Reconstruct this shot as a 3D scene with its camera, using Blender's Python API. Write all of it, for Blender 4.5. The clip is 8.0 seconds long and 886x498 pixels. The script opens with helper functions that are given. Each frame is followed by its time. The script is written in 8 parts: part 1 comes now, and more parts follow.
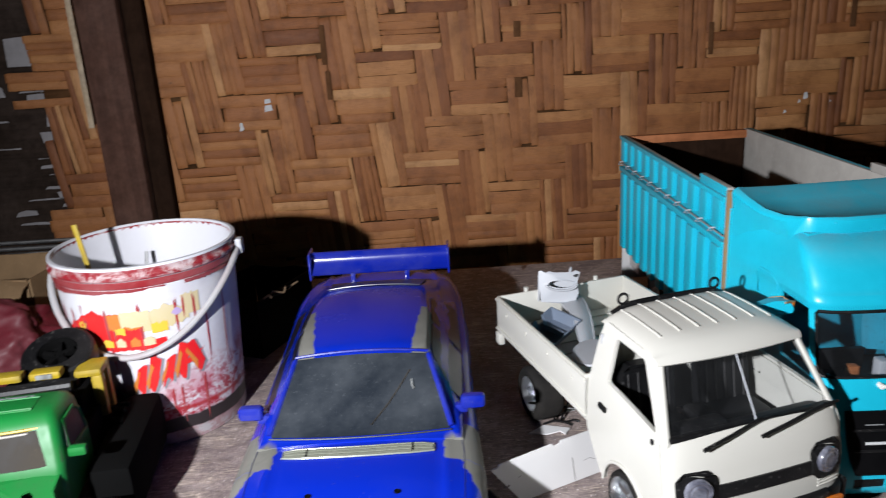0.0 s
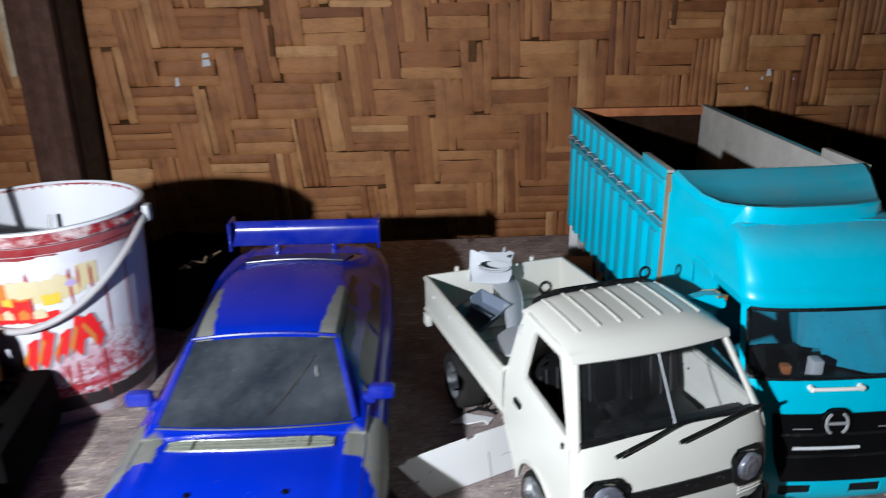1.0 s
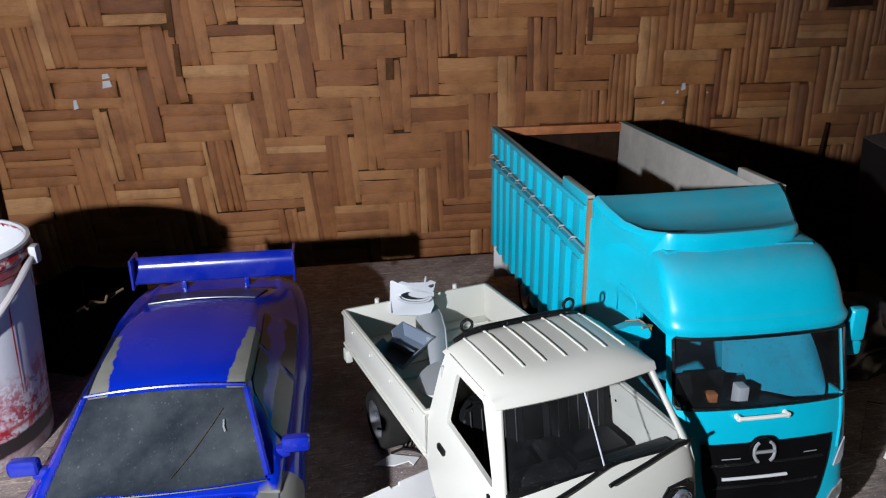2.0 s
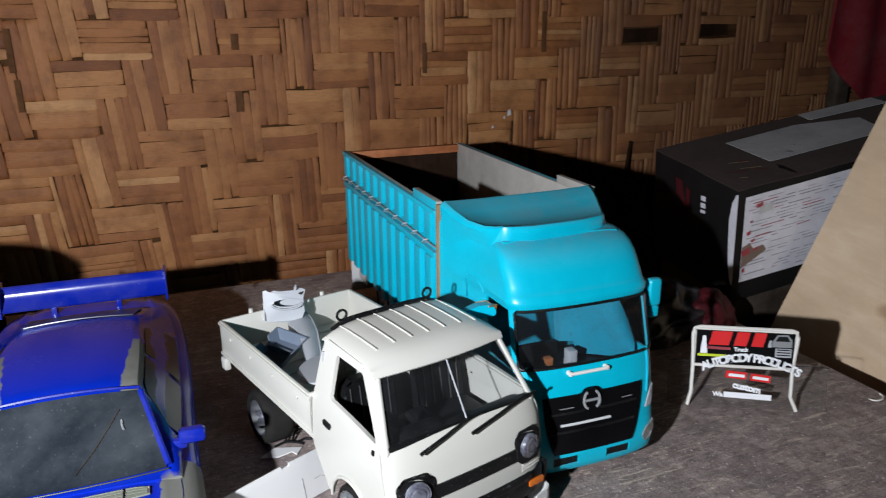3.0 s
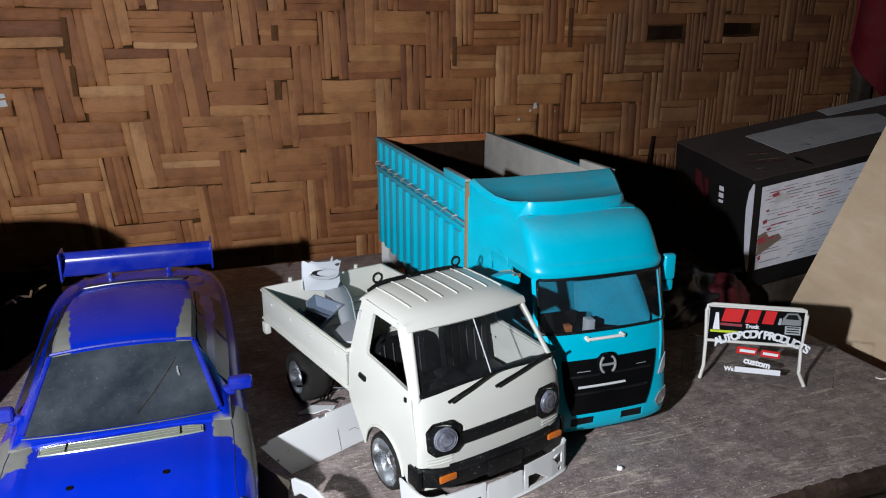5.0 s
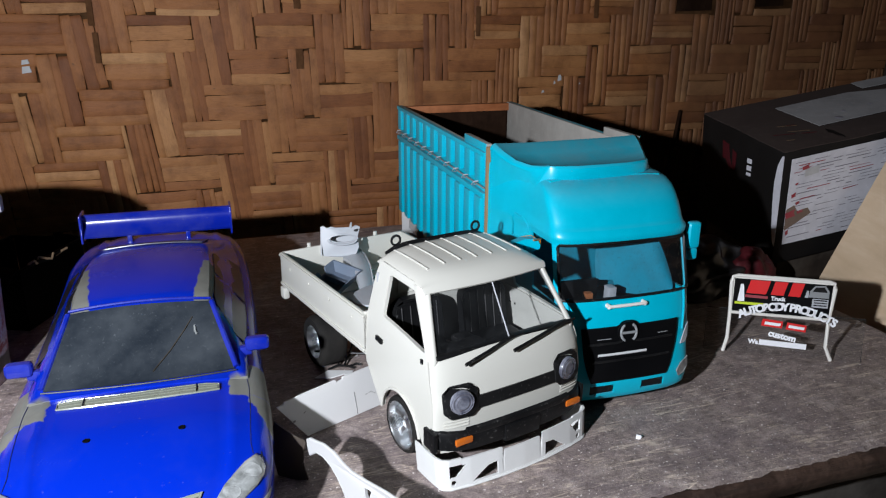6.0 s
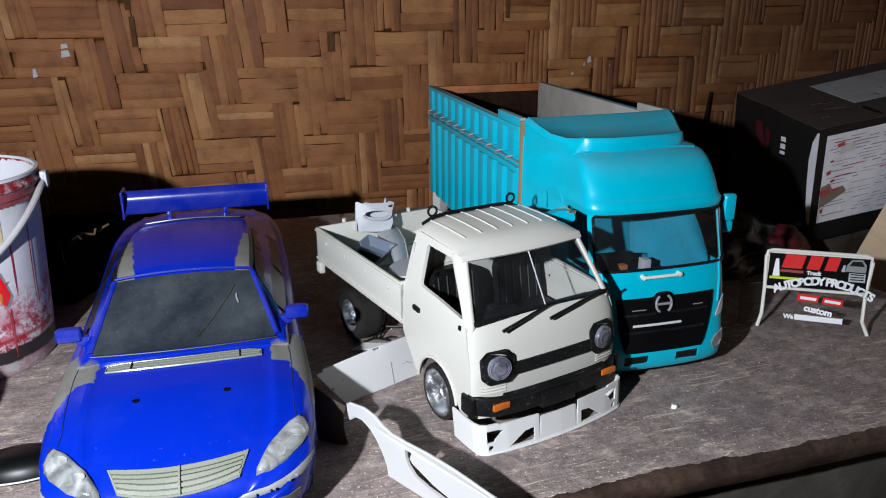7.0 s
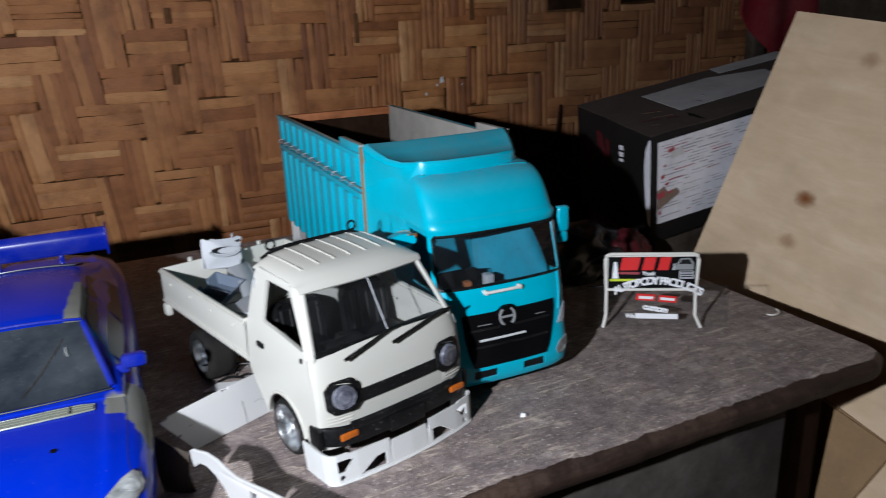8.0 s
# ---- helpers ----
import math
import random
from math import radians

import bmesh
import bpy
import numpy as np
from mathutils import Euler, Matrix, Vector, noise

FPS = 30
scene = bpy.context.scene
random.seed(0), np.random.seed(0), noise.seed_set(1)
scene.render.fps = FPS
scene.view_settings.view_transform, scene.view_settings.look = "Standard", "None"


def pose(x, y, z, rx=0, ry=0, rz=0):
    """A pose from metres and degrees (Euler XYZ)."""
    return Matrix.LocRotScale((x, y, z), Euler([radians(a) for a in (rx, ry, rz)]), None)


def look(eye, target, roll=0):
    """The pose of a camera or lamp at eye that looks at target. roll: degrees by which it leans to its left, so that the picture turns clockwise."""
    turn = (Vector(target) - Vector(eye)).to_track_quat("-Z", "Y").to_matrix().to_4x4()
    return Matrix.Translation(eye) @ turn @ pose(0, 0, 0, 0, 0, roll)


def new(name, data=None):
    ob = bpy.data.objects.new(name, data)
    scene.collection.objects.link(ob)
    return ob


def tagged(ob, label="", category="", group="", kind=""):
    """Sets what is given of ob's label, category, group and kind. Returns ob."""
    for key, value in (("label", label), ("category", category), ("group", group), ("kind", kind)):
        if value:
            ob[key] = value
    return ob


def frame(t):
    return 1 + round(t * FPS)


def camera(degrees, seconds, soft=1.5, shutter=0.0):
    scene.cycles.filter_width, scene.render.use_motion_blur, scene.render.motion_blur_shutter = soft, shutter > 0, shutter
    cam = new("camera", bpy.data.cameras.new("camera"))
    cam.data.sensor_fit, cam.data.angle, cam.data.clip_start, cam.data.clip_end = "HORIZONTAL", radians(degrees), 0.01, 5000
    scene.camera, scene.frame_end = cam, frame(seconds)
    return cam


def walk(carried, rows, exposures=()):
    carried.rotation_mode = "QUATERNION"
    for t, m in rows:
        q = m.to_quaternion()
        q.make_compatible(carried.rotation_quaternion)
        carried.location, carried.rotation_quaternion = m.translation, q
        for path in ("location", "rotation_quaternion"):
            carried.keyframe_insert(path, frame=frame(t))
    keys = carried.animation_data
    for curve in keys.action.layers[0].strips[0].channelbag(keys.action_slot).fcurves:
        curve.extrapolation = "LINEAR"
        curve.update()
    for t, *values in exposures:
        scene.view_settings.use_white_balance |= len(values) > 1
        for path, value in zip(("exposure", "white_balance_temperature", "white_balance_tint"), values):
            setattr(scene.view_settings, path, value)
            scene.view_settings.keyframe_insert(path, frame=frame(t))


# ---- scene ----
cam = camera(61.6, 8.0, 1.1, 0.3)
PATH = [
    (0, (0.0736, -0.0452, 0.3771), (0.1352, 1.8628, -0.2193), -3.35),
    (0.3, (0.0412, -0.0477, 0.3794), (0.0700, 1.8515, -0.2467), -1.87),
    (0.5, (0.0453, -0.0489, 0.3772), (0.0835, 1.8413, -0.2753), -1.47),
    (1, (0.1218, 0.0005, 0.3727), (0.2471, 1.8726, -0.3199), -0.81),
    (1.2, (0.1515, 0.0335, 0.3758), (0.3108, 1.8958, -0.3359), -0.64),
    (2.3, (0.1111, 0.0321, 0.3874), (0.5403, 1.8765, -0.2560), -0.72),
    (2.5, (0.0931, 0.0066, 0.3921), (0.6249, 1.8315, -0.2299), -0.59),
    (3, (0.0968, -0.0488, 0.3832), (0.8171, 1.7207, -0.2083), -0.45),
    (3.5, (0.0889, -0.0800, 0.3864), (0.8814, 1.6632, -0.1908), -0.41),
    (4, (0.0790, -0.0920, 0.3756), (0.8523, 1.6634, -0.1905), -0.52),
    (4.5, (0.0696, -0.0956, 0.3737), (0.7726, 1.6849, -0.2056), -0.30),
    (5.8, (0.0749, -0.0992, 0.3587), (0.7012, 1.6979, -0.2560), 0.49),
    (6, (0.0751, -0.0950, 0.3538), (0.6786, 1.7033, -0.2803), 0.37),
    (6.5, (0.0731, -0.0946, 0.3478), (0.6230, 1.7081, -0.3216), 0.24),
    (7, (0.0611, -0.1039, 0.3385), (0.6019, 1.7073, -0.3151), -0.28),
    (7.5, (0.0662, -0.1100, 0.3494), (0.6820, 1.6883, -0.2728), -1.29),
    (8, (0.1015, -0.1235, 0.3468), (0.9164, 1.5966, -0.2675), -2.15),
]
walk(cam, [(t, look(eye, target, roll)) for t, eye, target, roll in PATH], [(0, -0.04, 6700, 12), (0.5, -0.05, 6750, 12), (1.0, -0.12, 6350, 8), (1.2, -0.12, 6350, 8), (2.3, -0.08, 6500, 11), (3.0, -0.1, 6480, 10), (3.5, -0.18, 6470, 9), (4.0, -0.15, 6500, 10), (4.5, -0.2, 6450, 9), (6.0, -0.23, 6420, 10), (7.0, -0.31, 6420, 10), (7.5, -0.38, 6400, 10), (8.0, -0.31, 6350, 10)])


# ---------- world and light ----------
world = bpy.data.worlds.new("night")
scene.world = world
world.use_nodes = True
world.node_tree.nodes["Background"].inputs[0].default_value = (0.55, 0.6, 0.75, 1)
world.node_tree.nodes["Background"].inputs[1].default_value = 0.001

torch = bpy.data.lights.new("torch_light", "SPOT")
torch.shadow_soft_size = 0.011
torch.spot_size = radians(140)
torch.spot_blend = 1.0
torch.energy = 61.0
torch.color = (0.915, 0.965, 1.04)
LAMP = (-0.243, -0.082, 0.398)
torch_ob = new("torch_light", torch)
torch_ob.matrix_world = look(LAMP, (0.28, 0.72, 0.2))


# ---------- materials ----------
class Nodes:
    """A short way to write node materials."""

    def __init__(self, name):
        self.m = bpy.data.materials.new(name)
        self.m.use_nodes = True
        self.t = self.m.node_tree
        self.b = self.t.nodes["Principled BSDF"]

    def n(self, kind, **kw):
        nd = self.t.nodes.new(kind)
        for k, v in kw.items():
            if k == "op":
                nd.operation = v
            elif k == "data":
                nd.data_type = v
            elif k == "blend":
                nd.blend_type = v
            elif k == "noise_dim":
                nd.noise_dimensions = v
            elif k == "feature":
                nd.feature = v
        return nd

    def put(self, a, b):
        self.t.links.new(a, b)

    def val(self, sock, v):
        if hasattr(v, "is_linked"):
            self.put(v, sock)
        else:
            sock.default_value = v

    def math(self, op, a, b=0.0, c=None):
        nd = self.n("ShaderNodeMath", op=op)
        self.val(nd.inputs[0], a)
        self.val(nd.inputs[1], b)
        if c is not None:
            self.val(nd.inputs[2], c)
        return nd.outputs[0]

    def coords(self, kind="Object", scale=(1, 1, 1), rot=(0, 0, 0)):
        tc = self.n("ShaderNodeTexCoord")
        mp = self.n("ShaderNodeMapping")
        mp.inputs["Scale"].default_value = scale
        mp.inputs["Rotation"].default_value = rot
        self.put(tc.outputs[kind], mp.inputs[0])
        return mp.outputs[0]

    def noise(self, vec, scale, detail=4.0, rough=0.6, distort=0.0):
        nd = self.n("ShaderNodeTexNoise")
        self.put(vec, nd.inputs["Vector"])
        nd.inputs["Scale"].default_value = scale
        nd.inputs["Detail"].default_value = detail
        nd.inputs["Roughness"].default_value = rough
        nd.inputs["Distortion"].default_value = distort
        return nd.outputs["Fac"]

    def ramp(self, fac, stops):
        nd = self.n("ShaderNodeValToRGB")
        self.put(fac, nd.inputs[0])
        els = nd.color_ramp.elements
        while len(els) < len(stops):
            els.new(0.5)
        for e, (p, c) in zip(els, stops):
            e.position = p
            e.color = (*c, 1) if len(c) == 3 else c
        return nd.outputs[0]

    def mix(self, fac, a, b, blend="MIX"):
        nd = self.n("ShaderNodeMix", data="RGBA", blend=blend)
        self.val(nd.inputs[0], fac)
        self.val(nd.inputs[6], (*a, 1) if isinstance(a, tuple) and len(a) == 3 else a)
        self.val(nd.inputs[7], (*b, 1) if isinstance(b, tuple) and len(b) == 3 else b)
        return nd.outputs[2]

    def bump(self, height, strength=0.3, dist=0.001):
        nd = self.n("ShaderNodeBump")
        nd.inputs["Strength"].default_value = strength
        nd.inputs["Distance"].default_value = dist
        self.put(height, nd.inputs["Height"])
        self.put(nd.outputs[0], self.b.inputs["Normal"])

    def end(self, color, rough=0.5, metal=0.0, spec=0.5, coat=0.0):
        self.val(self.b.inputs["Base Color"], (*color, 1) if isinstance(color, tuple) and len(color) == 3 else color)
        self.val(self.b.inputs["Roughness"], rough)
        self.b.inputs["Metallic"].default_value = metal
        self.b.inputs["Specular IOR Level"].default_value = spec
        self.b.inputs["Coat Weight"].default_value = coat
        self.b.inputs["Coat Roughness"].default_value = 0.08
        return self.m


def plastic(name, col, rough=0.35, dust=0.25, spec=0.5, coat=0.0, dustcol=(0.3, 0.27, 0.23), fleck=1.2):
    """Moulded or painted plastic with handling marks and a film of dust."""
    k = Nodes(name)
    v = k.coords()
    big = k.noise(v, 14, 5, 0.65)
    fine = k.noise(v, 420, 3, 0.7)
    d = k.math("MULTIPLY", k.ramp(big, [(0.42, (0, 0, 0)), (0.75, (1, 1, 1))]), dust)
    d2 = k.math("MULTIPLY", k.ramp(fine, [(0.62, (0, 0, 0)), (0.74, (1, 1, 1))]), dust * fleck)
    dd = k.math("MINIMUM", k.math("ADD", d, d2), 1.0)
    c = k.mix(dd, col, dustcol)
    r = k.math("MULTIPLY_ADD", dd, 0.45, rough)
    k.bump(k.noise(v, 160, 3), 0.06, 0.0005)
    return k.end(c, r, spec=spec, coat=coat)


def metal(name, col=(0.75, 0.76, 0.78), rough=0.2):
    k = Nodes(name)
    v = k.coords()
    r = k.math("MULTIPLY_ADD", k.noise(v, 60, 4), 0.3, rough - 0.1)
    return k.end(k.mix(k.noise(v, 90), col, tuple(c * 0.75 for c in col)), r, metal=1.0)


def lens_mat(name, dark, pale):
    """Moulded clear lamp, clouded unevenly from within, with a wet gloss."""
    k = Nodes(name)
    v = k.coords()
    c = k.ramp(k.noise(v, 70, 4, 0.6, 0.8), [(0.36, dark), (0.52, tuple((p + q) / 2 for p, q in zip(dark, pale))), (0.68, pale)])
    k.bump(k.noise(v, 90, 2), 0.08, 0.001)
    return k.end(c, 0.12, spec=0.9, coat=0.8)


def strip_mat():
    """Split bamboo: each strip its own tone, long grain, dark knots and dirt."""
    k = Nodes("split_bamboo")
    oi = k.n("ShaderNodeObjectInfo")
    ge = k.n("ShaderNodeNewGeometry")
    rnd = k.math("FRACT", k.math("ADD", oi.outputs["Random"], ge.outputs["Random Per Island"]))
    rnd2 = k.math("FRACT", k.math("MULTIPLY", rnd, 17.31))
    tc = k.n("ShaderNodeTexCoord")
    mp = k.n("ShaderNodeMapping")
    mp.inputs["Scale"].default_value = (3.0, 24.0, 1)
    k.put(tc.outputs["UV"], mp.inputs[0])
    off = k.n("ShaderNodeCombineXYZ")
    k.put(k.math("MULTIPLY", rnd, 91.0), off.inputs[0])
    k.put(k.math("MULTIPLY", rnd2, 53.0), off.inputs[1])
    k.put(off.outputs[0], mp.inputs["Location"])
    grain = k.noise(mp.outputs[0], 1.6, 6, 0.7, 0.3)
    geo = ge.outputs["Position"]
    mot = k.noise(geo, 26, 5, 0.65)
    tone = k.ramp(rnd, [(0.0, (0.185, 0.064, 0.023)), (0.15, (0.27, 0.1, 0.034)), (0.6, (0.335, 0.136, 0.048)), (0.9, (0.395, 0.176, 0.064)), (1.0, (0.49, 0.255, 0.11))])
    g = k.ramp(grain, [(0.28, (0.5, 0.45, 0.4)), (0.48, (0.92, 0.92, 0.92)), (0.72, (1.15, 1.13, 1.1))])
    c = k.mix(1.0, tone, g, "MULTIPLY")
    st = k.ramp(mot, [(0.3, (0.55, 0.5, 0.47)), (0.55, (1, 1, 1))])
    c = k.mix(0.8, c, st, "MULTIPLY")
    spot = k.ramp(k.noise(geo, 95, 2), [(0.72, (0, 0, 0)), (0.8, (1, 1, 1))])
    c = k.mix(k.math("MULTIPLY", spot, 0.6), c, (0.06, 0.035, 0.02))
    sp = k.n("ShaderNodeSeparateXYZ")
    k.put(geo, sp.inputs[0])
    # dark brown mixed in towards the wall's right end, its border broken by noise
    browner = k.math("ADD", sp.outputs[0], k.math("MULTIPLY_ADD", k.noise(geo, 5, 4, 0.6), 0.7, -0.35))
    c = k.mix(k.ramp(browner, [(0.82, (0, 0, 0)), (1.08, (0.5, 0.5, 0.5))]), c, (0.085, 0.046, 0.03))
    k.bump(grain, 0.6, 0.001)
    return k.end(c, k.math("MULTIPLY_ADD", grain, -0.25, 0.68), spec=0.3)


def wood(name, dark, light, scale=1.0, axis="x", rough=0.7, worn=(0.3, 0.27, 0.23), wornamt=0.3, bump=0.4, spec=0.3):
    """Timber with long grain along one axis, dirt and scuffed patches."""
    k = Nodes(name)
    s = {"x": (2.2, 26, 26), "y": (26, 2.2, 26), "z": (26, 26, 2.2)}[axis]
    v = k.coords("Object", tuple(a * scale for a in s))
    v2 = k.coords("Object")
    grain = k.noise(v, 2.0, 8, 0.68, 0.6)
    c = k.ramp(grain, [(0.25, dark), (0.75, light)])
    big = k.noise(v2, 7 * scale, 6, 0.7)
    c = k.mix(k.math("MULTIPLY", k.ramp(big, [(0.45, (0, 0, 0)), (0.7, (1, 1, 1))]), wornamt), c, worn)
    mid = k.noise(v2, 60 * scale, 5, 0.75)
    c = k.mix(0.75, c, k.ramp(mid, [(0.3, (0.5, 0.48, 0.45)), (0.6, (1.05, 1.05, 1.05))]), "MULTIPLY")
    k.bump(k.math("ADD", grain, k.math("MULTIPLY", mid, 0.6)), bump, 0.0012)
    return k.end(c, k.math("MULTIPLY_ADD", mid, 0.2, rough - 0.1), spec=spec)


def table_mat():
    """Old grey-brown table top: dirt, long scratches, pale specks and crumbs of paint."""
    k = Nodes("worn_table_wood")
    v = k.coords()
    grain = k.noise(k.coords("Object", (5, 60, 60)), 2.0, 8, 0.7, 0.4)
    c = k.ramp(grain, [(0.22, (0.185, 0.152, 0.136)), (0.78, (0.24, 0.203, 0.182))])
    big = k.noise(v, 6, 7, 0.7)
    c = k.mix(k.ramp(big, [(0.4, (0, 0, 0)), (0.65, (0.6, 0.6, 0.6))]), c, (0.13, 0.105, 0.108))
    blot = k.noise(v, 34, 6, 0.75)
    c = k.mix(k.ramp(blot, [(0.5, (0, 0, 0)), (0.7, (0.85, 0.85, 0.85))]), c, (0.36, 0.315, 0.29))
    pit = k.noise(v, 85, 6, 0.8)
    c = k.mix(0.9, c, k.ramp(pit, [(0.32, (0.35, 0.33, 0.32)), (0.52, (1, 1, 1)), (0.72, (1.25, 1.22, 1.2))]), "MULTIPLY")
    tc = k.n("ShaderNodeTexCoord")
    lines = None
    for ang, sx, sy in ((0.45, 3.0, 34.0), (-0.7, 2.2, 26.0), (1.2, 4.0, 42.0), (0.1, 2.5, 60.0), (-1.3, 3.5, 30.0), (0.85, 5.0, 70.0), (-0.35, 4.0, 90.0), (0.25, 6.0, 120.0)):
        mp = k.n("ShaderNodeMapping")
        mp.inputs["Rotation"].default_value = (0, 0, ang)
        mp.inputs["Scale"].default_value = (sx, sy, 1)
        mp.inputs["Location"].default_value = (ang * 7, sx * 3, 0)
        k.put(tc.outputs["Object"], mp.inputs[0])
        ln = k.ramp(k.noise(mp.outputs[0], 2.4, 1, 0.4), [(0.49, (0, 0, 0)), (0.5, (1, 1, 1)), (0.51, (0, 0, 0))])
        ln = k.math("MULTIPLY", ln, k.ramp(k.noise(v, 9 + 4 * sx, 3), [(0.5, (0, 0, 0)), (0.6, (1, 1, 1))]))
        lines = ln if lines is None else k.math("MAXIMUM", lines, ln)
    c = k.mix(k.math("MULTIPLY", lines, 0.8), c, (0.55, 0.47, 0.38))
    mp = k.n("ShaderNodeMapping")
    mp.inputs["Rotation"].default_value = (0, 0, 0.35)
    mp.inputs["Scale"].default_value = (9, 34, 1)
    k.put(tc.outputs["Object"], mp.inputs[0])
    scuff = k.ramp(k.noise(mp.outputs[0], 1.3, 5, 0.65, 0.8), [(0.56, (0, 0, 0)), (0.68, (1, 1, 1))])
    c = k.mix(k.math("MULTIPLY", scuff, 0.35), c, (0.085, 0.07, 0.062))
    grime = k.ramp(k.noise(v, 19, 8, 0.78, 0.5), [(0.4, (1, 1, 1)), (0.56, (0, 0, 0))])
    c = k.mix(k.math("MULTIPLY", grime, 0.5), c, (0.095, 0.076, 0.085))
    stain = k.ramp(k.noise(v, 47, 7, 0.8, 0.4), [(0.52, (0, 0, 0)), (0.66, (1, 1, 1))])
    c = k.mix(k.math("MULTIPLY", stain, 0.45), c, (0.3, 0.25, 0.235))
    grit = k.noise(v, 520, 4, 0.8)
    c = k.mix(0.8, c, k.ramp(grit, [(0.3, (0.55, 0.53, 0.52)), (0.5, (1, 1, 1)), (0.7, (1.35, 1.33, 1.3))]), "MULTIPLY")
    fleck = k.ramp(k.noise(v, 330, 2, 0.5), [(0.67, (0, 0, 0)), (0.695, (1, 1, 1))])
    c = k.mix(k.math("MULTIPLY", fleck, 0.9), c, (0.55, 0.52, 0.5))
    c = k.mix(1.0, c, (1.32, 1.27, 1.27), "MULTIPLY")
    k.bump(k.math("ADD", k.math("MULTIPLY", grain, 0.4), k.math("MULTIPLY", pit, 1.2)), 0.8, 0.0014)
    return k.end(c, k.math("MULTIPLY_ADD", blot, 0.25, 0.5), spec=0.35)


def blue_paint():
    """Glossy blue body paint, rubbed through to grey filler along the pillars and the hood's rear corners."""
    k = Nodes("blue_body_paint")
    v = k.coords()
    sx = k.n("ShaderNodeSeparateXYZ")
    k.put(v, sx.inputs[0])
    wob = k.math("MULTIPLY_ADD", k.noise(v, 90, 3, 0.6), 0.008, -0.004)
    ax = k.math("ADD", k.math("ABSOLUTE", sx.outputs[0]), wob)
    y = k.math("ADD", sx.outputs[1], wob)

    def band(val, lo, hi, soft=0.0008):
        a = k.n("ShaderNodeMapRange")
        k.put(val, a.inputs[0])
        a.inputs[1].default_value, a.inputs[2].default_value = lo - soft, lo + soft
        b = k.n("ShaderNodeMapRange")
        k.put(val, b.inputs[0])
        b.inputs[1].default_value, b.inputs[2].default_value = hi - soft, hi + soft
        return k.math("SUBTRACT", a.outputs[0], b.outputs[0])

    def over(val, lo, soft=0.0006):
        r = k.n("ShaderNodeMapRange")
        k.val(r.inputs[0], val)
        r.inputs[1].default_value, r.inputs[2].default_value = lo - soft, lo + soft
        return r.outputs[0]

    roof = k.math("MULTIPLY", over(k.math("MULTIPLY_ADD", y, -0.116, ax), 0.0252), k.math("MULTIPLY", band(y, 0.118, 0.205), over(sx.outputs[2], 0.1135)))
    rear = k.math("MULTIPLY", over(ax, 0.063), band(y, 0.034, 0.08))
    low = k.math("MULTIPLY", over(k.math("MULTIPLY_ADD", y, 0.41, ax), 0.0885), band(y, -0.004, 0.034))
    hood = k.math("MAXIMUM", rear, low)
    hi = band(sx.outputs[2], 0.052, 0.0748)
    hood = k.math("MULTIPLY", hood, hi)
    m = k.math("MAXIMUM", roof, hood)
    dust = k.ramp(k.noise(v, 300, 2), [(0.7, (0, 0, 0)), (0.78, (1, 1, 1))])
    film = k.ramp(k.noise(v, 18, 5, 0.7), [(0.45, (0, 0, 0)), (0.8, (1, 1, 1))])
    c = k.mix(k.math("MULTIPLY", film, 0.12), (0.001, 0.017, 0.34), (0.03, 0.05, 0.24))
    c = k.mix(m, c, k.mix(film, (0.15, 0.148, 0.13), (0.09, 0.088, 0.078)))
    c = k.mix(k.math("MULTIPLY", dust, 0.12), c, (0.3, 0.3, 0.4))
    r = k.math("MAXIMUM", k.math("MULTIPLY_ADD", film, 0.2, 0.17), k.math("MULTIPLY", m, 0.75))
    k.bump(k.noise(v, 120, 3), 0.05, 0.0005)
    return k.end(c, r, spec=0.4, coat=0.1)


def cyan_paint():
    """Brush-smooth cyan truck paint with faint dust on what lies flat."""
    k = Nodes("cyan_truck_paint")
    v = k.coords()
    film = k.noise(v, 30, 6, 0.7)
    ge = k.n("ShaderNodeNewGeometry")
    sx = k.n("ShaderNodeSeparateXYZ")
    k.put(ge.outputs["Normal"], sx.inputs[0])
    up = k.math("MULTIPLY", k.ramp(sx.outputs[2], [(0.55, (0, 0, 0)), (0.98, (1, 1, 1))]), k.ramp(film, [(0.3, (0.25, 0.25, 0.25)), (0.7, (1, 1, 1))]))
    fleck = k.ramp(k.noise(v, 350, 2), [(0.72, (0, 0, 0)), (0.8, (0.5, 0.5, 0.5))])
    c = k.mix(0.5, (0.0, 0.4, 0.54), k.ramp(film, [(0.3, (0.0, 0.35, 0.475)), (0.7, (0.003, 0.45, 0.61))]))
    c = k.mix(k.math("MULTIPLY", up, 0.5), c, (0.14, 0.13, 0.12))
    c = k.mix(k.math("MULTIPLY", fleck, 0.2), c, (0.5, 0.5, 0.5))
    k.bump(k.noise(v, 90, 4), 0.08, 0.0006)
    return k.end(c, k.math("MULTIPLY_ADD", up, 0.4, 0.33), spec=0.5)


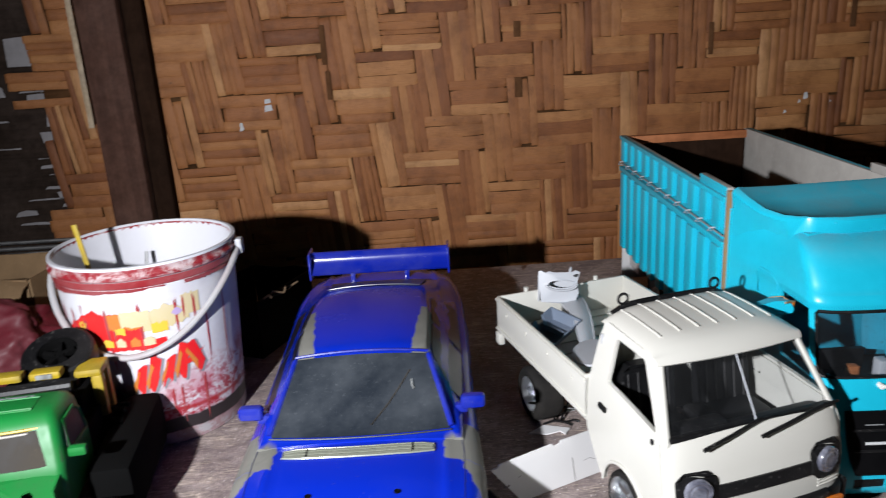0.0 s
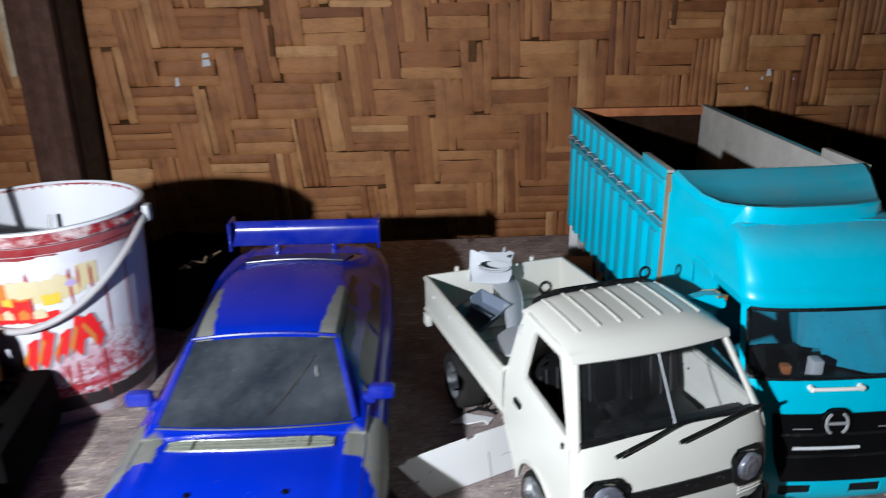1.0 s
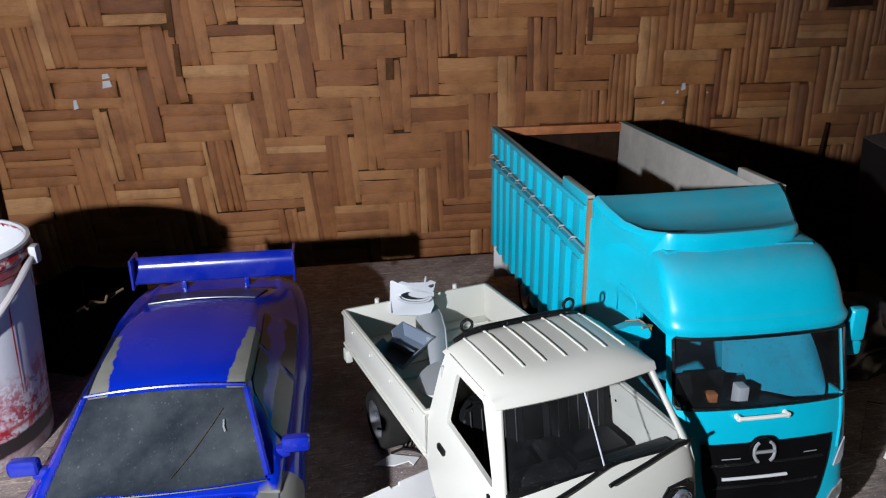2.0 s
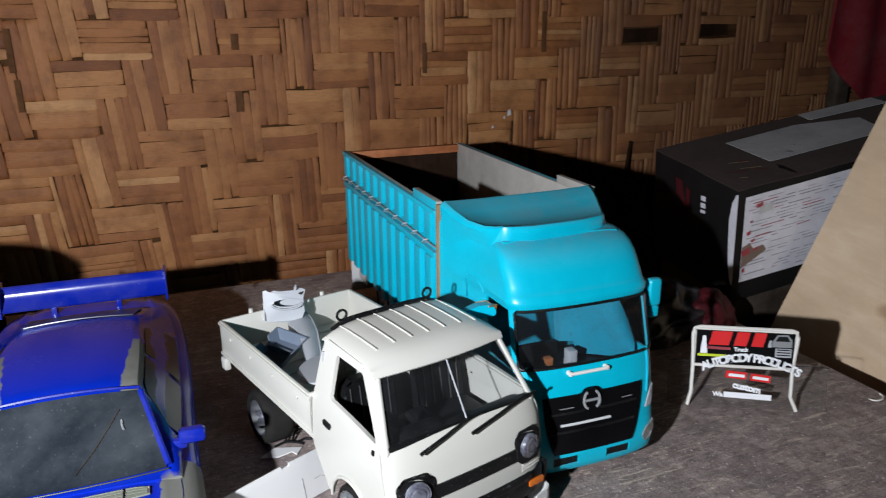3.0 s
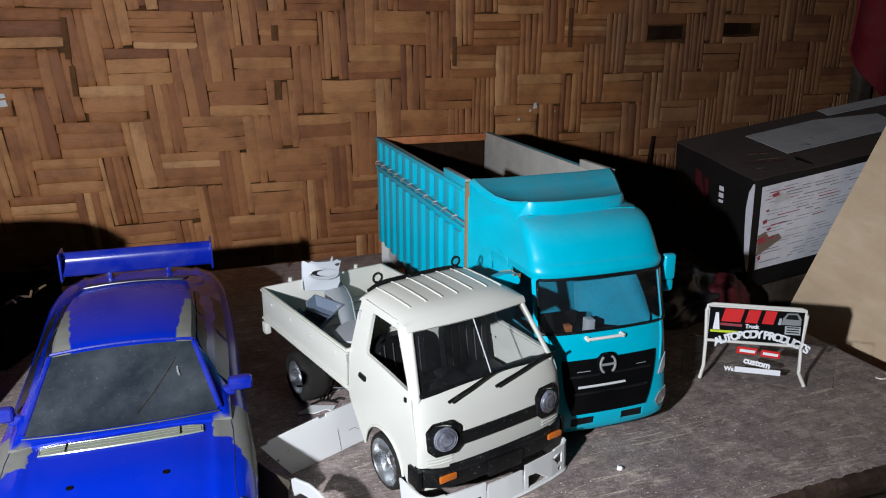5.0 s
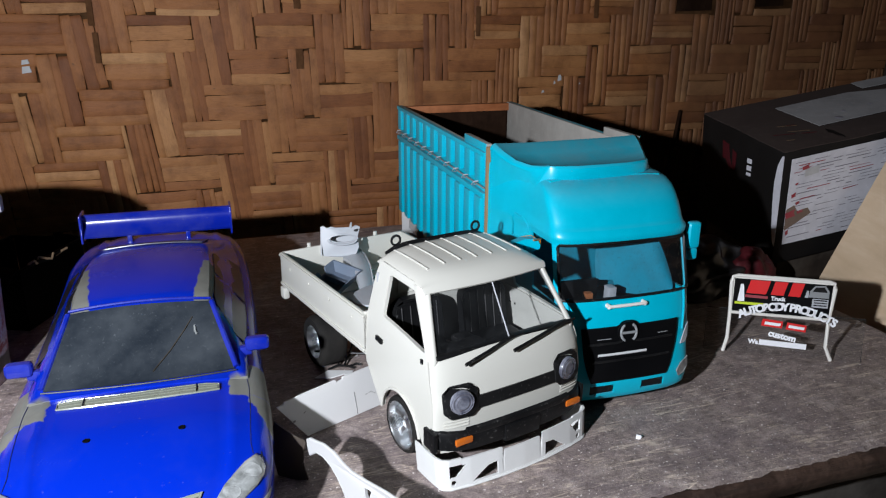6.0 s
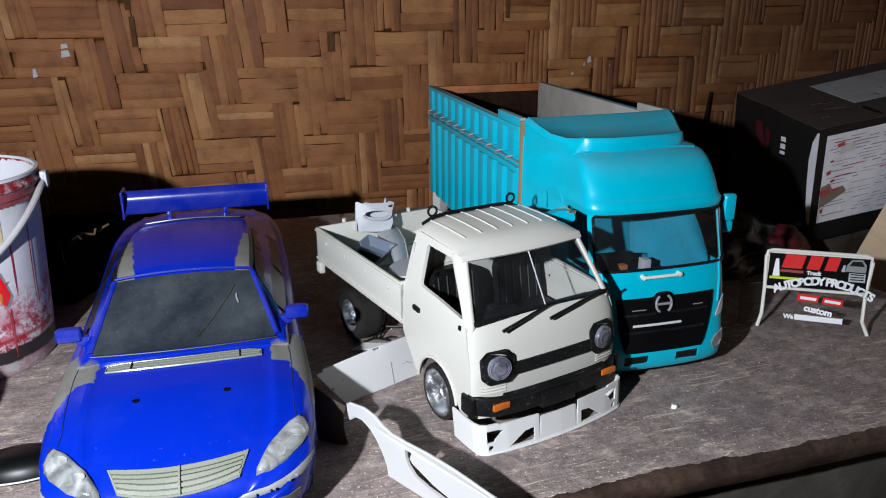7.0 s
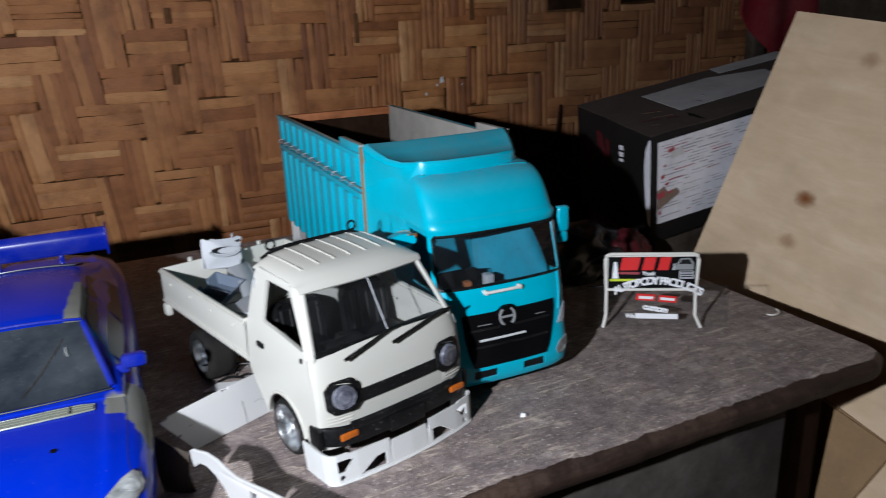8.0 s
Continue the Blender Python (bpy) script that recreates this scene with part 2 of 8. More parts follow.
def glass_mat(name, tint=(0.75, 0.78, 0.8), alpha=0.25, rough=0.12, dusty=0.3):
    """Thin tinted model-car window, hazy with dust."""
    k = Nodes(name)
    v = k.coords()
    tr = k.n("ShaderNodeBsdfTransparent")
    tr.inputs[0].default_value = (*tint, 1)
    haze = k.ramp(k.noise(v, 40, 6, 0.7), [(0.35, (0, 0, 0)), (0.8, (1, 1, 1))])
    fleck = k.ramp(k.noise(v, 420, 2), [(0.72, (0, 0, 0)), (0.78, (1, 1, 1))])
    f = k.math("MINIMUM", k.math("ADD", alpha, k.math("MULTIPLY", k.math("MAXIMUM", k.math("MULTIPLY", haze, 0.35), fleck), dusty)), 1.0)
    k.end((0.05, 0.052, 0.055), rough, spec=0.5)
    mx = k.n("ShaderNodeMixShader")
    k.put(f, mx.inputs[0])
    k.put(tr.outputs[0], mx.inputs[1])
    k.put(k.b.outputs[0], mx.inputs[2])
    k.put(mx.outputs[0], k.t.nodes["Material Output"].inputs[0])
    return k.m


def pail_mat():
    """White plastic pail wall with dried red drips, spatters and the torn rest of a printed picture."""
    k = Nodes("paint_stained_pail")
    v = k.coords()
    tc = k.n("ShaderNodeTexCoord")
    sx = k.n("ShaderNodeSeparateXYZ")
    k.put(tc.outputs["Object"], sx.inputs[0])
    ang = k.math("ARCTAN2", sx.outputs[0], sx.outputs[1])
    z = sx.outputs[2]
    cv = k.n("ShaderNodeCombineXYZ")
    k.put(k.math("MULTIPLY", ang, 0.08), cv.inputs[0])
    k.put(k.math("MULTIPLY", z, 0.16), cv.inputs[2])
    drip = k.ramp(k.noise(cv.outputs[0], 75, 3, 0.6, 0.2), [(0.66, (0, 0, 0)), (0.68, (1, 1, 1))])
    reach = k.noise(cv.outputs[0], 20, 2)
    zr = k.n("ShaderNodeMapRange")
    k.put(k.math("MULTIPLY_ADD", reach, 0.14, z), zr.inputs[0])
    zr.inputs[1].default_value, zr.inputs[2].default_value = 0.2, 0.215
    spat = k.ramp(k.noise(v, 95, 7, 0.78), [(0.5, (0, 0, 0)), (0.535, (1, 1, 1))])
    low = k.n("ShaderNodeMapRange")
    k.put(k.math("MULTIPLY_ADD", k.noise(v, 20, 3), 0.1, z), low.inputs[0])
    low.inputs[1].default_value, low.inputs[2].default_value = 0.13, 0.095
    white = k.mix(k.ramp(k.noise(v, 22, 6, 0.7), [(0.4, (0, 0, 0)), (0.75, (0.6, 0.6, 0.6))]), (0.56, 0.56, 0.59), (0.42, 0.37, 0.4))
    blot = k.ramp(k.noise(v, 34, 7, 0.75), [(0.46, (0, 0, 0)), (0.54, (1, 1, 1))])
    c = k.mix(k.math("MULTIPLY", blot, k.math("MULTIPLY", low.outputs[0], 0.85)), white, (0.4, 0.07, 0.12))
    c = k.mix(k.math("MULTIPLY", spat, low.outputs[0]), c, (0.3, 0.012, 0.03))
    c = k.mix(k.math("MULTIPLY", drip, zr.outputs[0]), c, (0.25, 0.008, 0.015))

    def belt(z0, z1, wob_amt):
        zz = k.math("ADD", z, k.math("MULTIPLY_ADD", k.noise(v, 45, 4), wob_amt, -wob_amt / 2))
        p = k.n("ShaderNodeMapRange")
        k.put(zz, p.inputs[0])
        p.inputs[1].default_value, p.inputs[2].default_value = z0 - 0.001, z0 + 0.001
        q = k.n("ShaderNodeMapRange")
        k.put(zz, q.inputs[0])
        q.inputs[1].default_value, q.inputs[2].default_value = z1 - 0.001, z1 + 0.001
        return k.math("SUBTRACT", p.outputs[0], q.outputs[0])

    c = k.mix(k.math("MULTIPLY", belt(0.0335, 0.037, 0.003), 0.85), c, (0.3, 0.015, 0.02))
    c = k.mix(belt(0.013, 0.027, 0.008), c, (0.022, 0.016, 0.018))
    c = k.mix(k.math("MULTIPLY", belt(-0.02, 0.013, 0.006), 0.7), c, (0.27, 0.25, 0.25))
    k.bump(k.noise(v, 90, 4), 0.2, 0.0008)
    return k.end(c, 0.42, spec=0.45)


def rim_mat():
    """Pail rim: dried red paint under flaking white crust."""
    k = Nodes("crusted_pail_rim")
    v = k.coords()
    f = k.ramp(k.noise(v, 55, 6, 0.75, 0.5), [(0.47, (0, 0, 0)), (0.57, (1, 1, 1))])
    c = k.mix(f, (0.22, 0.012, 0.018), k.mix(k.noise(v, 130, 3), (0.55, 0.5, 0.5), (0.34, 0.2, 0.2)))
    k.bump(k.noise(v, 140, 5, 0.7), 0.6, 0.0015)
    return k.end(c, 0.5, spec=0.4)


def cardboard_mat(name, col, rough=0.85):
    k = Nodes(name)
    v = k.coords()
    n1 = k.noise(v, 18, 6, 0.7)
    c = k.mix(k.ramp(n1, [(0.4, (0, 0, 0)), (0.75, (0.6, 0.6, 0.6))]), col, tuple(a * 0.55 for a in col))
    c = k.mix(k.ramp(k.noise(v, 120, 3), [(0.6, (0, 0, 0)), (0.8, (0.35, 0.35, 0.35))]), c, tuple(min(1, a * 1.5 + 0.03) for a in col))
    k.bump(k.noise(v, 80, 4), 0.25, 0.001)
    return k.end(c, rough, spec=0.25)


def ply_mat():
    """Pale plywood face with faint long figure and brown knots."""
    k = Nodes("plywood_face")
    v = k.coords("Object", (1, 1, 1))
    fig = k.noise(k.coords("Object", (1, 3.0, 12.0)), 4.0, 6, 0.6, 0.4)
    c = k.ramp(fig, [(0.25, (0.56, 0.405, 0.26)), (0.5, (0.62, 0.46, 0.31)), (0.75, (0.69, 0.54, 0.385))])
    c = k.mix(k.ramp(k.noise(v, 14, 5), [(0.45, (0, 0, 0)), (0.8, (0.5, 0.5, 0.5))]), c, (0.4, 0.3, 0.2))
    for (y, z, ry, rz, amt) in KNOTS:
        mp = k.n("ShaderNodeMapping")
        mp.vector_type = "POINT"
        mp.inputs["Location"].default_value = (0, -y / ry, -z / rz)
        mp.inputs["Scale"].default_value = (0, 1 / ry, 1 / rz)
        tc = k.n("ShaderNodeTexCoord")
        k.put(tc.outputs["Object"], mp.inputs[0])
        ln = k.n("ShaderNodeVectorMath", op="LENGTH")
        k.put(mp.outputs[0], ln.inputs[0])
        d = k.math("ADD", ln.outputs["Value"], k.math("MULTIPLY_ADD", k.noise(v, 90, 4), 0.8, -0.4))
        c = k.mix(k.math("MULTIPLY", k.ramp(d, [(0.2, (1, 1, 1)), (0.5, (0.75, 0.75, 0.75)), (0.8, (0.28, 0.28, 0.28)), (1.0, (0, 0, 0))]), amt), c, (0.2, 0.07, 0.02))
    k.bump(fig, 0.15, 0.0006)
    return k.end(c, 0.6, spec=0.3)


KNOTS = [(0.0, 0.0, 0.015, 0.012, 0.0)]

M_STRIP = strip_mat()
M_TABLE = table_mat()
M_EDGE = wood("table_edge_wood", (0.014, 0.008, 0.006), (0.055, 0.03, 0.021), 3.0, "x", 0.7, (0.2, 0.12, 0.085), 0.3, 1.0)
M_DARKWOOD = wood("dark_timber", (0.04, 0.018, 0.013), (0.11, 0.054, 0.038), 0.8, "z", 0.8, (0.13, 0.075, 0.06), 0.5, 0.6, 0.12)
M_BLACKWOOD = wood("black_wood", (0.01, 0.005, 0.003), (0.03, 0.015, 0.009), 0.8, "z", 0.9, (0.035, 0.02, 0.014), 0.3, 0.4, 0.04)
M_CREAM = wood("pale_splint", (0.35, 0.25, 0.15), (0.55, 0.43, 0.3), 1.0, "z", 0.7, (0.6, 0.55, 0.48), 0.3)
M_DARKWALL = wood("black_boards", (0.012, 0.008, 0.006), (0.045, 0.03, 0.023), 1.2, "x", 0.9, (0.07, 0.05, 0.042), 0.5, 0.5, 0.1)
M_PALEPATCH = cardboard_mat("grey_patch", (0.27, 0.255, 0.26), 0.9)
M_BACKING = wood("weave_underside", (0.02, 0.009, 0.004), (0.09, 0.042, 0.018), 0.9, "x", 0.9, (0.16, 0.085, 0.04), 0.35, 0.4, 0.05)
M_OLDSTRIP = wood("dark_old_bamboo", (0.07, 0.03, 0.013), (0.14, 0.065, 0.03), 1.2, "z", 0.85, (0.15, 0.075, 0.036), 0.3, 0.4, 0.05)
M_SHED = wood("shed_boards", (0.02, 0.014, 0.01), (0.045, 0.03, 0.02), 0.4, "z", 0.85)
M_FLOOR = cardboard_mat("packed_earth", (0.085, 0.07, 0.058), 0.95)
M_PANEL = wood("grey_front_board", (0.022, 0.019, 0.018), (0.05, 0.044, 0.041), 0.6, "x", 0.8)
M_PAPER = cardboard_mat("greyed_paper", (0.5, 0.49, 0.49), 0.8)
M_WHITE = plastic("ivory_white_plastic", (0.535, 0.522, 0.472), 0.34, 0.14, dustcol=(0.45, 0.42, 0.37))
M_BOARD = plastic("bright_white_styrene", (0.66, 0.655, 0.65), 0.5, 0.08, dustcol=(0.5, 0.48, 0.46))
M_SHEET = plastic("white_styrene", (0.47, 0.465, 0.46), 0.45, 0.08, dustcol=(0.5, 0.48, 0.46))
M_SKIRT = plastic("white_skirt_plastic", (0.62, 0.62, 0.61), 0.4, 0.15, dustcol=(0.45, 0.42, 0.38))
M_BLACK = plastic("black_plastic", (0.0045, 0.0045, 0.005), 0.42, 0.05, 0.25, dustcol=(0.2, 0.19, 0.18), fleck=14)
M_RUBBER = plastic("black_rubber", (0.009, 0.0085, 0.008), 0.8, 0.35, 0.2, dustcol=(0.05, 0.044, 0.038))
M_MUDDY = cardboard_mat("muddy_rubber", (0.055, 0.04, 0.026), 0.95)
M_BAGBLACK = plastic("black_bag_film", (0.009, 0.008, 0.009), 0.3, 0.3, 0.4, dustcol=(0.025, 0.02, 0.022))
M_SEAT = plastic("dark_grey_interior", (0.016, 0.016, 0.018), 0.5, 0.12)
M_GLOSSBLACK = plastic("gloss_black_plastic", (0.0025, 0.0025, 0.003), 0.35, 0.04, 0.2, dustcol=(0.05, 0.05, 0.05))
M_BRIGHT = plastic("bright_plated_plastic", (0.6, 0.61, 0.62), 0.22, 0.1, 1.0, 0.6)
M_CABDARK = plastic("black_cab_plastic", (0.003, 0.003, 0.0035), 0.5, 0.12, 0.3, dustcol=(0.03, 0.03, 0.03))
M_STEEL = metal("dull_steel", (0.5, 0.5, 0.5), 0.4)
M_ORANGE = plastic("orange_lens", (0.5, 0.12, 0.012), 0.25, 0.25, dustcol=(0.2, 0.08, 0.03))
M_YELLOW = plastic("yellow_plastic", (0.36, 0.25, 0.008), 0.45, 0.7, dustcol=(0.06, 0.045, 0.02))
# near-black for black plastic parts, also standing in for shade on them
M_DEEPBLACK = plastic("deep_black", (0.0025, 0.0025, 0.0025), 0.9, 0.2, 0.05, dustcol=(0.007, 0.006, 0.006))
M_SCUFF = plastic("scuffed_grey_window", (0.018, 0.015, 0.012), 0.6, 0.9, 0.2, dustcol=(0.06, 0.05, 0.038))
M_GREEN = plastic("green_body_plastic", (0.003, 0.14, 0.026), 0.42, 0.4, 0.35, dustcol=(0.03, 0.07, 0.025))
M_BLUE = blue_paint()
M_BLUE2 = plastic("blue_spoiler_plastic", (0.003, 0.013, 0.25), 0.2, 0.14, coat=0.2, dustcol=(0.2, 0.2, 0.32))
M_SHUT = plastic("dark_blue_joint", (0.001, 0.003, 0.06), 0.5, 0.05)
M_CYAN = cyan_paint()
M_HAZECYAN = plastic("dusty_inner_cyan", (0.008, 0.24, 0.35), 0.5, 0.95, dustcol=(0.012, 0.07, 0.1))
M_SMOKE = plastic("dusty_smoked_window", (0.014, 0.018, 0.024), 0.28, 0.5, dustcol=(0.07, 0.08, 0.09))
M_SIDEGLASS = plastic("dark_side_window", (0.006, 0.006, 0.007), 0.3, 0.2, dustcol=(0.025, 0.023, 0.023))
M_TRUCKGLASS = glass_mat("clear_cab_window", (0.75, 0.78, 0.8), 0.1, 0.1, 0.25)
M_PICKGLASS = glass_mat("dusty_windscreen", (0.8, 0.82, 0.84), 0.08, 0.1, 0.4)
M_LENS = lens_mat("hazy_lens", (0.11, 0.115, 0.112), (0.34, 0.35, 0.345))
M_REFLECT = lens_mat("clouded_reflector", (0.14, 0.145, 0.142), (0.42, 0.43, 0.425))
M_RIM = metal("cast_wheel_silver", (0.8, 0.82, 0.84), 0.24)
M_LAMPGLASS = lens_mat("ribbed_lamp_lens", (0.07, 0.072, 0.095), (0.26, 0.265, 0.31))
M_GRILLE = plastic("pale_champagne_trim", (0.2, 0.215, 0.17), 0.25, 0.25, 0.9, 0.6)
M_GRILLEGAP = plastic("dull_champagne_groove", (0.06, 0.062, 0.05), 0.5, 0.2)
M_SILVER = plastic("silver_paint", (0.22, 0.23, 0.24), 0.34, 0.3)
M_GREYPART = plastic("slate_grey_plastic", (0.12, 0.15, 0.2), 0.45, 0.15)
M_LGREY = plastic("light_grey_plastic", (0.38, 0.39, 0.415), 0.45, 0.12)
M_HANDLE = plastic("stained_white_handle", (0.36, 0.355, 0.36), 0.5, 0.5, dustcol=(0.3, 0.2, 0.2))
M_RAWBOARD = cardboard_mat("raw_grey_board", (0.36, 0.34, 0.31), 0.85)
M_REDWOOD = wood("reddish_rail", (0.24, 0.07, 0.022), (0.42, 0.15, 0.055), 1.0, "x", 0.6, (0.3, 0.15, 0.08), 0.2)
M_PAIL = pail_mat()
M_PAILIN = plastic("white_pail_inside", (0.55, 0.55, 0.585), 0.4, 0.1)
M_REDRIM = plastic("dried_red_paint", (0.2, 0.008, 0.012), 0.35, 0.3, dustcol=(0.45, 0.3, 0.3))
M_RIMPAINT = rim_mat()
M_RUN = plastic("red_paint_run", (0.3, 0.01, 0.016), 0.35, 0.25, dustcol=(0.45, 0.3, 0.3))
M_PRINTPALE = plastic("printed_pale_yellow", (0.5, 0.42, 0.24), 0.5, 0.3, dustcol=(0.55, 0.5, 0.5))
M_LILAC = plastic("printed_lilac", (0.36, 0.27, 0.46), 0.5, 0.2)
M_RED = plastic("printed_red", (0.6, 0.008, 0.01), 0.45, 0.08)
M_PRINTYEL = plastic("printed_yellow", (0.62, 0.4, 0.04), 0.45, 0.12)
M_PRINTORANGE = plastic("printed_orange", (0.5, 0.15, 0.02), 0.45, 0.12)
M_LINER = plastic("dull_brown_plastic", (0.05, 0.038, 0.03), 0.6, 0.3, 0.3, dustcol=(0.09, 0.075, 0.06))
M_STAIN = cardboard_mat("stained_paper", (0.19, 0.135, 0.105))
M_CARD = cardboard_mat("brown_cardboard", (0.3, 0.19, 0.1))
M_CARDDARK = cardboard_mat("dirty_cardboard", (0.13, 0.085, 0.05))
M_BLACKCARD = plastic("black_printed_carton", (0.006, 0.0052, 0.005), 0.6, 0.2, 0.2, dustcol=(0.02, 0.017, 0.016))
M_DIMLABEL = cardboard_mat("dusty_grey_label", (0.3, 0.295, 0.3), 0.85)
M_DUSTTOP = cardboard_mat("dusty_carton_top", (0.05, 0.036, 0.032), 0.85)
M_LABEL = cardboard_mat("white_carton_label", (0.62, 0.61, 0.66), 0.6)
M_PENCIL = plastic("faint_pencil", (0.16, 0.15, 0.15), 0.6, 0.1)
M_INK = plastic("label_ink", (0.2, 0.19, 0.22), 0.6, 0.1)
M_REDINK = plastic("red_marker_ink", (0.28, 0.02, 0.035), 0.6, 0.2)
M_REDBAG = plastic("red_plastic_bag", (0.13, 0.012, 0.02), 0.45, 0.4, 0.4, dustcol=(0.2, 0.09, 0.1))
M_DARKRED = plastic("dark_red_plastic", (0.055, 0.004, 0.007), 0.62, 0.3, 0.2, dustcol=(0.03, 0.02, 0.02))
M_REDCLOTH = plastic("deep_red_cloth", (0.15, 0.008, 0.014), 0.9, 0.1, 0.2)
M_ACRYLIC = glass_mat("clear_acrylic", (0.97, 0.98, 0.98), 0.03, 0.05, 0.15)
M_WHITEINK = plastic("white_letter_vinyl", (0.78, 0.78, 0.8), 0.5, 0.05)
M_SIGNWHITE = plastic("white_sign_plastic", (0.7, 0.67, 0.62), 0.4, 0.1)
M_LIME = plastic("lime_print", (0.5, 0.6, 0.02), 0.5, 0.05)


# ---------- mesh helpers ----------
def obj_from(name, bm, mat, smooth=35):
    me = bpy.data.meshes.new(name)
    bmesh.ops.recalc_face_normals(bm, faces=bm.faces)
    bm.to_mesh(me)
    bm.free()
    for m in mat if isinstance(mat, (list, tuple)) else (mat,):
        me.materials.append(m)
    if smooth:
        me.polygons.foreach_set("use_smooth", [True] * len(me.polygons))
        me.set_sharp_from_angle(angle=radians(smooth))
    return new(name, me)


def part(name, bm, mat, parent, label="", at=None, smooth=35):
    ob = obj_from(name, bm, mat, smooth)
    ob.parent = parent
    if at is not None:
        ob.matrix_basis = at
    return tagged(ob, label) if label else ob


def thing(name, m, label, category, group="", kind=""):
    ob = new(name)
    ob.empty_display_size = 0.02
    ob.matrix_basis = m
    return tagged(ob, label, category, group, kind)


def box(x0, x1, y0, y1, z0, z1, bevel=0.0, bm=None, seg=2):
    own = bmesh.new()
    bmesh.ops.create_cube(own, size=1, matrix=Matrix.Translation(((x0 + x1) / 2, (y0 + y1) / 2, (z0 + z1) / 2)) @ Matrix.Diagonal((x1 - x0, y1 - y0, z1 - z0, 1)))
    if bevel:
        bmesh.ops.bevel(own, geom=own.edges[:], offset=bevel, segments=seg, affect="EDGES", profile=0.6)
    if bm is None:
        return own
    return add(bm, own)


def add(bm, other, m=None):
    me = bpy.data.meshes.new("tmp")
    other.to_mesh(me)
    other.free()
    if m is not None:
        me.transform(m)
    bm.from_mesh(me)
    bpy.data.meshes.remove(me)
    return bm


def lathe(profile, seg=40, m=None):
    """Profile of (r, z), turned round z."""
    bm = bmesh.new()
    rings = []
    for r, z in profile:
        if r < 1e-6:
            rings.append([bm.verts.new((0, 0, z))])
        else:
            rings.append([bm.verts.new((r * math.cos(2 * math.pi * i / seg), r * math.sin(2 * math.pi * i / seg), z)) for i in range(seg)])
    for a, b in zip(rings, rings[1:]):
        for i in range(seg):
            j = (i + 1) % seg
            if len(a) == 1 and len(b) > 1:
                bm.faces.new((a[0], b[i], b[j]))
            elif len(b) == 1 and len(a) > 1:
                bm.faces.new((a[i], a[j], b[0]))
            elif len(a) > 1:
                bm.faces.new((a[i], a[j], b[j], b[i]))
    if m is not None:
        bm.transform(m)
    return bm


def tube(points, r, seg=10, closed=False):
    """A round rod along points."""
    bm = bmesh.new()
    pts = [Vector(p) for p in points]
    rings = []
    n = len(pts)
    for i, p in enumerate(pts):
        d = (pts[(i + 1) % n] - pts[i - 1]) if closed else (pts[min(i + 1, n - 1)] - pts[max(i - 1, 0)])
        q = d.to_track_quat("Z", "Y")
        rings.append([bm.verts.new(p + q @ Vector((r * math.cos(2 * math.pi * k / seg), r * math.sin(2 * math.pi * k / seg), 0))) for k in range(seg)])
    for a, b in zip(rings, rings[1:] + rings[:1] if closed else rings[1:]):
        for k in range(seg):
            bm.faces.new((a[k], a[(k + 1) % seg], b[(k + 1) % seg], b[k]))
    if not closed:
        bm.faces.new(rings[0][::-1])
        bm.faces.new(rings[-1])
    return bm


def loft(rings, caps=True, closed=True):
    """Rings of points, each of the same length, skinned in order."""
    bm = bmesh.new()
    vs = [[bm.verts.new(p) for p in r] for r in rings]
    n = len(vs[0])
    for a, b in zip(vs, vs[1:]):
        for i in range(n if closed else n - 1):
            j = (i + 1) % n
            bm.faces.new((a[i], a[j], b[j], b[i]))
    if caps and closed:
        bm.faces.new(vs[0][::-1])
        bm.faces.new(vs[-1])
    return bm


def grid(us, vs, place, keep=None, thick=0.0):
    """A sheet over us x vs; place(u, v) gives points. keep(u, v) of a cell's middle leaves openings."""
    bm = bmesh.new()
    p = [[bm.verts.new(place(u, v)) for v in vs] for u in us]
    for i in range(len(us) - 1):
        for j in range(len(vs) - 1):
            if keep is None or keep((us[i] + us[i + 1]) / 2, (vs[j] + vs[j + 1]) / 2):
                bm.faces.new((p[i][j], p[i + 1][j], p[i + 1][j + 1], p[i][j + 1]))
    loose = [v for v in bm.verts if not v.link_faces]
    bmesh.ops.delete(bm, geom=loose, context="VERTS")
    if thick:
        bmesh.ops.recalc_face_normals(bm, faces=bm.faces)
        bmesh.ops.solidify(bm, geom=bm.faces[:], thickness=thick)
    return bm


def plate(outer, holes, thick, place):
    """A flat shape with holes, in (a, b), given thickness; place(a, b, c) sets each point, c from 0 to thick."""
    from mathutils.geometry import tessellate_polygon
    loops = [outer] + list(holes)
    flat = [q for lp in loops for q in lp]
    tris = tessellate_polygon([[Vector((a, b, 0)) for a, b in lp] for lp in loops])
    bm = bmesh.new()
    lo = [bm.verts.new(place(a, b, 0)) for a, b in flat]
    hi = [bm.verts.new(place(a, b, thick)) for a, b in flat]
    for t in tris:
        for vs in ([lo[i] for i in t], [hi[i] for i in t][::-1]):
            try:
                bm.faces.new(vs)
            except ValueError:
                pass
    k = 0
    for lp in loops:
        n = len(lp)
        for i in range(n):
            j = (i + 1) % n
            bm.faces.new((lo[k + i], lo[k + j], hi[k + j], hi[k + i]))
        k += n
    return bm


def lin(a, b, n):
    return [a + (b - a) * i / (n - 1) for i in range(n)]


def interp(table, t):
    for (a, va), (b, vb) in zip(table, table[1:]):
        if t <= b:
            f = min(max((t - a) / (b - a), 0), 1)
            return va + (vb - va) * f
    return table[-1][1]


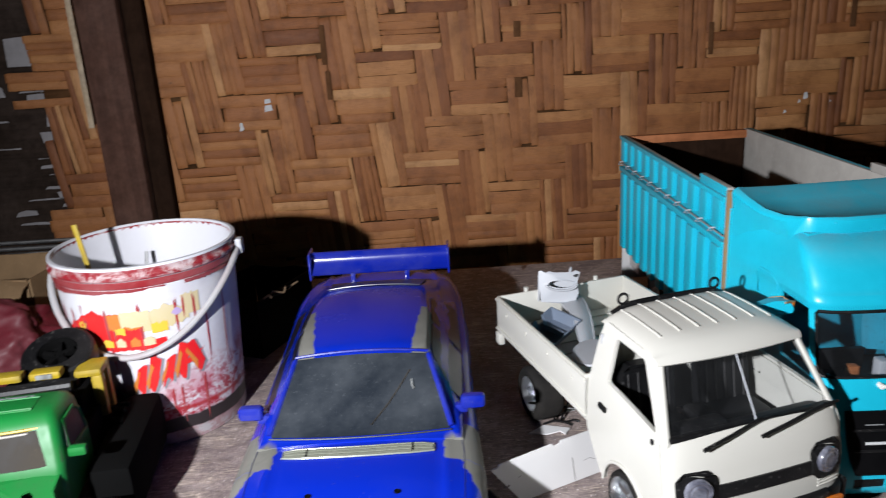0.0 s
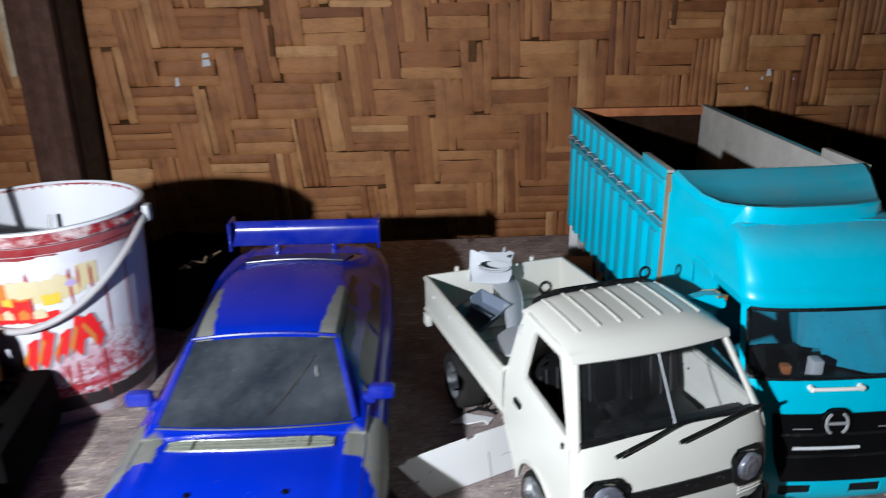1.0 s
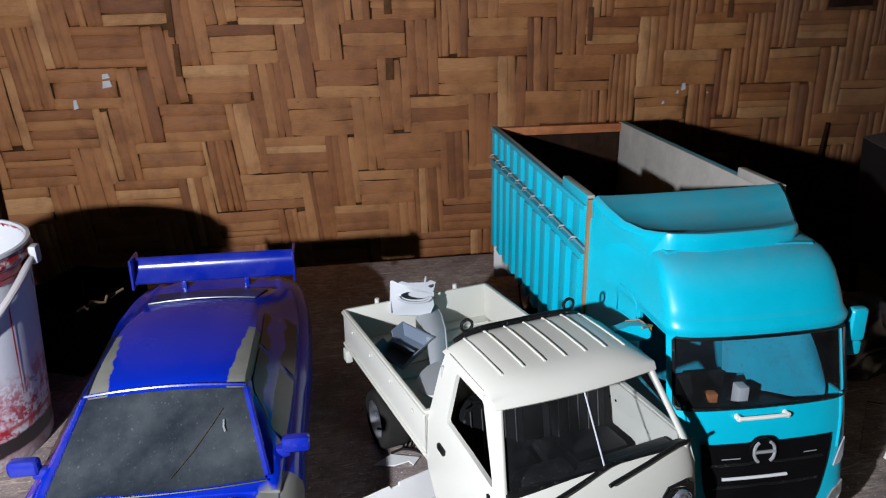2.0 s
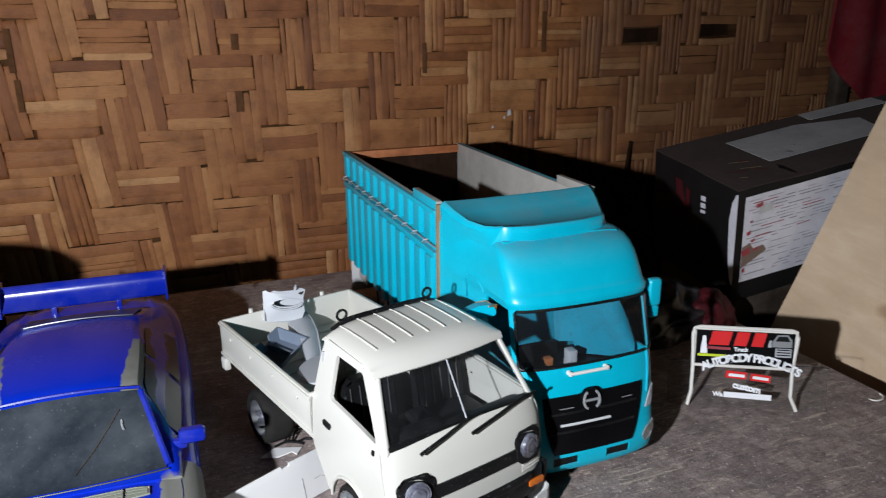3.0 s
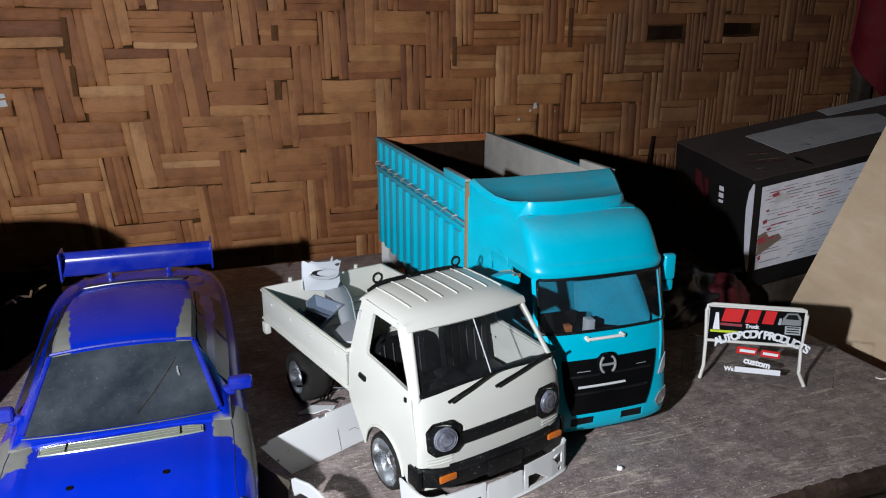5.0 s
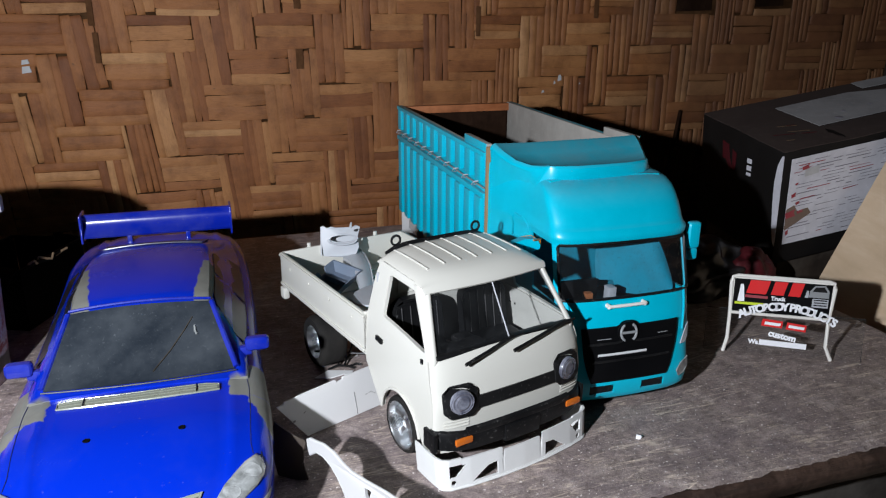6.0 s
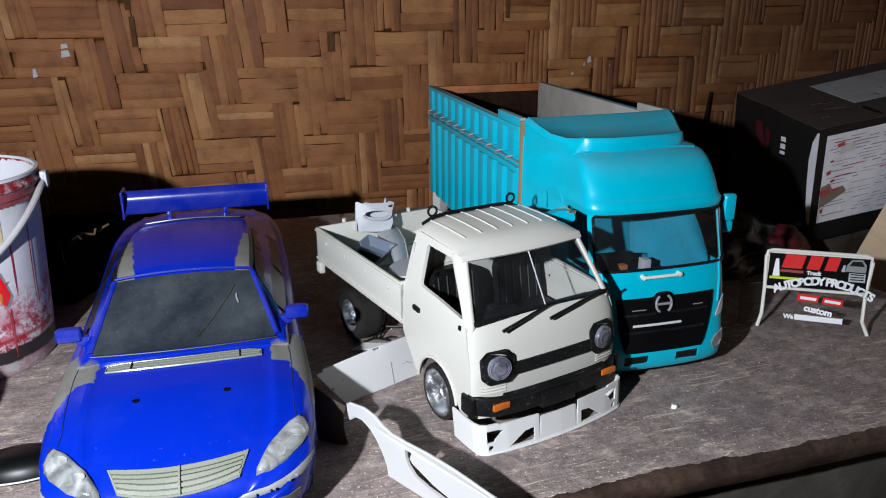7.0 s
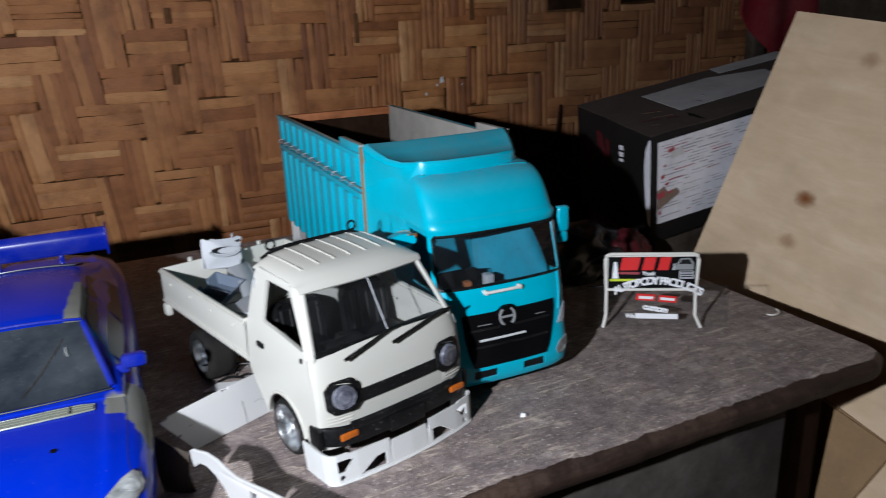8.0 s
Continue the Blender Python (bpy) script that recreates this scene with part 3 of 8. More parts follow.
def words(text, size, mat, name, parent, m, depth=0.0006):
    cu = bpy.data.curves.new("tmp", "FONT")
    cu.body, cu.size, cu.align_x, cu.align_y, cu.extrude = text, size, "CENTER", "CENTER", depth / 2
    cu.offset = size * 0.045
    tmp = bpy.data.objects.new("tmp", cu)
    scene.collection.objects.link(tmp)
    bpy.context.view_layer.update()
    me = bpy.data.meshes.new_from_object(tmp.evaluated_get(bpy.context.evaluated_depsgraph_get()))
    bpy.data.objects.remove(tmp)
    me.name = name
    me.materials.clear()
    me.materials.append(mat)
    ob = new(name, me)
    ob.parent = parent
    ob.matrix_basis = m
    return ob


def wheel(parent, m, r, w, rim_mat, spokes=5, name="wheel", tyre_mat=None, lug=0, rimr=0.72, deep=False):
    """Axle along local x; the outer face looks to -x."""
    hub = bmesh.new()
    turn = Matrix.Rotation(radians(-90), 4, "Y")
    prof = [(r * rimr * 0.98, -w / 2), (r * 0.9, -w / 2), (r * 0.97, -w * 0.42), (r, -w * 0.25), (r, w * 0.25), (r * 0.97, w * 0.42), (r * 0.9, w / 2), (r * rimr * 0.98, w / 2), (r * rimr * 0.98, -w / 2)]
    add(hub, lathe(prof, 48, turn))
    wh = part(name, hub, tyre_mat or M_RUBBER, parent, "", m)
    if lug:
        one = part("tread_lug", box(-0.09 * r, 0.09 * r, -w * 0.26, w * 0.26, 0, r * 0.13, r * 0.02, None, 1), tyre_mat or M_RUBBER, wh)
        k = 0
        for i in range(lug):
            for s in (-1, 1):
                ob = one if k == 0 else new("tread_lug", one.data)
                ob.parent = wh
                ob.matrix_basis = Matrix.Rotation(2 * math.pi * i / lug + s * 0.08, 4, "X") @ Matrix.Translation((s * w * 0.22, 0, r * 0.96)) @ Matrix.Rotation(radians(90), 4, "Z")
                k += 1
    rr = r * rimr
    prof = [(rr, -0.5), (rr * 1.02, -0.5), (rr * 0.97, -0.46), (rr * 0.86, -0.1), (rr * 0.5, 0.08), (rr * 0.3, -0.05), (rr * 0.26, -0.28), (rr * 0.2, -0.32), (0, -0.32)]
    if deep:
        prof = [(rr, -0.5), (rr * 1.02, -0.5), (rr * 0.96, -0.47), (rr * 0.93, -0.4), (rr * 0.84, 0.22), (rr * 0.5, 0.26), (rr * 0.32, 0.1), (rr * 0.28, -0.12), (rr * 0.2, -0.17), (0, -0.17)]
    # the lathe's z runs to -x
    bm = bmesh.new()
    add(bm, lathe([(p, q * w) for p, q in prof][::-1], 40, turn), Matrix.Scale(-1, 4, (1, 0, 0)))
    x0, x1 = (-0.06, 0.26) if deep else (-0.3, -0.02)
    for i in range(spokes):
        t = 2 * math.pi * i / spokes
        add(bm, box(x0 * w, x1 * w, -rr * 0.13, rr * 0.13, rr * 0.2, rr * 0.86, rr * 0.05), Matrix.Rotation(t, 4, "X") @ Matrix.Rotation(radians(-8), 4, "Y"))
        add(bm, box(x0 * w - w * 0.07, x0 * w + w * 0.1, -rr * 0.05, rr * 0.05, rr * 0.18, rr * 0.28, rr * 0.02), Matrix.Rotation(t + 0.6, 4, "X"))
    part("rim", bm, rim_mat, wh, "")
    return wh


# ---------- the room ----------
WALL_Y = 1.169
tagged(obj_from("floor", box(-2.2, 2.4, -2.0, 1.6, -0.78, -0.72), M_FLOOR), "dark packed earth floor under the table", "floor", kind="structure")
tagged(obj_from("ceiling", box(-2.2, 2.4, -2.0, 1.6, 1.75, 1.8), M_SHED), "dark boarded ceiling of the shed", "ceiling", kind="structure")
tagged(obj_from("wall_south", box(-2.2, 2.4, -2.06, -2.0, -0.72, 1.75), M_SHED), "dark boarded shed wall behind the camera", "wall", kind="structure")
tagged(obj_from("wall_west", box(-2.26, -2.2, -2.0, 1.6, -0.72, 1.75), M_SHED), "dark boarded shed wall", "wall", kind="structure")
tagged(obj_from("wall_east", box(1.62, 1.68, -2.0, 1.6, -0.72, 1.75), M_SHED), "dark boarded shed wall beyond the plywood", "wall", kind="structure")

wall = tagged(obj_from("wall_north", box(-0.5, 1.62, WALL_Y + 0.0035, WALL_Y + 0.03, -0.72, 1.75), M_BACKING), "woven split-bamboo wall in a brown twill weave", "wall", kind="structure")
left_wall = tagged(obj_from("wall_north_west", box(-2.2, -0.5, WALL_Y + 0.05, WALL_Y + 0.09, -0.72, 1.75), M_DARKWALL), "black wall with torn pale patches", "wall", kind="structure")

# ---------- the table ----------
TX0, TX1, TY0, TY1 = -1.0, 0.794, 0.29, 1.05


def wob(x, s=1.0, seed=0.0):
    return noise.noise(Vector((x * 9 * s, seed, 0.3))) * 0.6 + noise.noise(Vector((x * 37 * s, seed + 4, 1.3))) * 0.3 + noise.noise(Vector((x * 120 * s, seed + 9, 2.3))) * 0.16


def table():
    th = thing("table", pose(0, 0, 0), "worn grey-brown wooden worktable with a chipped front edge", "table")
    us = lin(TX0, TX1, 700)
    rings = []
    for x in us:
        end = max(0.0, (x - (TX1 - 0.03)) / 0.03)
        back = 0.018 * (1 - math.sqrt(max(0.0, 1 - end * end)))
        c = 0.0045 + 0.005 * max(0, wob(x, 1.3, 2)) + 0.004 * abs(wob(x, 4, 5))
        y = TY0 + back + 0.0035 * wob(x, 0.7)
        drop = 0.0012 * abs(wob(x, 3, 7))
        rings.append([(x, TY1, 0), (x, 0.6, 0), (x, y + 0.03, 0), (x, y + c * 1.6, -drop), (x, y + c * 0.5, -c * 0.45 - drop), (x, y, -c * 1.1 - drop), (x, y + 0.0015 * wob(x, 2, 11), -0.012), (x, y + 0.002, -0.0195), (x, y + 0.006, -0.022), (x, TY1, -0.022)])
    bm = loft(rings)
    top = part("tabletop", bm, [M_TABLE, M_EDGE], th, "grimy table top with scratches and flecks of paint", smooth=50)
    for p in top.data.polygons:
        if p.normal.y < -0.2 and p.center.y < 0.33:
            p.material_index = 1
    part("front_panel", box(TX0 + 0.1, 0.69, TY0 + 0.036, TY0 + 0.048, -0.3, -0.024, 0.001), M_PANEL, th, "grey board closing the table's front")
    for x in (TX0 + 0.06, 0.757):
        for y in (TY0 + 0.1, TY1 - 0.05):
            part("leg", box(x - 0.035, x + 0.035, y - 0.03, y + 0.03, -0.72, -0.0222, 0.003), M_BLACKWOOD, th)
    return th


table()


# ---------- the woven wall ----------
CW, RH, X0, Z0 = 0.0455, 0.0553, 0.0055, 0.276
rng = random.Random(7)
HOLES = ((0.925, 1.044, 0.336, 0.362), (0.829, 0.855, 0.349, 0.36), (1.12, 1.213, 0.345, 0.374))


def strip_verts(L, W, T, k=0):
    """A split strip along x, its middle raised towards -y, ends tucked in and often pinched; returns verts, faces, uvs."""
    r = random.Random(k)
    vs, fs, uv = [], [], []
    st = (-0.5, -0.484, -0.43, -0.2, 0.1, 0.3, 0.43, 0.484, 0.5)
    lift = (-0.35, 0.3, 0.6, 0.75, 0.78, 0.75, 0.6, 0.3, -0.35)
    pinch = [r.choice((0.82, 0.9, 0.96, 1.0)), 0, 0, 1.0, 1.0, 1.0, 0, 0, r.choice((0.82, 0.9, 0.96, 1.0))]
    pinch[1], pinch[2] = pinch[0] * 0.7 + 0.3, pinch[0] * 0.3 + 0.7
    pinch[7], pinch[6] = pinch[8] * 0.7 + 0.3, pinch[8] * 0.3 + 0.7
    bow, tip = r.uniform(-0.05, 0.05), r.uniform(-0.16, 0.16)
    for s, h, pw in zip(st, lift, pinch):
        a, c = r.uniform(-0.03, 0.03), r.uniform(-0.03, 0.03)
        for w, d in ((-0.5, -0.3), (-0.455, -0.03), (0.0, 0.05), (0.455, -0.03), (0.5, -0.3)):
            z = w * pw * 1.055 + bow * (1 - 4 * s * s) + (a if w < 0 else c) * abs(w) * 2
            vs.append((s * L, -(h + d + tip * w) * T, z * W))
            uv.append((s + 0.5, w + 0.5))
    n = len(st)
    for i in range(n - 1):
        for q in range(4):
            a = i * 5 + q
            fs.append((a, a + 5, a + 6, a + 1))
    return vs, fs, uv


def strip_mesh(k):
    vs, fs, uv = strip_verts(1, 1, 1, k)
    me = bpy.data.meshes.new("bamboo_strip")
    me.from_pydata(vs, [], fs)
    ul = me.uv_layers.new(name="UVMap")
    for lp in me.loops:
        ul.data[lp.index].uv = uv[lp.vertex_index]
    me.polygons.foreach_set("use_smooth", [True] * len(me.polygons))
    me.materials.append(M_STRIP)
    return me


def woven_wall():
    meshes = [strip_mesh(k) for k in range(16)]
    segs = []
    i0, i1 = int((-0.5 - X0) / CW) - 4, int((1.62 - X0) / CW)
    j0, j1 = -8, 10
    for j in range(j0, j1):
        for i in range(i0, i1 + 1):
            zt = Z0 - RH * j
            zt += 0.002 * math.sin(i * 0.5 + j)
            x = X0 + CW * i + 0.0015 * math.sin(j * 0.8 + i * 0.3)
            s = (i + j) % 4
            if s == 3:  # a horizontal ribbon comes up over two columns
                cuts = ribbon(RH)
                for a, b in cuts:
                    segs.append((x + CW, zt - (a + b) / 2 * RH, 2 * CW + (rng.uniform(0.0, 0.005) if rng.random() < 0.92 else rng.uniform(-0.009, -0.004)), (b - a) * RH - rng.choice((-0.0004, 0.0, 0.0003, 0.0006, 0.0018)), 0, rng.uniform(-1.3, 1.3)))
            if s == 1:  # a vertical ribbon comes up over two rows (this one and the next below)
                cuts = ribbon(CW)
                for a, b in cuts:
                    segs.append((x + (a + b) / 2 * CW, zt - RH, 2 * RH + (rng.uniform(0.0, 0.006) if rng.random() < 0.92 else rng.uniform(-0.01, -0.004)), (b - a) * CW - rng.choice((-0.0004, 0.0, 0.0003, 0.0006, 0.0014)), 90, rng.uniform(-1.6, 1.6)))
    # the mat hangs askew towards the post: its ribbons lean there
    def lean(x):
        return 0.1 * min(1.0, max(0.0, (0.42 - x) / 0.35))
    segs = [(x + lean(x) * (0.2 - z), z, L, W, turn, tilt - (math.degrees(math.atan(lean(x))) if turn else 0.0)) for x, z, L, W, turn, tilt in segs]
    segs = [s for s in segs if not (s[4] == 0 and s[3] < 0.02 and any(x0 < s[0] < x1 and z0 < s[1] < z1 for x0, x1, z0, z1 in HOLES))]
    near, far = [], []
    for s in segs:
        (near if 0.02 < s[0] < 0.56 and s[1] > 0.03 else far).append(s)
    near, far = near[:300], far + near[300:]
    for x, z, L, W, turn, tilt in near:
        ob = new("bamboo_strip", meshes[rng.randrange(16)])
        ob.matrix_basis = Matrix.Translation((x, WALL_Y + rng.uniform(-0.0006, 0.0006), z)) @ Matrix.Rotation(radians(turn + tilt), 4, "Y") @ Matrix.Diagonal((L, 0.0022, W, 1))
        ob.parent = wall
    vs, fs, uvs = [], [], []
    for x, z, L, W, turn, tilt in far:
        if not -0.512 + 0.012 * math.sin(z * 90) < x < 1.64 or z < -0.32:
            continue
        v, f, u = strip_verts(L, W, 0.0022, rng.randrange(16))
        m = Matrix.Translation((x, WALL_Y + rng.uniform(-0.0006, 0.0006), z)) @ Matrix.Rotation(radians(turn + tilt), 4, "Y")
        k = len(vs)
        vs += [tuple(m @ Vector(p)) for p in v]
        fs += [tuple(a + k for a in q) for q in f]
        uvs += u
    me = bpy.data.meshes.new("bamboo_strips")
    me.from_pydata(vs, [], fs)
    ul = me.uv_layers.new(name="UVMap")
    for lp in me.loops:
        ul.data[lp.index].uv = uvs[lp.vertex_index]
    me.polygons.foreach_set("use_smooth", [True] * len(me.polygons))
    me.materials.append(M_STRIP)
    ob = new("bamboo_strips", me)
    ob.parent = wall
    tagged(ob, "further strips of the woven wall", kind="stuff")


def ribbon(width):
    """Where a ribbon of the weave is split into two to four strips."""
    n = rng.choice((3, 3, 3, 4, 4, 4, 5))
    c = [0.0] + sorted((k + rng.uniform(-0.22, 0.22)) / n for k in range(1, n)) + [1.0]
    return list(zip(c, c[1:]))


woven_wall()

# timber beside the weave
tagged(obj_from("post", box(-0.409, -0.348, WALL_Y - 0.045, WALL_Y - 0.003, -0.72, 1.74, 0.004), M_DARKWOOD), "dark brown upright timber post against the woven wall", "post", kind="structure")
# black strip added as the post's shaded right side
tagged(obj_from("batten", box(-0.3475, -0.318, WALL_Y - 0.024, WALL_Y - 0.003, -0.72, 1.74, 0.003), M_BLACKWOOD), "black strip standing in for the shaded side of the post", "batten", kind="structure")
tagged(obj_from("gap_strip", box(-0.4255, -0.4095, WALL_Y - 0.007, WALL_Y - 0.003, 0.245, 1.7, 0.0008), M_BLACKWOOD), "black strip in the gap beside the post", "batten", kind="structure")
bm = grid(lin(0.24, 0.75, 60), lin(0, 1, 3), lambda z, k: (-0.4345 + 0.0075 * k + 0.0012 * wob(z, 2, 3) * (1 if k else 1.6), WALL_Y - 0.0075 - 0.002 * math.sin(math.pi * k), z), None, 0.0012)
tagged(obj_from("trim", bm, M_CREAM), "pale split cane stuck along the post", "trim", kind="structure")


# ---------- the blue saloon ----------
def ring_half(y, prof):
    """A closed ring at y from a half profile of (x, z), top middle to bottom middle."""
    right = [(x, y, z) for x, z in prof]
    left = [(-x, y, z) for x, z in prof[::-1] if x > 1e-6]
    return right + left


def blue_car():
    car = thing("toy_car", pose(0.0165, 0.3905, 0, 0, 0, -1.8), "glossy blue saloon model-car body with grey worn patches and rear wing", "toy car")
    # lower shell: y, half width, top middle, top shoulder, waist
    st = [(-0.078, 0.05, 0.030, 0.029, 0.026, 0.017), (-0.0745, 0.066, 0.041, 0.038, 0.031, 0.014), (-0.066, 0.076, 0.0485, 0.045, 0.036, 0.012),
          (-0.052, 0.084, 0.0555, 0.052, 0.042, 0.012), (-0.03, 0.0895, 0.0635, 0.0585, 0.046, 0.012), (0.0, 0.092, 0.0715, 0.065, 0.05, 0.012), (0.035, 0.093, 0.0745, 0.068, 0.053, 0.012),
          (0.066, 0.092, 0.0755, 0.071, 0.056, 0.012), (0.12, 0.091, 0.077, 0.0735, 0.058, 0.012), (0.2, 0.0915, 0.08, 0.076, 0.06, 0.012), (0.27, 0.092, 0.091, 0.082, 0.062, 0.012),
          (0.32, 0.091, 0.101, 0.089, 0.063, 0.012), (0.352, 0.088, 0.1035, 0.09, 0.063, 0.012), (0.378, 0.084, 0.1025, 0.088, 0.06, 0.014), (0.388, 0.078, 0.092, 0.08, 0.055, 0.018)]
    rings = []
    for y, w, zt, zs, zw, zb in st:
        rings.append(ring_half(y, [(0, zt), (w * 0.3, zt - 0.0002), (w * 0.53, zt - (zt - zs) * 0.18), (w * 0.645, zt - (zt - zs) * 0.3 - 0.0007), (w * 0.7, zt - (zt - zs) * 0.3 + 0.0004), (w * 0.77, zt - (zt - zs) * 0.5), (w * 0.88, zs + (zt - zs) * 0.25), (w * 0.955, zs - 0.003), (w * 0.99, zw + (zs - zw) * 0.45), (w, zw), (w * 0.985, zw * 0.6), (w * 0.96, zb + 0.004), (w * 0.9, zb), (0, zb)]))
    body = loft(rings)
    bmesh.ops.subdivide_edges(body, edges=body.edges[:], cuts=1, use_grid_fill=True, smooth=0.25)
    from mathutils.bvhtree import BVHTree
    body.normal_update()
    tree = BVHTree.FromBMesh(body)

    def onto(x, y, lift=0.0):
        """The point of the shell over (x, y), raised along the shell's normal."""
        p, nrm, _, _ = tree.ray_cast(Vector((x, y, 0.5)), Vector((0, 0, -1)))
        if p is None:
            p, nrm, _, _ = tree.find_nearest(Vector((x, y, 0.04)))
        if nrm.z < 0:
            nrm = -nrm
        return p + nrm * lift

    def beside(x, y, z, lift=0.0):
        """The point of the shell nearest to a place beside it."""
        p, nrm, _, _ = tree.find_nearest(Vector((x, y, z)))
        return p + (nrm if nrm.dot(Vector((x, y - 0.06, 0.0))) > 0 else -nrm) * lift

    part("body", body, M_BLUE, car, smooth=60)
    # greenhouse: base half width, roof half width, z
    gh = [(0.058, 0.078, 0.0755, 0.0735, 0.0745), (0.068, 0.079, 0.0765, 0.0715, 0.0765), (0.0965, 0.0805, 0.078, 0.0625, 0.098), (0.123, 0.0815, 0.079, 0.0545, 0.1165), (0.135, 0.082, 0.079, 0.054, 0.1195), (0.165, 0.0825, 0.08, 0.055, 0.1225),
          (0.205, 0.083, 0.081, 0.055, 0.1235), (0.245, 0.083, 0.085, 0.0535, 0.122), (0.268, 0.0825, 0.088, 0.052, 0.1195), (0.3, 0.08, 0.094, 0.054, 0.111), (0.338, 0.074, 0.1, 0.06, 0.1015)]
    rings = []
    for y, wb, zb, wr, zr in gh:
        cr = 0.0035 if 0.12 < y < 0.28 else 0.002
        rings.append(ring_half(y, [(0, zr + cr), (wr * 0.5, zr + cr * 0.8), (wr * 0.85, zr + cr * 0.25), (wr * 0.97, zr - 0.001), (wr, zr - (zr - zb) * 0.12), (wr + (wb - wr) * 0.5, zb + (zr - zb) * 0.5), (wb, zb - 0.002), (wb * 0.98, zb - 0.02), (0, zb - 0.02)]))
    cab = loft(rings)
    part("cabin", cab, M_BLUE, car, "blue roof and pillars", smooth=50)

    def ghp(y, f, out=0.0012):
        """A point of the windscreen or roof: f from -1 to 1 across."""
        wr = interp([(a, d) for a, b, c, d, e in gh], y)
        zr = interp([(a, e) for a, b, c, d, e in gh], y)
        cr = 0.002 if y < 0.12 or y > 0.28 else 0.0035
        return (f * wr, y - out * 0.55 if y < 0.13 else y + out * 0.5, zr + cr * (1 - f * f) + out)

    part("windscreen", grid(lin(0.0685, 0.1205, 8), lin(-0.955, 0.955, 15), lambda y, f: ghp(y - 0.006 * (1 - f * f) * (0.125 - y) / 0.06, f), None, 0.0008), M_SMOKE, car, "dusty dark grey windscreen with a scratch")
    part("rear_window", grid(lin(0.276, 0.332, 6), lin(-0.88, 0.88, 11), lambda y, f: ghp(y, f), None, 0.0008), M_SMOKE, car)
    part("windscreen_seal", tube([ghp(0.0665 - 0.006 * (1 - f * f), f, 0.0012) for f in lin(-0.97, 0.97, 15)], 0.0006, 6), M_SEAT, car)
    for s in (-1, 1):
        part("pillar", tube([ghp(y, s * 0.985, 0.0008) for y in lin(0.0695, 0.1205, 10)], 0.0023, 8), M_BLUE2, car)
    part("roof_edge", tube([ghp(0.1225, f, 0.0014) for f in lin(-0.99, 0.99, 15)], 0.0012, 6), M_BLUE2, car)
    for s in (-1, 1):
        def sp(y, f, s=s):
            wb = interp([(a, b) for a, b, c, d, e in gh], y)
            zb = interp([(a, c) for a, b, c, d, e in gh], y)
            wr = interp([(a, d) for a, b, c, d, e in gh], y)
            zr = interp([(a, e) for a, b, c, d, e in gh], y)
            zt = zr - (zr - zb) * 0.12
            z = zb + 0.003 + (zt - zb - 0.005) * f
            x = wb + (wr - wb) * ((z - zb) / (zt - zb)) + 0.0013
            return (s * x, y, z)
        part("side_window", grid(lin(0.105, 0.182, 8), lin(0, 1, 5), lambda y, f: sp(y, f * min(1, (y - 0.085) / 0.045)), None, 0.0006), M_SIDEGLASS, car)
        part("side_window", grid(lin(0.19, 0.27, 8), lin(0, 1, 5), lambda y, f: sp(y, f * min(1, (0.3 - y) / 0.05)), None, 0.0006), M_SIDEGLASS, car)
        # mirror on a stub
        mir = box(s * 0.0878 - 0.0098, s * 0.0878 + 0.0098, 0.0865, 0.0965, 0.0808, 0.0922, 0.004, None, 3)
        part("mirror", mir, M_BLUE2, car)
        part("mirror_stalk", box(s * 0.0785 - 0.005, s * 0.0785 + 0.005, 0.089, 0.096, 0.077, 0.0845, 0.002), M_BLUE2, car)
        # headlight: a leaf-shaped blister on the wing
        hl = [(0.0785, -0.029), (0.082, -0.0305), (0.0842, -0.0365), (0.0825, -0.043), (0.0775, -0.052), (0.0665, -0.0632), (0.0555, -0.0685), (0.0465, -0.0698), (0.0468, -0.0665), (0.0505, -0.0597), (0.056, -0.0525), (0.0625, -0.0445), (0.0705, -0.035)]
        cx, cy = 0.0685, -0.0495
        bm = bmesh.new()
        rows = []
        for f, lift in ((1.0, -0.001), (0.97, 0.0012), (0.85, 0.0022), (0.6, 0.0028), (0.3, 0.003)):
            rows.append([bm.verts.new(onto(s * (cx + (x - cx) * f), cy + (y - cy) * f, lift)) for x, y in hl])
        ctr = bm.verts.new(onto(s * cx, cy, 0.003))
        for r0, r1 in zip(rows, rows[1:]):
            for k in range(len(hl)):
                j = (k + 1) % len(hl)
                bm.faces.new((r0[k], r0[j], r1[j], r1[k]))
        for k in range(len(hl)):
            bm.faces.new((rows[-1][k], rows[-1][(k + 1) % len(hl)], ctr))
        lamp = part("headlight", bm, M_LENS, car, "cloudy clear headlight", smooth=60)
        for (x, y, r) in ((0.0735, -0.043, 0.0066), (0.0615, -0.0575, 0.0055)):
            bm = bmesh.new()
            rows = []
            for f, lift in ((1.0, 0.002), (0.93, 0.0031), (0.8, 0.0029), (0.45, 0.0033)):
                rows.append([bm.verts.new(onto(s * (x + r * f * math.cos(t)), y + r * f * math.sin(t) * 0.8, lift)) for t in lin(0, 2 * math.pi * 17 / 18, 18)])
            for r0, r1 in zip(rows, rows[1:]):
                for k in range(18):
                    bm.faces.new((r0[k], r0[(k + 1) % 18], r1[(k + 1) % 18], r1[k]))
            bm.faces.new(rows[-1])
            part("reflector", bm, M_REFLECT, lamp)
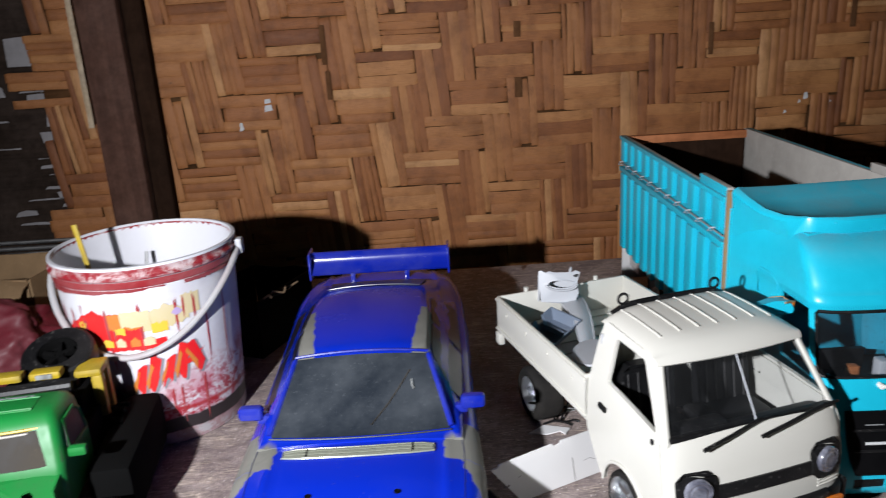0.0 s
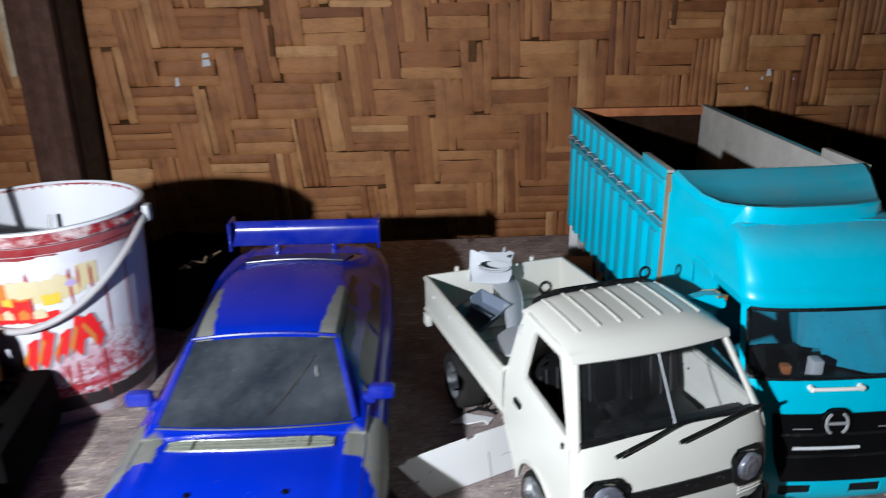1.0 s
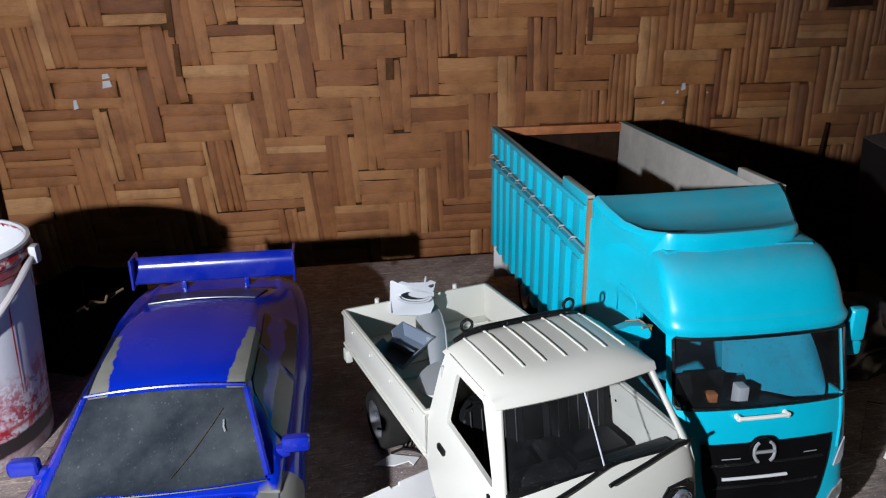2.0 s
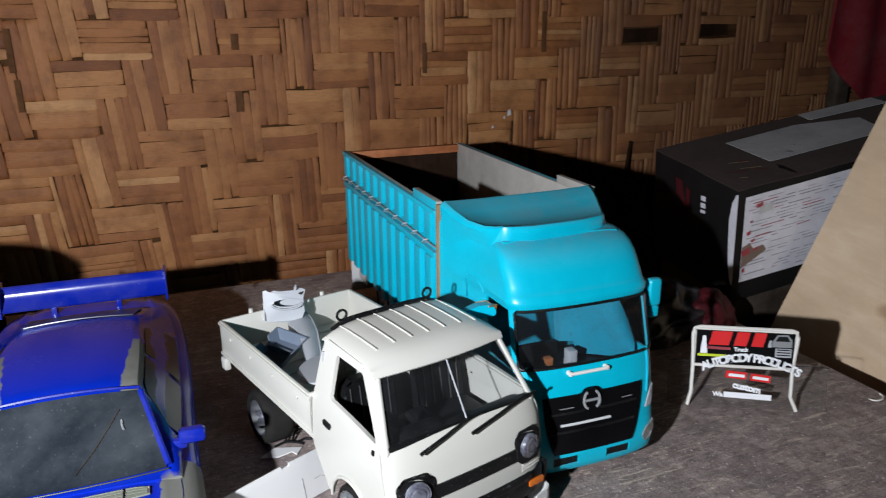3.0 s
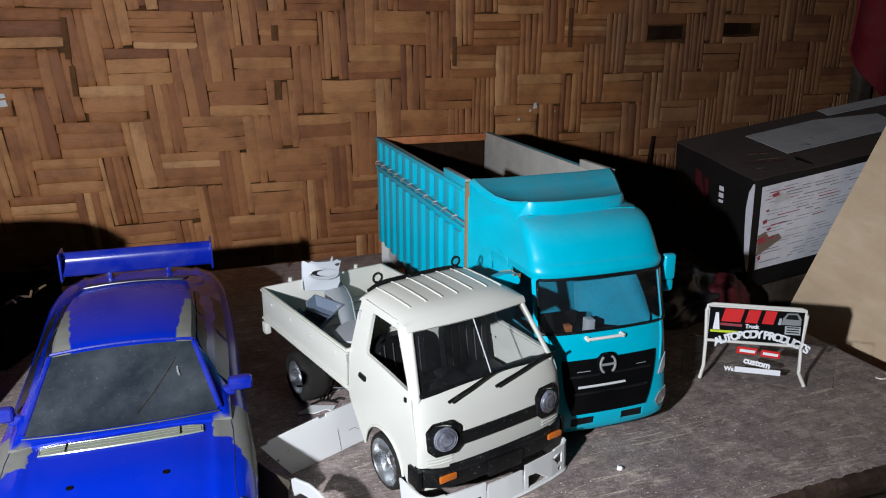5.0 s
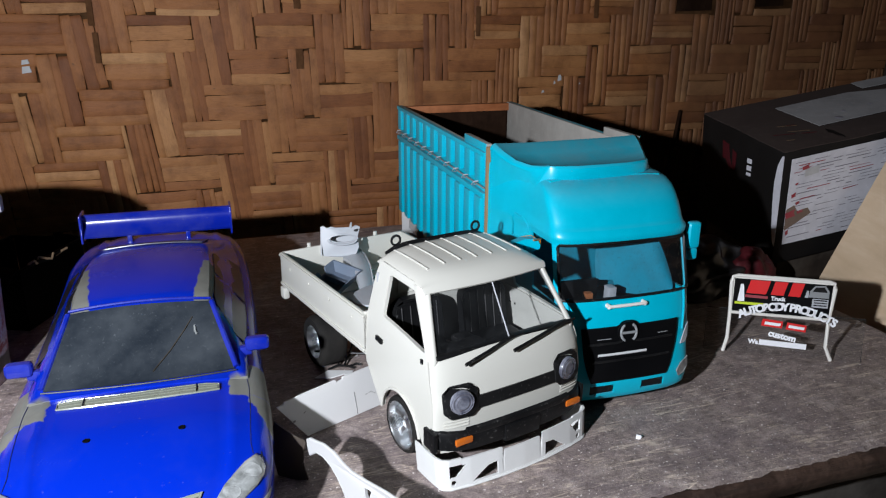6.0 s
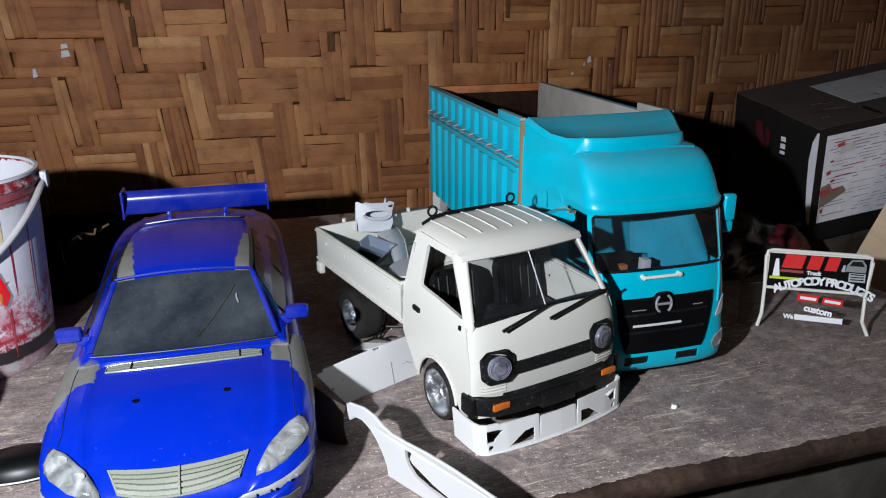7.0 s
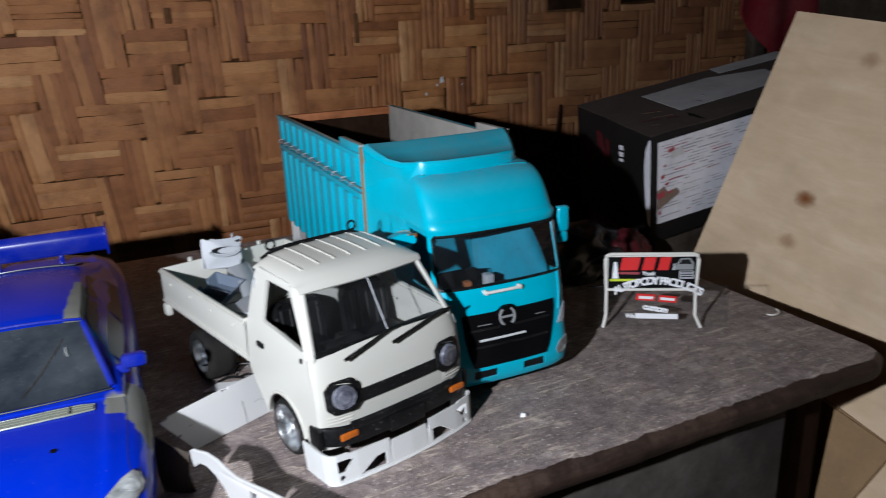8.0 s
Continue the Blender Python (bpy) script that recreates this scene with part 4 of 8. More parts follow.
        # bumper strip and lower lamp
        bs = part("bumper_strip", grid(lin(0, 1, 17), lin(-1, 1, 5), lambda u, v: beside(s * interp([(0, 0.0345), (0.35, 0.053), (0.6, 0.066), (0.8, 0.078), (1, 0.0865)], u), interp([(0, -0.078), (0.35, -0.076), (0.6, -0.07), (0.8, -0.059), (1, -0.044)], u), interp([(0, 0.0345), (0.35, 0.0365), (0.7, 0.0395), (1, 0.0425)], u) + 0.0023 * v * (1 - (2 * u - 1) ** 12), 0.001 * (1 - 0.5 * v ** 4)), None, 0.0012), M_SILVER, car, "silver bumper strip with flaking film")
        for u in (0.045, 0.054, 0.057, 0.0665, 0.0715):
            part("flaked_mark", lathe([(0.0012, 0), (0.0009, 0.0003), (0, 0.0003)], 7, Matrix.Translation(beside(s * u, -0.0785 + 0.0085 * ((u - 0.04) / 0.03) ** 2, 0.0355 + (u - 0.04) * 0.12, 0.0032)) @ Matrix.Rotation(radians(90), 4, "X")), M_INK, bs)
        part("lower_grille", grid(lin(0.052, 0.074, 6), lin(0.0235, 0.029, 3), lambda x, z: beside(s * x, -0.076 + 0.01 * ((x - 0.05) / 0.026) ** 2, z, 0.0008), None, 0.0008), M_GRILLEGAP, car)
        part("fog_lamp", box(s * 0.05 - 0.008, s * 0.05 + 0.008, -0.0775, -0.0715, 0.0185, 0.024, 0.002), M_LENS, car)
        part("hood_hole", lathe([(0.0024, 0.0), (0.0024, 0.0006), (0.0019, 0.0009), (0.0016, 0.0003), (0, 0.0003)], 16, Matrix.Translation((s * 0.0305, 0.0, 0.0711))), M_DEEPBLACK, car, "dark post hole in the bonnet")
    # grille of five bars in a rim
    def onnose(x, k, lift=0.0012):
        """k from 0 at the top to 1 at the bottom of the grille."""
        return onto(x * (1 - 0.15 * k), -0.0595 + 0.005 * (x / 0.043) ** 2 - 0.0145 * k, lift)
    gr = part("grille", tube([onnose(x, 0) for x in lin(-0.0425, 0.0425, 9)] + [onnose(x, 1) for x in lin(0.0425, -0.0425, 9)], 0.001, 8, True), M_GRILLE, car, "pale metallic grille with horizontal bars")
    part("grille_back", grid(lin(-0.042, 0.042, 11), lin(0.03, 0.97, 5), lambda x, k: onnose(x, k, 0.0008), None, 0.0006), M_GRILLEGAP, gr)
    for k in (0.11, 0.305, 0.5, 0.695, 0.89):
        part("grille_bar", grid(lin(-0.042, 0.042, 11), [-0.068, 0.068], lambda x, q: onnose(x, k + q, 0.0022), None, 0.0009), M_GRILLE, gr)
    part("grille_divider", tube([onnose(0.0, k, 0.003) for k in lin(0, 1, 5)], 0.0008, 6), M_GRILLE, gr)
    # vent strip under the windscreen
    def onvent(x, k, lift=0.001):
        r = abs(x) / 0.056
        return onto(x, 0.0508 + 0.003 * r ** 2 - 0.0022 * r ** 8 - (0.0115 - 0.004 * r ** 8) * k, lift)
    vent = part("cowl_vent", tube([onvent(x, 0) for x in lin(-0.056, 0.056, 13)] + [onvent(x, 1) for x in lin(0.056, -0.056, 13)], 0.0008, 6, True), M_GRILLE, car, "long silver vent strip on the bonnet")
    part("vent_back", grid(lin(-0.055, 0.055, 13), lin(0, 1, 4), lambda x, k: onvent(x, k, 0.0006), None, 0.0005), M_GRILLEGAP, vent)
    for k in (0.17, 0.5, 0.83):
        part("vent_slat", grid(lin(-0.055, 0.055, 13), [-0.11, 0.11], lambda x, q: onvent(x, k + q, 0.0016), None, 0.0006), M_GRILLE, vent)
    for x in (-0.038, 0.04):
        part("vent_pin", tube([onvent(x, k, 0.0022) for k in (0.05, 0.5, 0.95)], 0.0005, 5), M_BLACK, vent)
    for s in (-1, 1):
        part("shut_line", tube([onto(s * x, y, 0.0002) for x, y in ((0.0765, 0.066), (0.078, 0.045), (0.0775, 0.02), (0.0765, 0.0), (0.0755, -0.02), (0.0765, -0.029))], 0.0003, 5), M_SHUT, car, "dark shut line beside the bonnet")
    part("windscreen_scratch", tube([ghp(0.071, 0.12, 0.0016), ghp(0.084, 0.32, 0.0016), ghp(0.098, 0.52, 0.0016), ghp(0.108, 0.66, 0.0016)], 0.00055, 5), M_SCUFF, car)
    part("resin_drop", tube([ghp(0.101, 0.66, 0.0018), ghp(0.097, 0.65, 0.002), ghp(0.094, 0.66, 0.0018)], 0.0008, 6), M_LENS, car)
    # rear wing
    wing = grid(lin(-0.0755, 0.0755, 12), [0, 0.15, 0.35, 0.6, 0.8, 1.0], lambda x, k: (x, 0.3475 + 0.012 * k + 0.006 * (1 - (2 * k - 1) ** 2), 0.1105 + 0.0235 * k), None, 0.0025)
    wg = part("rear_wing", wing, M_BLUE2, car, "wide glossy blue rear wing")
    for s in (-1, 1):
        part("end_plate", box(s * 0.0765 - 0.0012, s * 0.0765 + 0.0012, 0.343, 0.372, 0.106, 0.136, 0.001), M_BLUE2, wg)
        part("wing_post", box(s * 0.03 - 0.0025, s * 0.03 + 0.0025, 0.347, 0.359, 0.1, 0.1115, 0.001), M_BLUE2, wg)
    for s in (-1, 1):
        for y in (-0.022, 0.272):
            wheel(car, pose(s * 0.073, y, 0.03, 0, 0, 0 if s < 0 else 180), 0.03, 0.022, M_STEEL)
    return car


blue_car()


# ---------- the white pickup ----------
def pickup():
    pk = thing("toy_pickup", pose(0.296, 0.3825, 0, 0, 0, 14.5), "ivory white model pickup with open bed and black grille", "toy truck")
    W = 0.0735

    def side_x(z):
        return interp([(0.0, 0.0705), (0.03, 0.0725), (0.085, 0.0735), (0.098, 0.072), (0.145, 0.0605), (0.16, 0.057)], z)

    def win_front(z):
        """Where the door window's front edge runs, from the sill to the roof."""
        return interp([(0.09, 0.012), (0.1, 0.0178), (0.1035, 0.0198), (0.1415, 0.0505), (0.148, 0.0555)], z)

    WY, WZ, WR = 0.0565, 0.0248, 0.0305
    arch = [(WY + WR * math.cos(a), WZ + WR * math.sin(a)) for a in lin(radians(174), radians(6), 17)]
    outer = [(0.0062, 0.03), (0.0062, 0.066), (0.0105, 0.086), (0.0148, 0.098), (0.0185, 0.1035), (0.0492, 0.1415), (0.054, 0.148), (0.104, 0.1495), (0.109, 0.147), (0.112, 0.135), (0.1135, 0.1), (0.1145, 0.068), (0.113, 0.059), (0.1, 0.0405), (0.092, 0.03)] + arch[::-1][:-1] + [(0.0205, 0.022), (0.014, 0.0215)]
    win = [(0.0208, 0.1045), (0.0492, 0.1402), (0.0525, 0.1422), (0.087, 0.1428), (0.0892, 0.1412), (0.0885, 0.1105), (0.0865, 0.1088), (0.055, 0.1066), (0.0225, 0.1034)]
    for s in (-1, 1):
        pl = plate(outer, [win], 0.003, lambda a, b, c, s=s: (s * (side_x(b) - c), a, b))
        bmesh.ops.bevel(pl, geom=[e for e in pl.edges if len(e.link_faces) == 2 and e.calc_face_angle(0) > 0.9], offset=0.0009, segments=2, affect="EDGES")
        sd = part("cab_side", pl, M_WHITE, pk, smooth=50)
        hz = Matrix.Translation((s * (side_x(0.088) + 0.0002), 0.0885, 0.0885)) @ Matrix.Rotation(radians(5), 4, "X")
        part("door_handle", box(-0.0013, 0.0013, -0.0052, 0.0052, -0.0023, 0.0023, 0.0012), M_BLACK, sd, at=hz)
        part("mirror_socket", box(s * side_x(0.0966) - 0.0011, s * side_x(0.0966) + 0.0011, 0.0207, 0.0237, 0.0948, 0.0985, 0.0004), M_BLACK, sd)
        part("arch_lip", tube([(s * (side_x(b) + 0.0005), a, b) for a, b in arch], 0.0013, 8), M_WHITE, sd)
        part("vent_slot", box(s * side_x(0.134) - 0.0007, s * side_x(0.134) + 0.0009, 0.1065, 0.1085, 0.1275, 0.1395, 0.0005), M_LGREY, sd, "narrow vent slot in the rear pillar")
        # rounded windscreen pillar, one piece with the side
        rings = []
        for k in lin(0, 1, 7):
            z = 0.0905 + 0.0555 * k
            e, w = side_x(z), 0.0645 - 0.0105 * max(0.0, (z - 0.1005) / 0.0425)
            tuck = 0.75 * max(0.0, 0.0995 - z)
            e -= 0.2 * tuck
            ya, yb = win_front(z) + 0.0006 + tuck, 0.0095 + 0.0265 * (z - 0.1005) / 0.0425 + 0.0036 + tuck
            rings.append([(s * x, y, z) for x, y in ((e - 0.0006, ya + 0.001), (e + 0.0003, ya - 0.0015), (e - 0.0001, ya * 0.62 + yb * 0.38), (e - 0.0018, ya * 0.25 + yb * 0.75 - 0.0004), (w + 0.0032, yb - 0.0012), (w + 0.0008, yb - 0.0008), (w, yb), (w + 0.0006, yb + 0.003), (e - 0.0034, ya + 0.001))])
        part("pillar", loft(rings), M_WHITE, sd, smooth=70)
    part("inner_lining", plate([(0.02, 0.084), (0.104, 0.084), (0.104, 0.106), (0.098, 0.107), (0.022, 0.102)], [], 0.0012, lambda a, b, c: (side_x(b) - 0.0034 - c, a, b)), M_WHITE, pk)
    for y in (0.088, 0.095):
        part("lining_hole", lathe([(0.0011, 0), (0.0011, 0.0005), (0, 0.0005)], 10, Matrix.Translation((side_x(0.0895) - 0.0046, y, 0.0895)) @ Matrix.Rotation(radians(-90), 4, "Y")), M_DEEPBLACK, pk)

    def front(x, z):
        yf = interp([(0.026, -0.003), (0.04, -0.0035), (0.064, -0.0035), (0.086, 0.002), (0.098, 0.0075), (0.1015, 0.0105)], z)
        w = side_x(z)
        r = min(abs(x) / w, 1)
        return Vector((x, yf + 0.0082 * (1 - math.sqrt(max(0, 1 - r ** 6))) + 0.0025 * r * r, z))

    xs = [W * math.sin(k * math.pi / 2) for k in lin(-1, 1, 37)]
    zs = [0.026, 0.034, 0.042, 0.05, 0.058, 0.064, 0.07, 0.078, 0.086, 0.092, 0.098, 0.1015]
    part("front_panel", grid(xs, zs, lambda x, z: front(x * side_x(z) / W, z), None, 0.0018), M_WHITE, pk, smooth=60)
    # roof with seven pressed ribs
    def roof(u, y):
        w = interp([(0.034, 0.0592), (0.045, 0.0602), (0.113, 0.0605)], y)
        zc = interp([(0.034, 0.1432), (0.0362, 0.1465), (0.039, 0.1495), (0.044, 0.1532), (0.05, 0.1557), (0.058, 0.1575), (0.08, 0.1586), (0.105, 0.1588), (0.111, 0.1575), (0.1135, 0.153)], y)
        ze = min(zc - 0.0006, 0.1468)
        return (w * u, y + 0.0045 * u * u * max(0.0, 1 - (y - 0.034) / 0.03), ze + (zc - ze) * (1 - abs(u) ** 4.5) ** 0.8)
    rf = part("roof", grid([math.sin(k * math.pi / 2) for k in lin(-1, 1, 31)], [0.0335, 0.0345, 0.036, 0.0375, 0.039, 0.0415, 0.044, 0.047, 0.05, 0.054, 0.06, 0.08, 0.1, 0.105, 0.108, 0.11, 0.112, 0.1135], roof, None, 0.0018), M_WHITE, pk, smooth=60)
    for k in range(7):
        u = -0.76 + k * 1.52 / 6
        part("roof_rib", tube([(u * 0.0605, y, roof(u, y)[2] + 0.0001) for y in (0.056, 0.06, 0.08, 0.1, 0.1095)], 0.0009, 6), M_WHITE, rf)
    bar = part("roof_bar", tube([(x, 0.1155, 0.1565 - 0.006 * abs(x / 0.05) ** 6) for x in lin(-0.05, 0.05, 13)], 0.0028, 8), M_BLACK, pk, "black rail with two rings behind the roof")
    for s in (-1, 1):
        part("ring", tube([(s * 0.041 + 0.0042 * math.cos(a), 0.1155, 0.1615 + 0.0042 * math.sin(a)) for a in lin(0, 2 * math.pi * 15 / 16, 16)], 0.0011, 6, True), M_BLACK, bar)
    # rear wall of the cab with its window
    part("cab_back", plate([(-0.07, 0.06), (0.07, 0.06), (0.0695, 0.098), (0.0585, 0.1495), (-0.0585, 0.1495), (-0.0695, 0.098)], [], 0.0025, lambda a, b, c: (a, 0.109 + c, b)), M_WHITE, pk)
    part("pressed_window", tube([(x, 0.1088, z) for x, z in ((-0.044, 0.118), (-0.0425, 0.116), (0.0425, 0.116), (0.044, 0.118), (0.0415, 0.137), (0.0395, 0.139), (-0.0395, 0.139), (-0.0415, 0.137))], 0.0008, 6, True), M_WHITE, pk, "pressed window outline in the cab's rear wall")
    # windscreen frame, pane, divider, wipers
    def ws(f, k, out=0.0):
        """f across from -1 to 1, k from 0 at the base to 1 at the top."""
        z = 0.1005 + 0.0425 * k
        w = 0.0715 - 0.0105 * k
        y = 0.0095 + 0.0265 * k
        return Vector((f * w, y + 0.004 * f * f + 0.0045 * max(0.0, (abs(f) - 0.8) / 0.2) ** 2 - out * 0.85, z + out * 0.5))
    gl = part("windscreen", grid(lin(-0.9, 0.9, 13), lin(0.0, 1, 5), lambda f, k: ws(f, k, -0.001)), M_PICKGLASS, pk, "clear dusty windscreen")
    gl.visible_shadow = False
    part("windscreen_divider", tube([ws(0.02, k, -0.0002) for k in lin(0.02, 0.99, 4)], 0.0006, 6), M_LGREY, pk)
    part("screen_base", box(-0.066, 0.066, 0.0105, 0.016, 0.0995, 0.1025, 0.001), M_BLACK, pk)
    for xa, xb in ((0.0035, -0.0465), (0.0575, -0.0008)):
        wp = part("wiper", tube([(xa - 0.012, 0.0072, 0.1018), (xa, 0.0088, 0.1035), (xa + 0.012, 0.0105, 0.1032)], 0.0011, 6), M_BLACK, pk)
        part("wiper_blade", tube([(xb, 0.0016, 0.0955), (xb * 0.97 + xa * 0.03, 0.0018, 0.096), (xb * 0.5 + xa * 0.5, 0.0048, 0.1), (xa, 0.0092, 0.1042)], 0.0014, 8), M_BLACK, wp)
    # inside
    part("cab_floor", box(-0.066, 0.066, 0.012, 0.108, 0.052, 0.055), M_CABDARK, pk)
    part("dashboard", box(-0.064, 0.064, 0.014, 0.03, 0.08, 0.0965, 0.004), M_BLACK, pk)
    part("dash_hood", box(-0.05, -0.012, 0.02, 0.036, 0.09, 0.1, 0.004), M_BLACK, pk)
    part("centre_box", box(-0.006, 0.012, 0.034, 0.085, 0.055, 0.079, 0.004), M_BLACK, pk)
    for s in (-1, 1):
        seat = part("seat", box(s * 0.034 - 0.025, s * 0.034 + 0.025, 0.056, 0.094, 0.055, 0.075, 0.006), M_CABDARK, pk, "black ribbed seat")
        back = [(s * 0.034 + x, z) for x, z in ((-0.0235, 0.066), (0.0235, 0.066), (0.0235, 0.106), (0.021, 0.112), (0.014, 0.116), (-0.014, 0.116), (-0.021, 0.112), (-0.0235, 0.106))]
        bk = plate(back, [], 0.011, lambda a, b, c: (a, 0.094 - c + 0.16 * (b - 0.066), b))
        bmesh.ops.bevel(bk, geom=bk.edges[:], offset=0.0016, segments=2, affect="EDGES", clamp_overlap=True)
        part("seat_back", bk, M_CABDARK, seat)
        for k in range(5):
            x = s * 0.034 - 0.017 + k * 0.0085
            part("seat_rib", tube([(x, 0.0824 + 0.16 * (z - 0.066), z) for z in (0.075, 0.095, 0.111)], 0.0006, 5), M_SEAT, seat)
    # face: grille band, lamps, bumper
    part("grille_band", grid(lin(-0.058, 0.058, 17), lin(0.0595, 0.0695, 3), lambda x, z: front(x, z) - Vector((0, 0.0016, 0)), None, 0.0016), M_BLACK, pk, "black grille band between the headlamps")
    for s in (-1, 1):
        octo = [(s * 0.0525 + 0.0168 * math.cos(a), 0.068 + 0.0152 * math.sin(a)) for a in [radians(q) for q in (30, 60, 120, 150, 210, 240, 300, 330)]]
        hs = plate(octo, [], 0.0024, lambda a, b, c: front(a, b) - Vector((0, 0.0005 + c, 0)))
        bmesh.ops.bevel(hs, geom=hs.edges[:], offset=0.0008, segments=1, affect="EDGES")
        house = part("headlamp_housing", hs, M_BLACK, pk)
        c = front(s * 0.0525, 0.068)
        tilt = Matrix.Translation(c + Vector((0, -0.0028, 0))) @ Matrix.Rotation(radians(s * 12), 4, "Z") @ Matrix.Rotation(radians(90), 4, "X")
        part("headlamp", lathe([(0.0098, -0.002), (0.0098, 0.0002), (0.0093, 0.001), (0.0088, 0.0006), (0.0078, 0.0012), (0.0066, 0.0009), (0.005, 0.0016), (0.0036, 0.0012), (0, 0.0017)], 32, tilt), M_LAMPGLASS, house, "round grooved headlamp lens")
        for k in range(3):
            part("trim_line", tube([front(s * x, 0.0475 + 0.0026 * k) - Vector((0, 0.0004, 0)) for x in (0.046, 0.058, 0.0665)], 0.0006, 6), M_WHITE, pk)
    def bump(x, z):
        p = front(min(max(x, -0.0725), 0.0725), 0.04)
        r = abs(x) / 0.074
        return Vector((x, p.y - 0.0075 + 0.006 * r ** 6, z))
    zs = [0.0275, 0.029, 0.034, 0.041, 0.0435, 0.0445]
    dy = {0.0275: 0.003, 0.029: 0.0005, 0.034: 0, 0.041: 0.0, 0.0435: 0.001, 0.0445: 0.004}
    bp = part("bumper", grid([0.0735 * math.copysign(abs(k) ** 0.8, k) for k in lin(-1, 1, 25)], zs, lambda x, z: bump(x, z + (0.0022 * (x / 0.0735) ** 4)) + Vector((0, dy[z], 0)), None, 0.004), M_BLACK, pk, "black front bumper")
    for s in (-1, 1):
        part("bumper_end", box(s * 0.0735 - 0.002, s * 0.0735 + 0.002, 0.0, 0.016, 0.029, 0.045, 0.0015), M_BLACK, bp)
        part("turn_signal", box(s * 0.0545 - 0.0075, s * 0.0545 + 0.0075, -0.012 + 0.0014, -0.0078, 0.0365, 0.0415, 0.0008), M_ORANGE, bp, "orange turn signal")
    part("bumper_step", grid([0.0505 * math.sin(k * math.pi / 2) for k in lin(-1, 1, 17)], [0.042, 0.0435, 0.0465, 0.0478], lambda x, z: bump(x, z) + Vector((0, {0.042: 0.0, 0.0435: -0.0006, 0.0465: 0.0, 0.0478: 0.003}[z], 0)), None, 0.003), M_BLACK, bp)
    part("plate_mount", box(-0.017, 0.017, -0.0125, -0.0085, 0.027, 0.041, 0.0008), M_BLACK, bp)
    # bed
    BY0, BY1, BZ0, BZ1, T = 0.1135, 0.3075, 0.066, 0.102, 0.003
    bed = part("bed_floor", box(-W, W, BY0, BY1, BZ0, BZ0 + 0.003), M_WHITE, pk)
    for k in range(8):
        part("floor_rib", box(-0.066, 0.066, BY0 + 0.012 + k * 0.023, BY0 + 0.02 + k * 0.023, BZ0 + 0.003, BZ0 + 0.0045), M_WHITE, bed)
    for s in (-1, 1):
        sb = part("bed_side", box(s * W - T * (s > 0), s * W + T * (s < 0), BY0, BY1, BZ0 - 0.002, BZ1, 0.0008), M_WHITE, pk)
        x = s * (W + 0.0006)
        for z in (0.0995, 0.0682):
            part("bed_ridge", box(x - 0.0012, x + 0.0012, BY0 + 0.001, BY1 - 0.001, z - 0.0014, z + 0.0014, 0.0008), M_WHITE, sb)
        for k in range(4):
            part("hinge_bolt", lathe([(0.0016, 0), (0.0014, 0.0009), (0, 0.0012)], 10, Matrix.Translation((s * (W + 0.0003), BY0 + 0.025 + 0.047 * k, 0.0905)) @ Matrix.Rotation(radians(s * 90), 4, "Y")), M_WHITE, sb)
        part("bed_bracket", box(s * W - 0.003, s * W + 0.003, BY1 - 0.013, BY1 - 0.003, BZ0 - 0.013, BZ0 - 0.001, 0.001), M_WHITE, sb)
        part("hook", lathe([(0.0022, -0.003), (0.0022, 0.003), (0, 0.003)], 10, Matrix.Translation((s * 0.04, BY1 + 0.001, BZ1 + 0.001))), M_WHITE, pk)
    part("bed_front", box(-W, W, BY0, BY0 + T, BZ0, BZ1 + 0.002, 0.0008), M_WHITE, pk)
    part("tailgate", box(-W, W, BY1 - T, BY1, BZ0 - 0.002, BZ1, 0.0008), M_WHITE, pk)
    # chassis
    ch = part("chassis", box(-0.03, -0.022, 0.03, 0.3, 0.036, 0.048), M_BLACK, pk)
    part("chassis_rail", box(0.022, 0.03, 0.03, 0.3, 0.036, 0.048), M_BLACK, ch)
    for y in (WY, 0.235):
        part("axle", tube([(-0.06, y, 0.0245), (0.06, y, 0.0245)], 0.004, 8), M_BLACK, ch)
    for s in (-1, 1):
        wheel(pk, pose(s * 0.0645, WY, 0.0245, 0, 0, 0 if s < 0 else 180), 0.0245, 0.017, M_RIM, 5, rimr=0.84, deep=True)
        wheel(pk, pose(s * 0.058, 0.235, 0.0265, 0, 0, 0 if s < 0 else 180), 0.0265, 0.027, M_RIM, 5, rimr=0.66, deep=True)
    return pk


pickup()


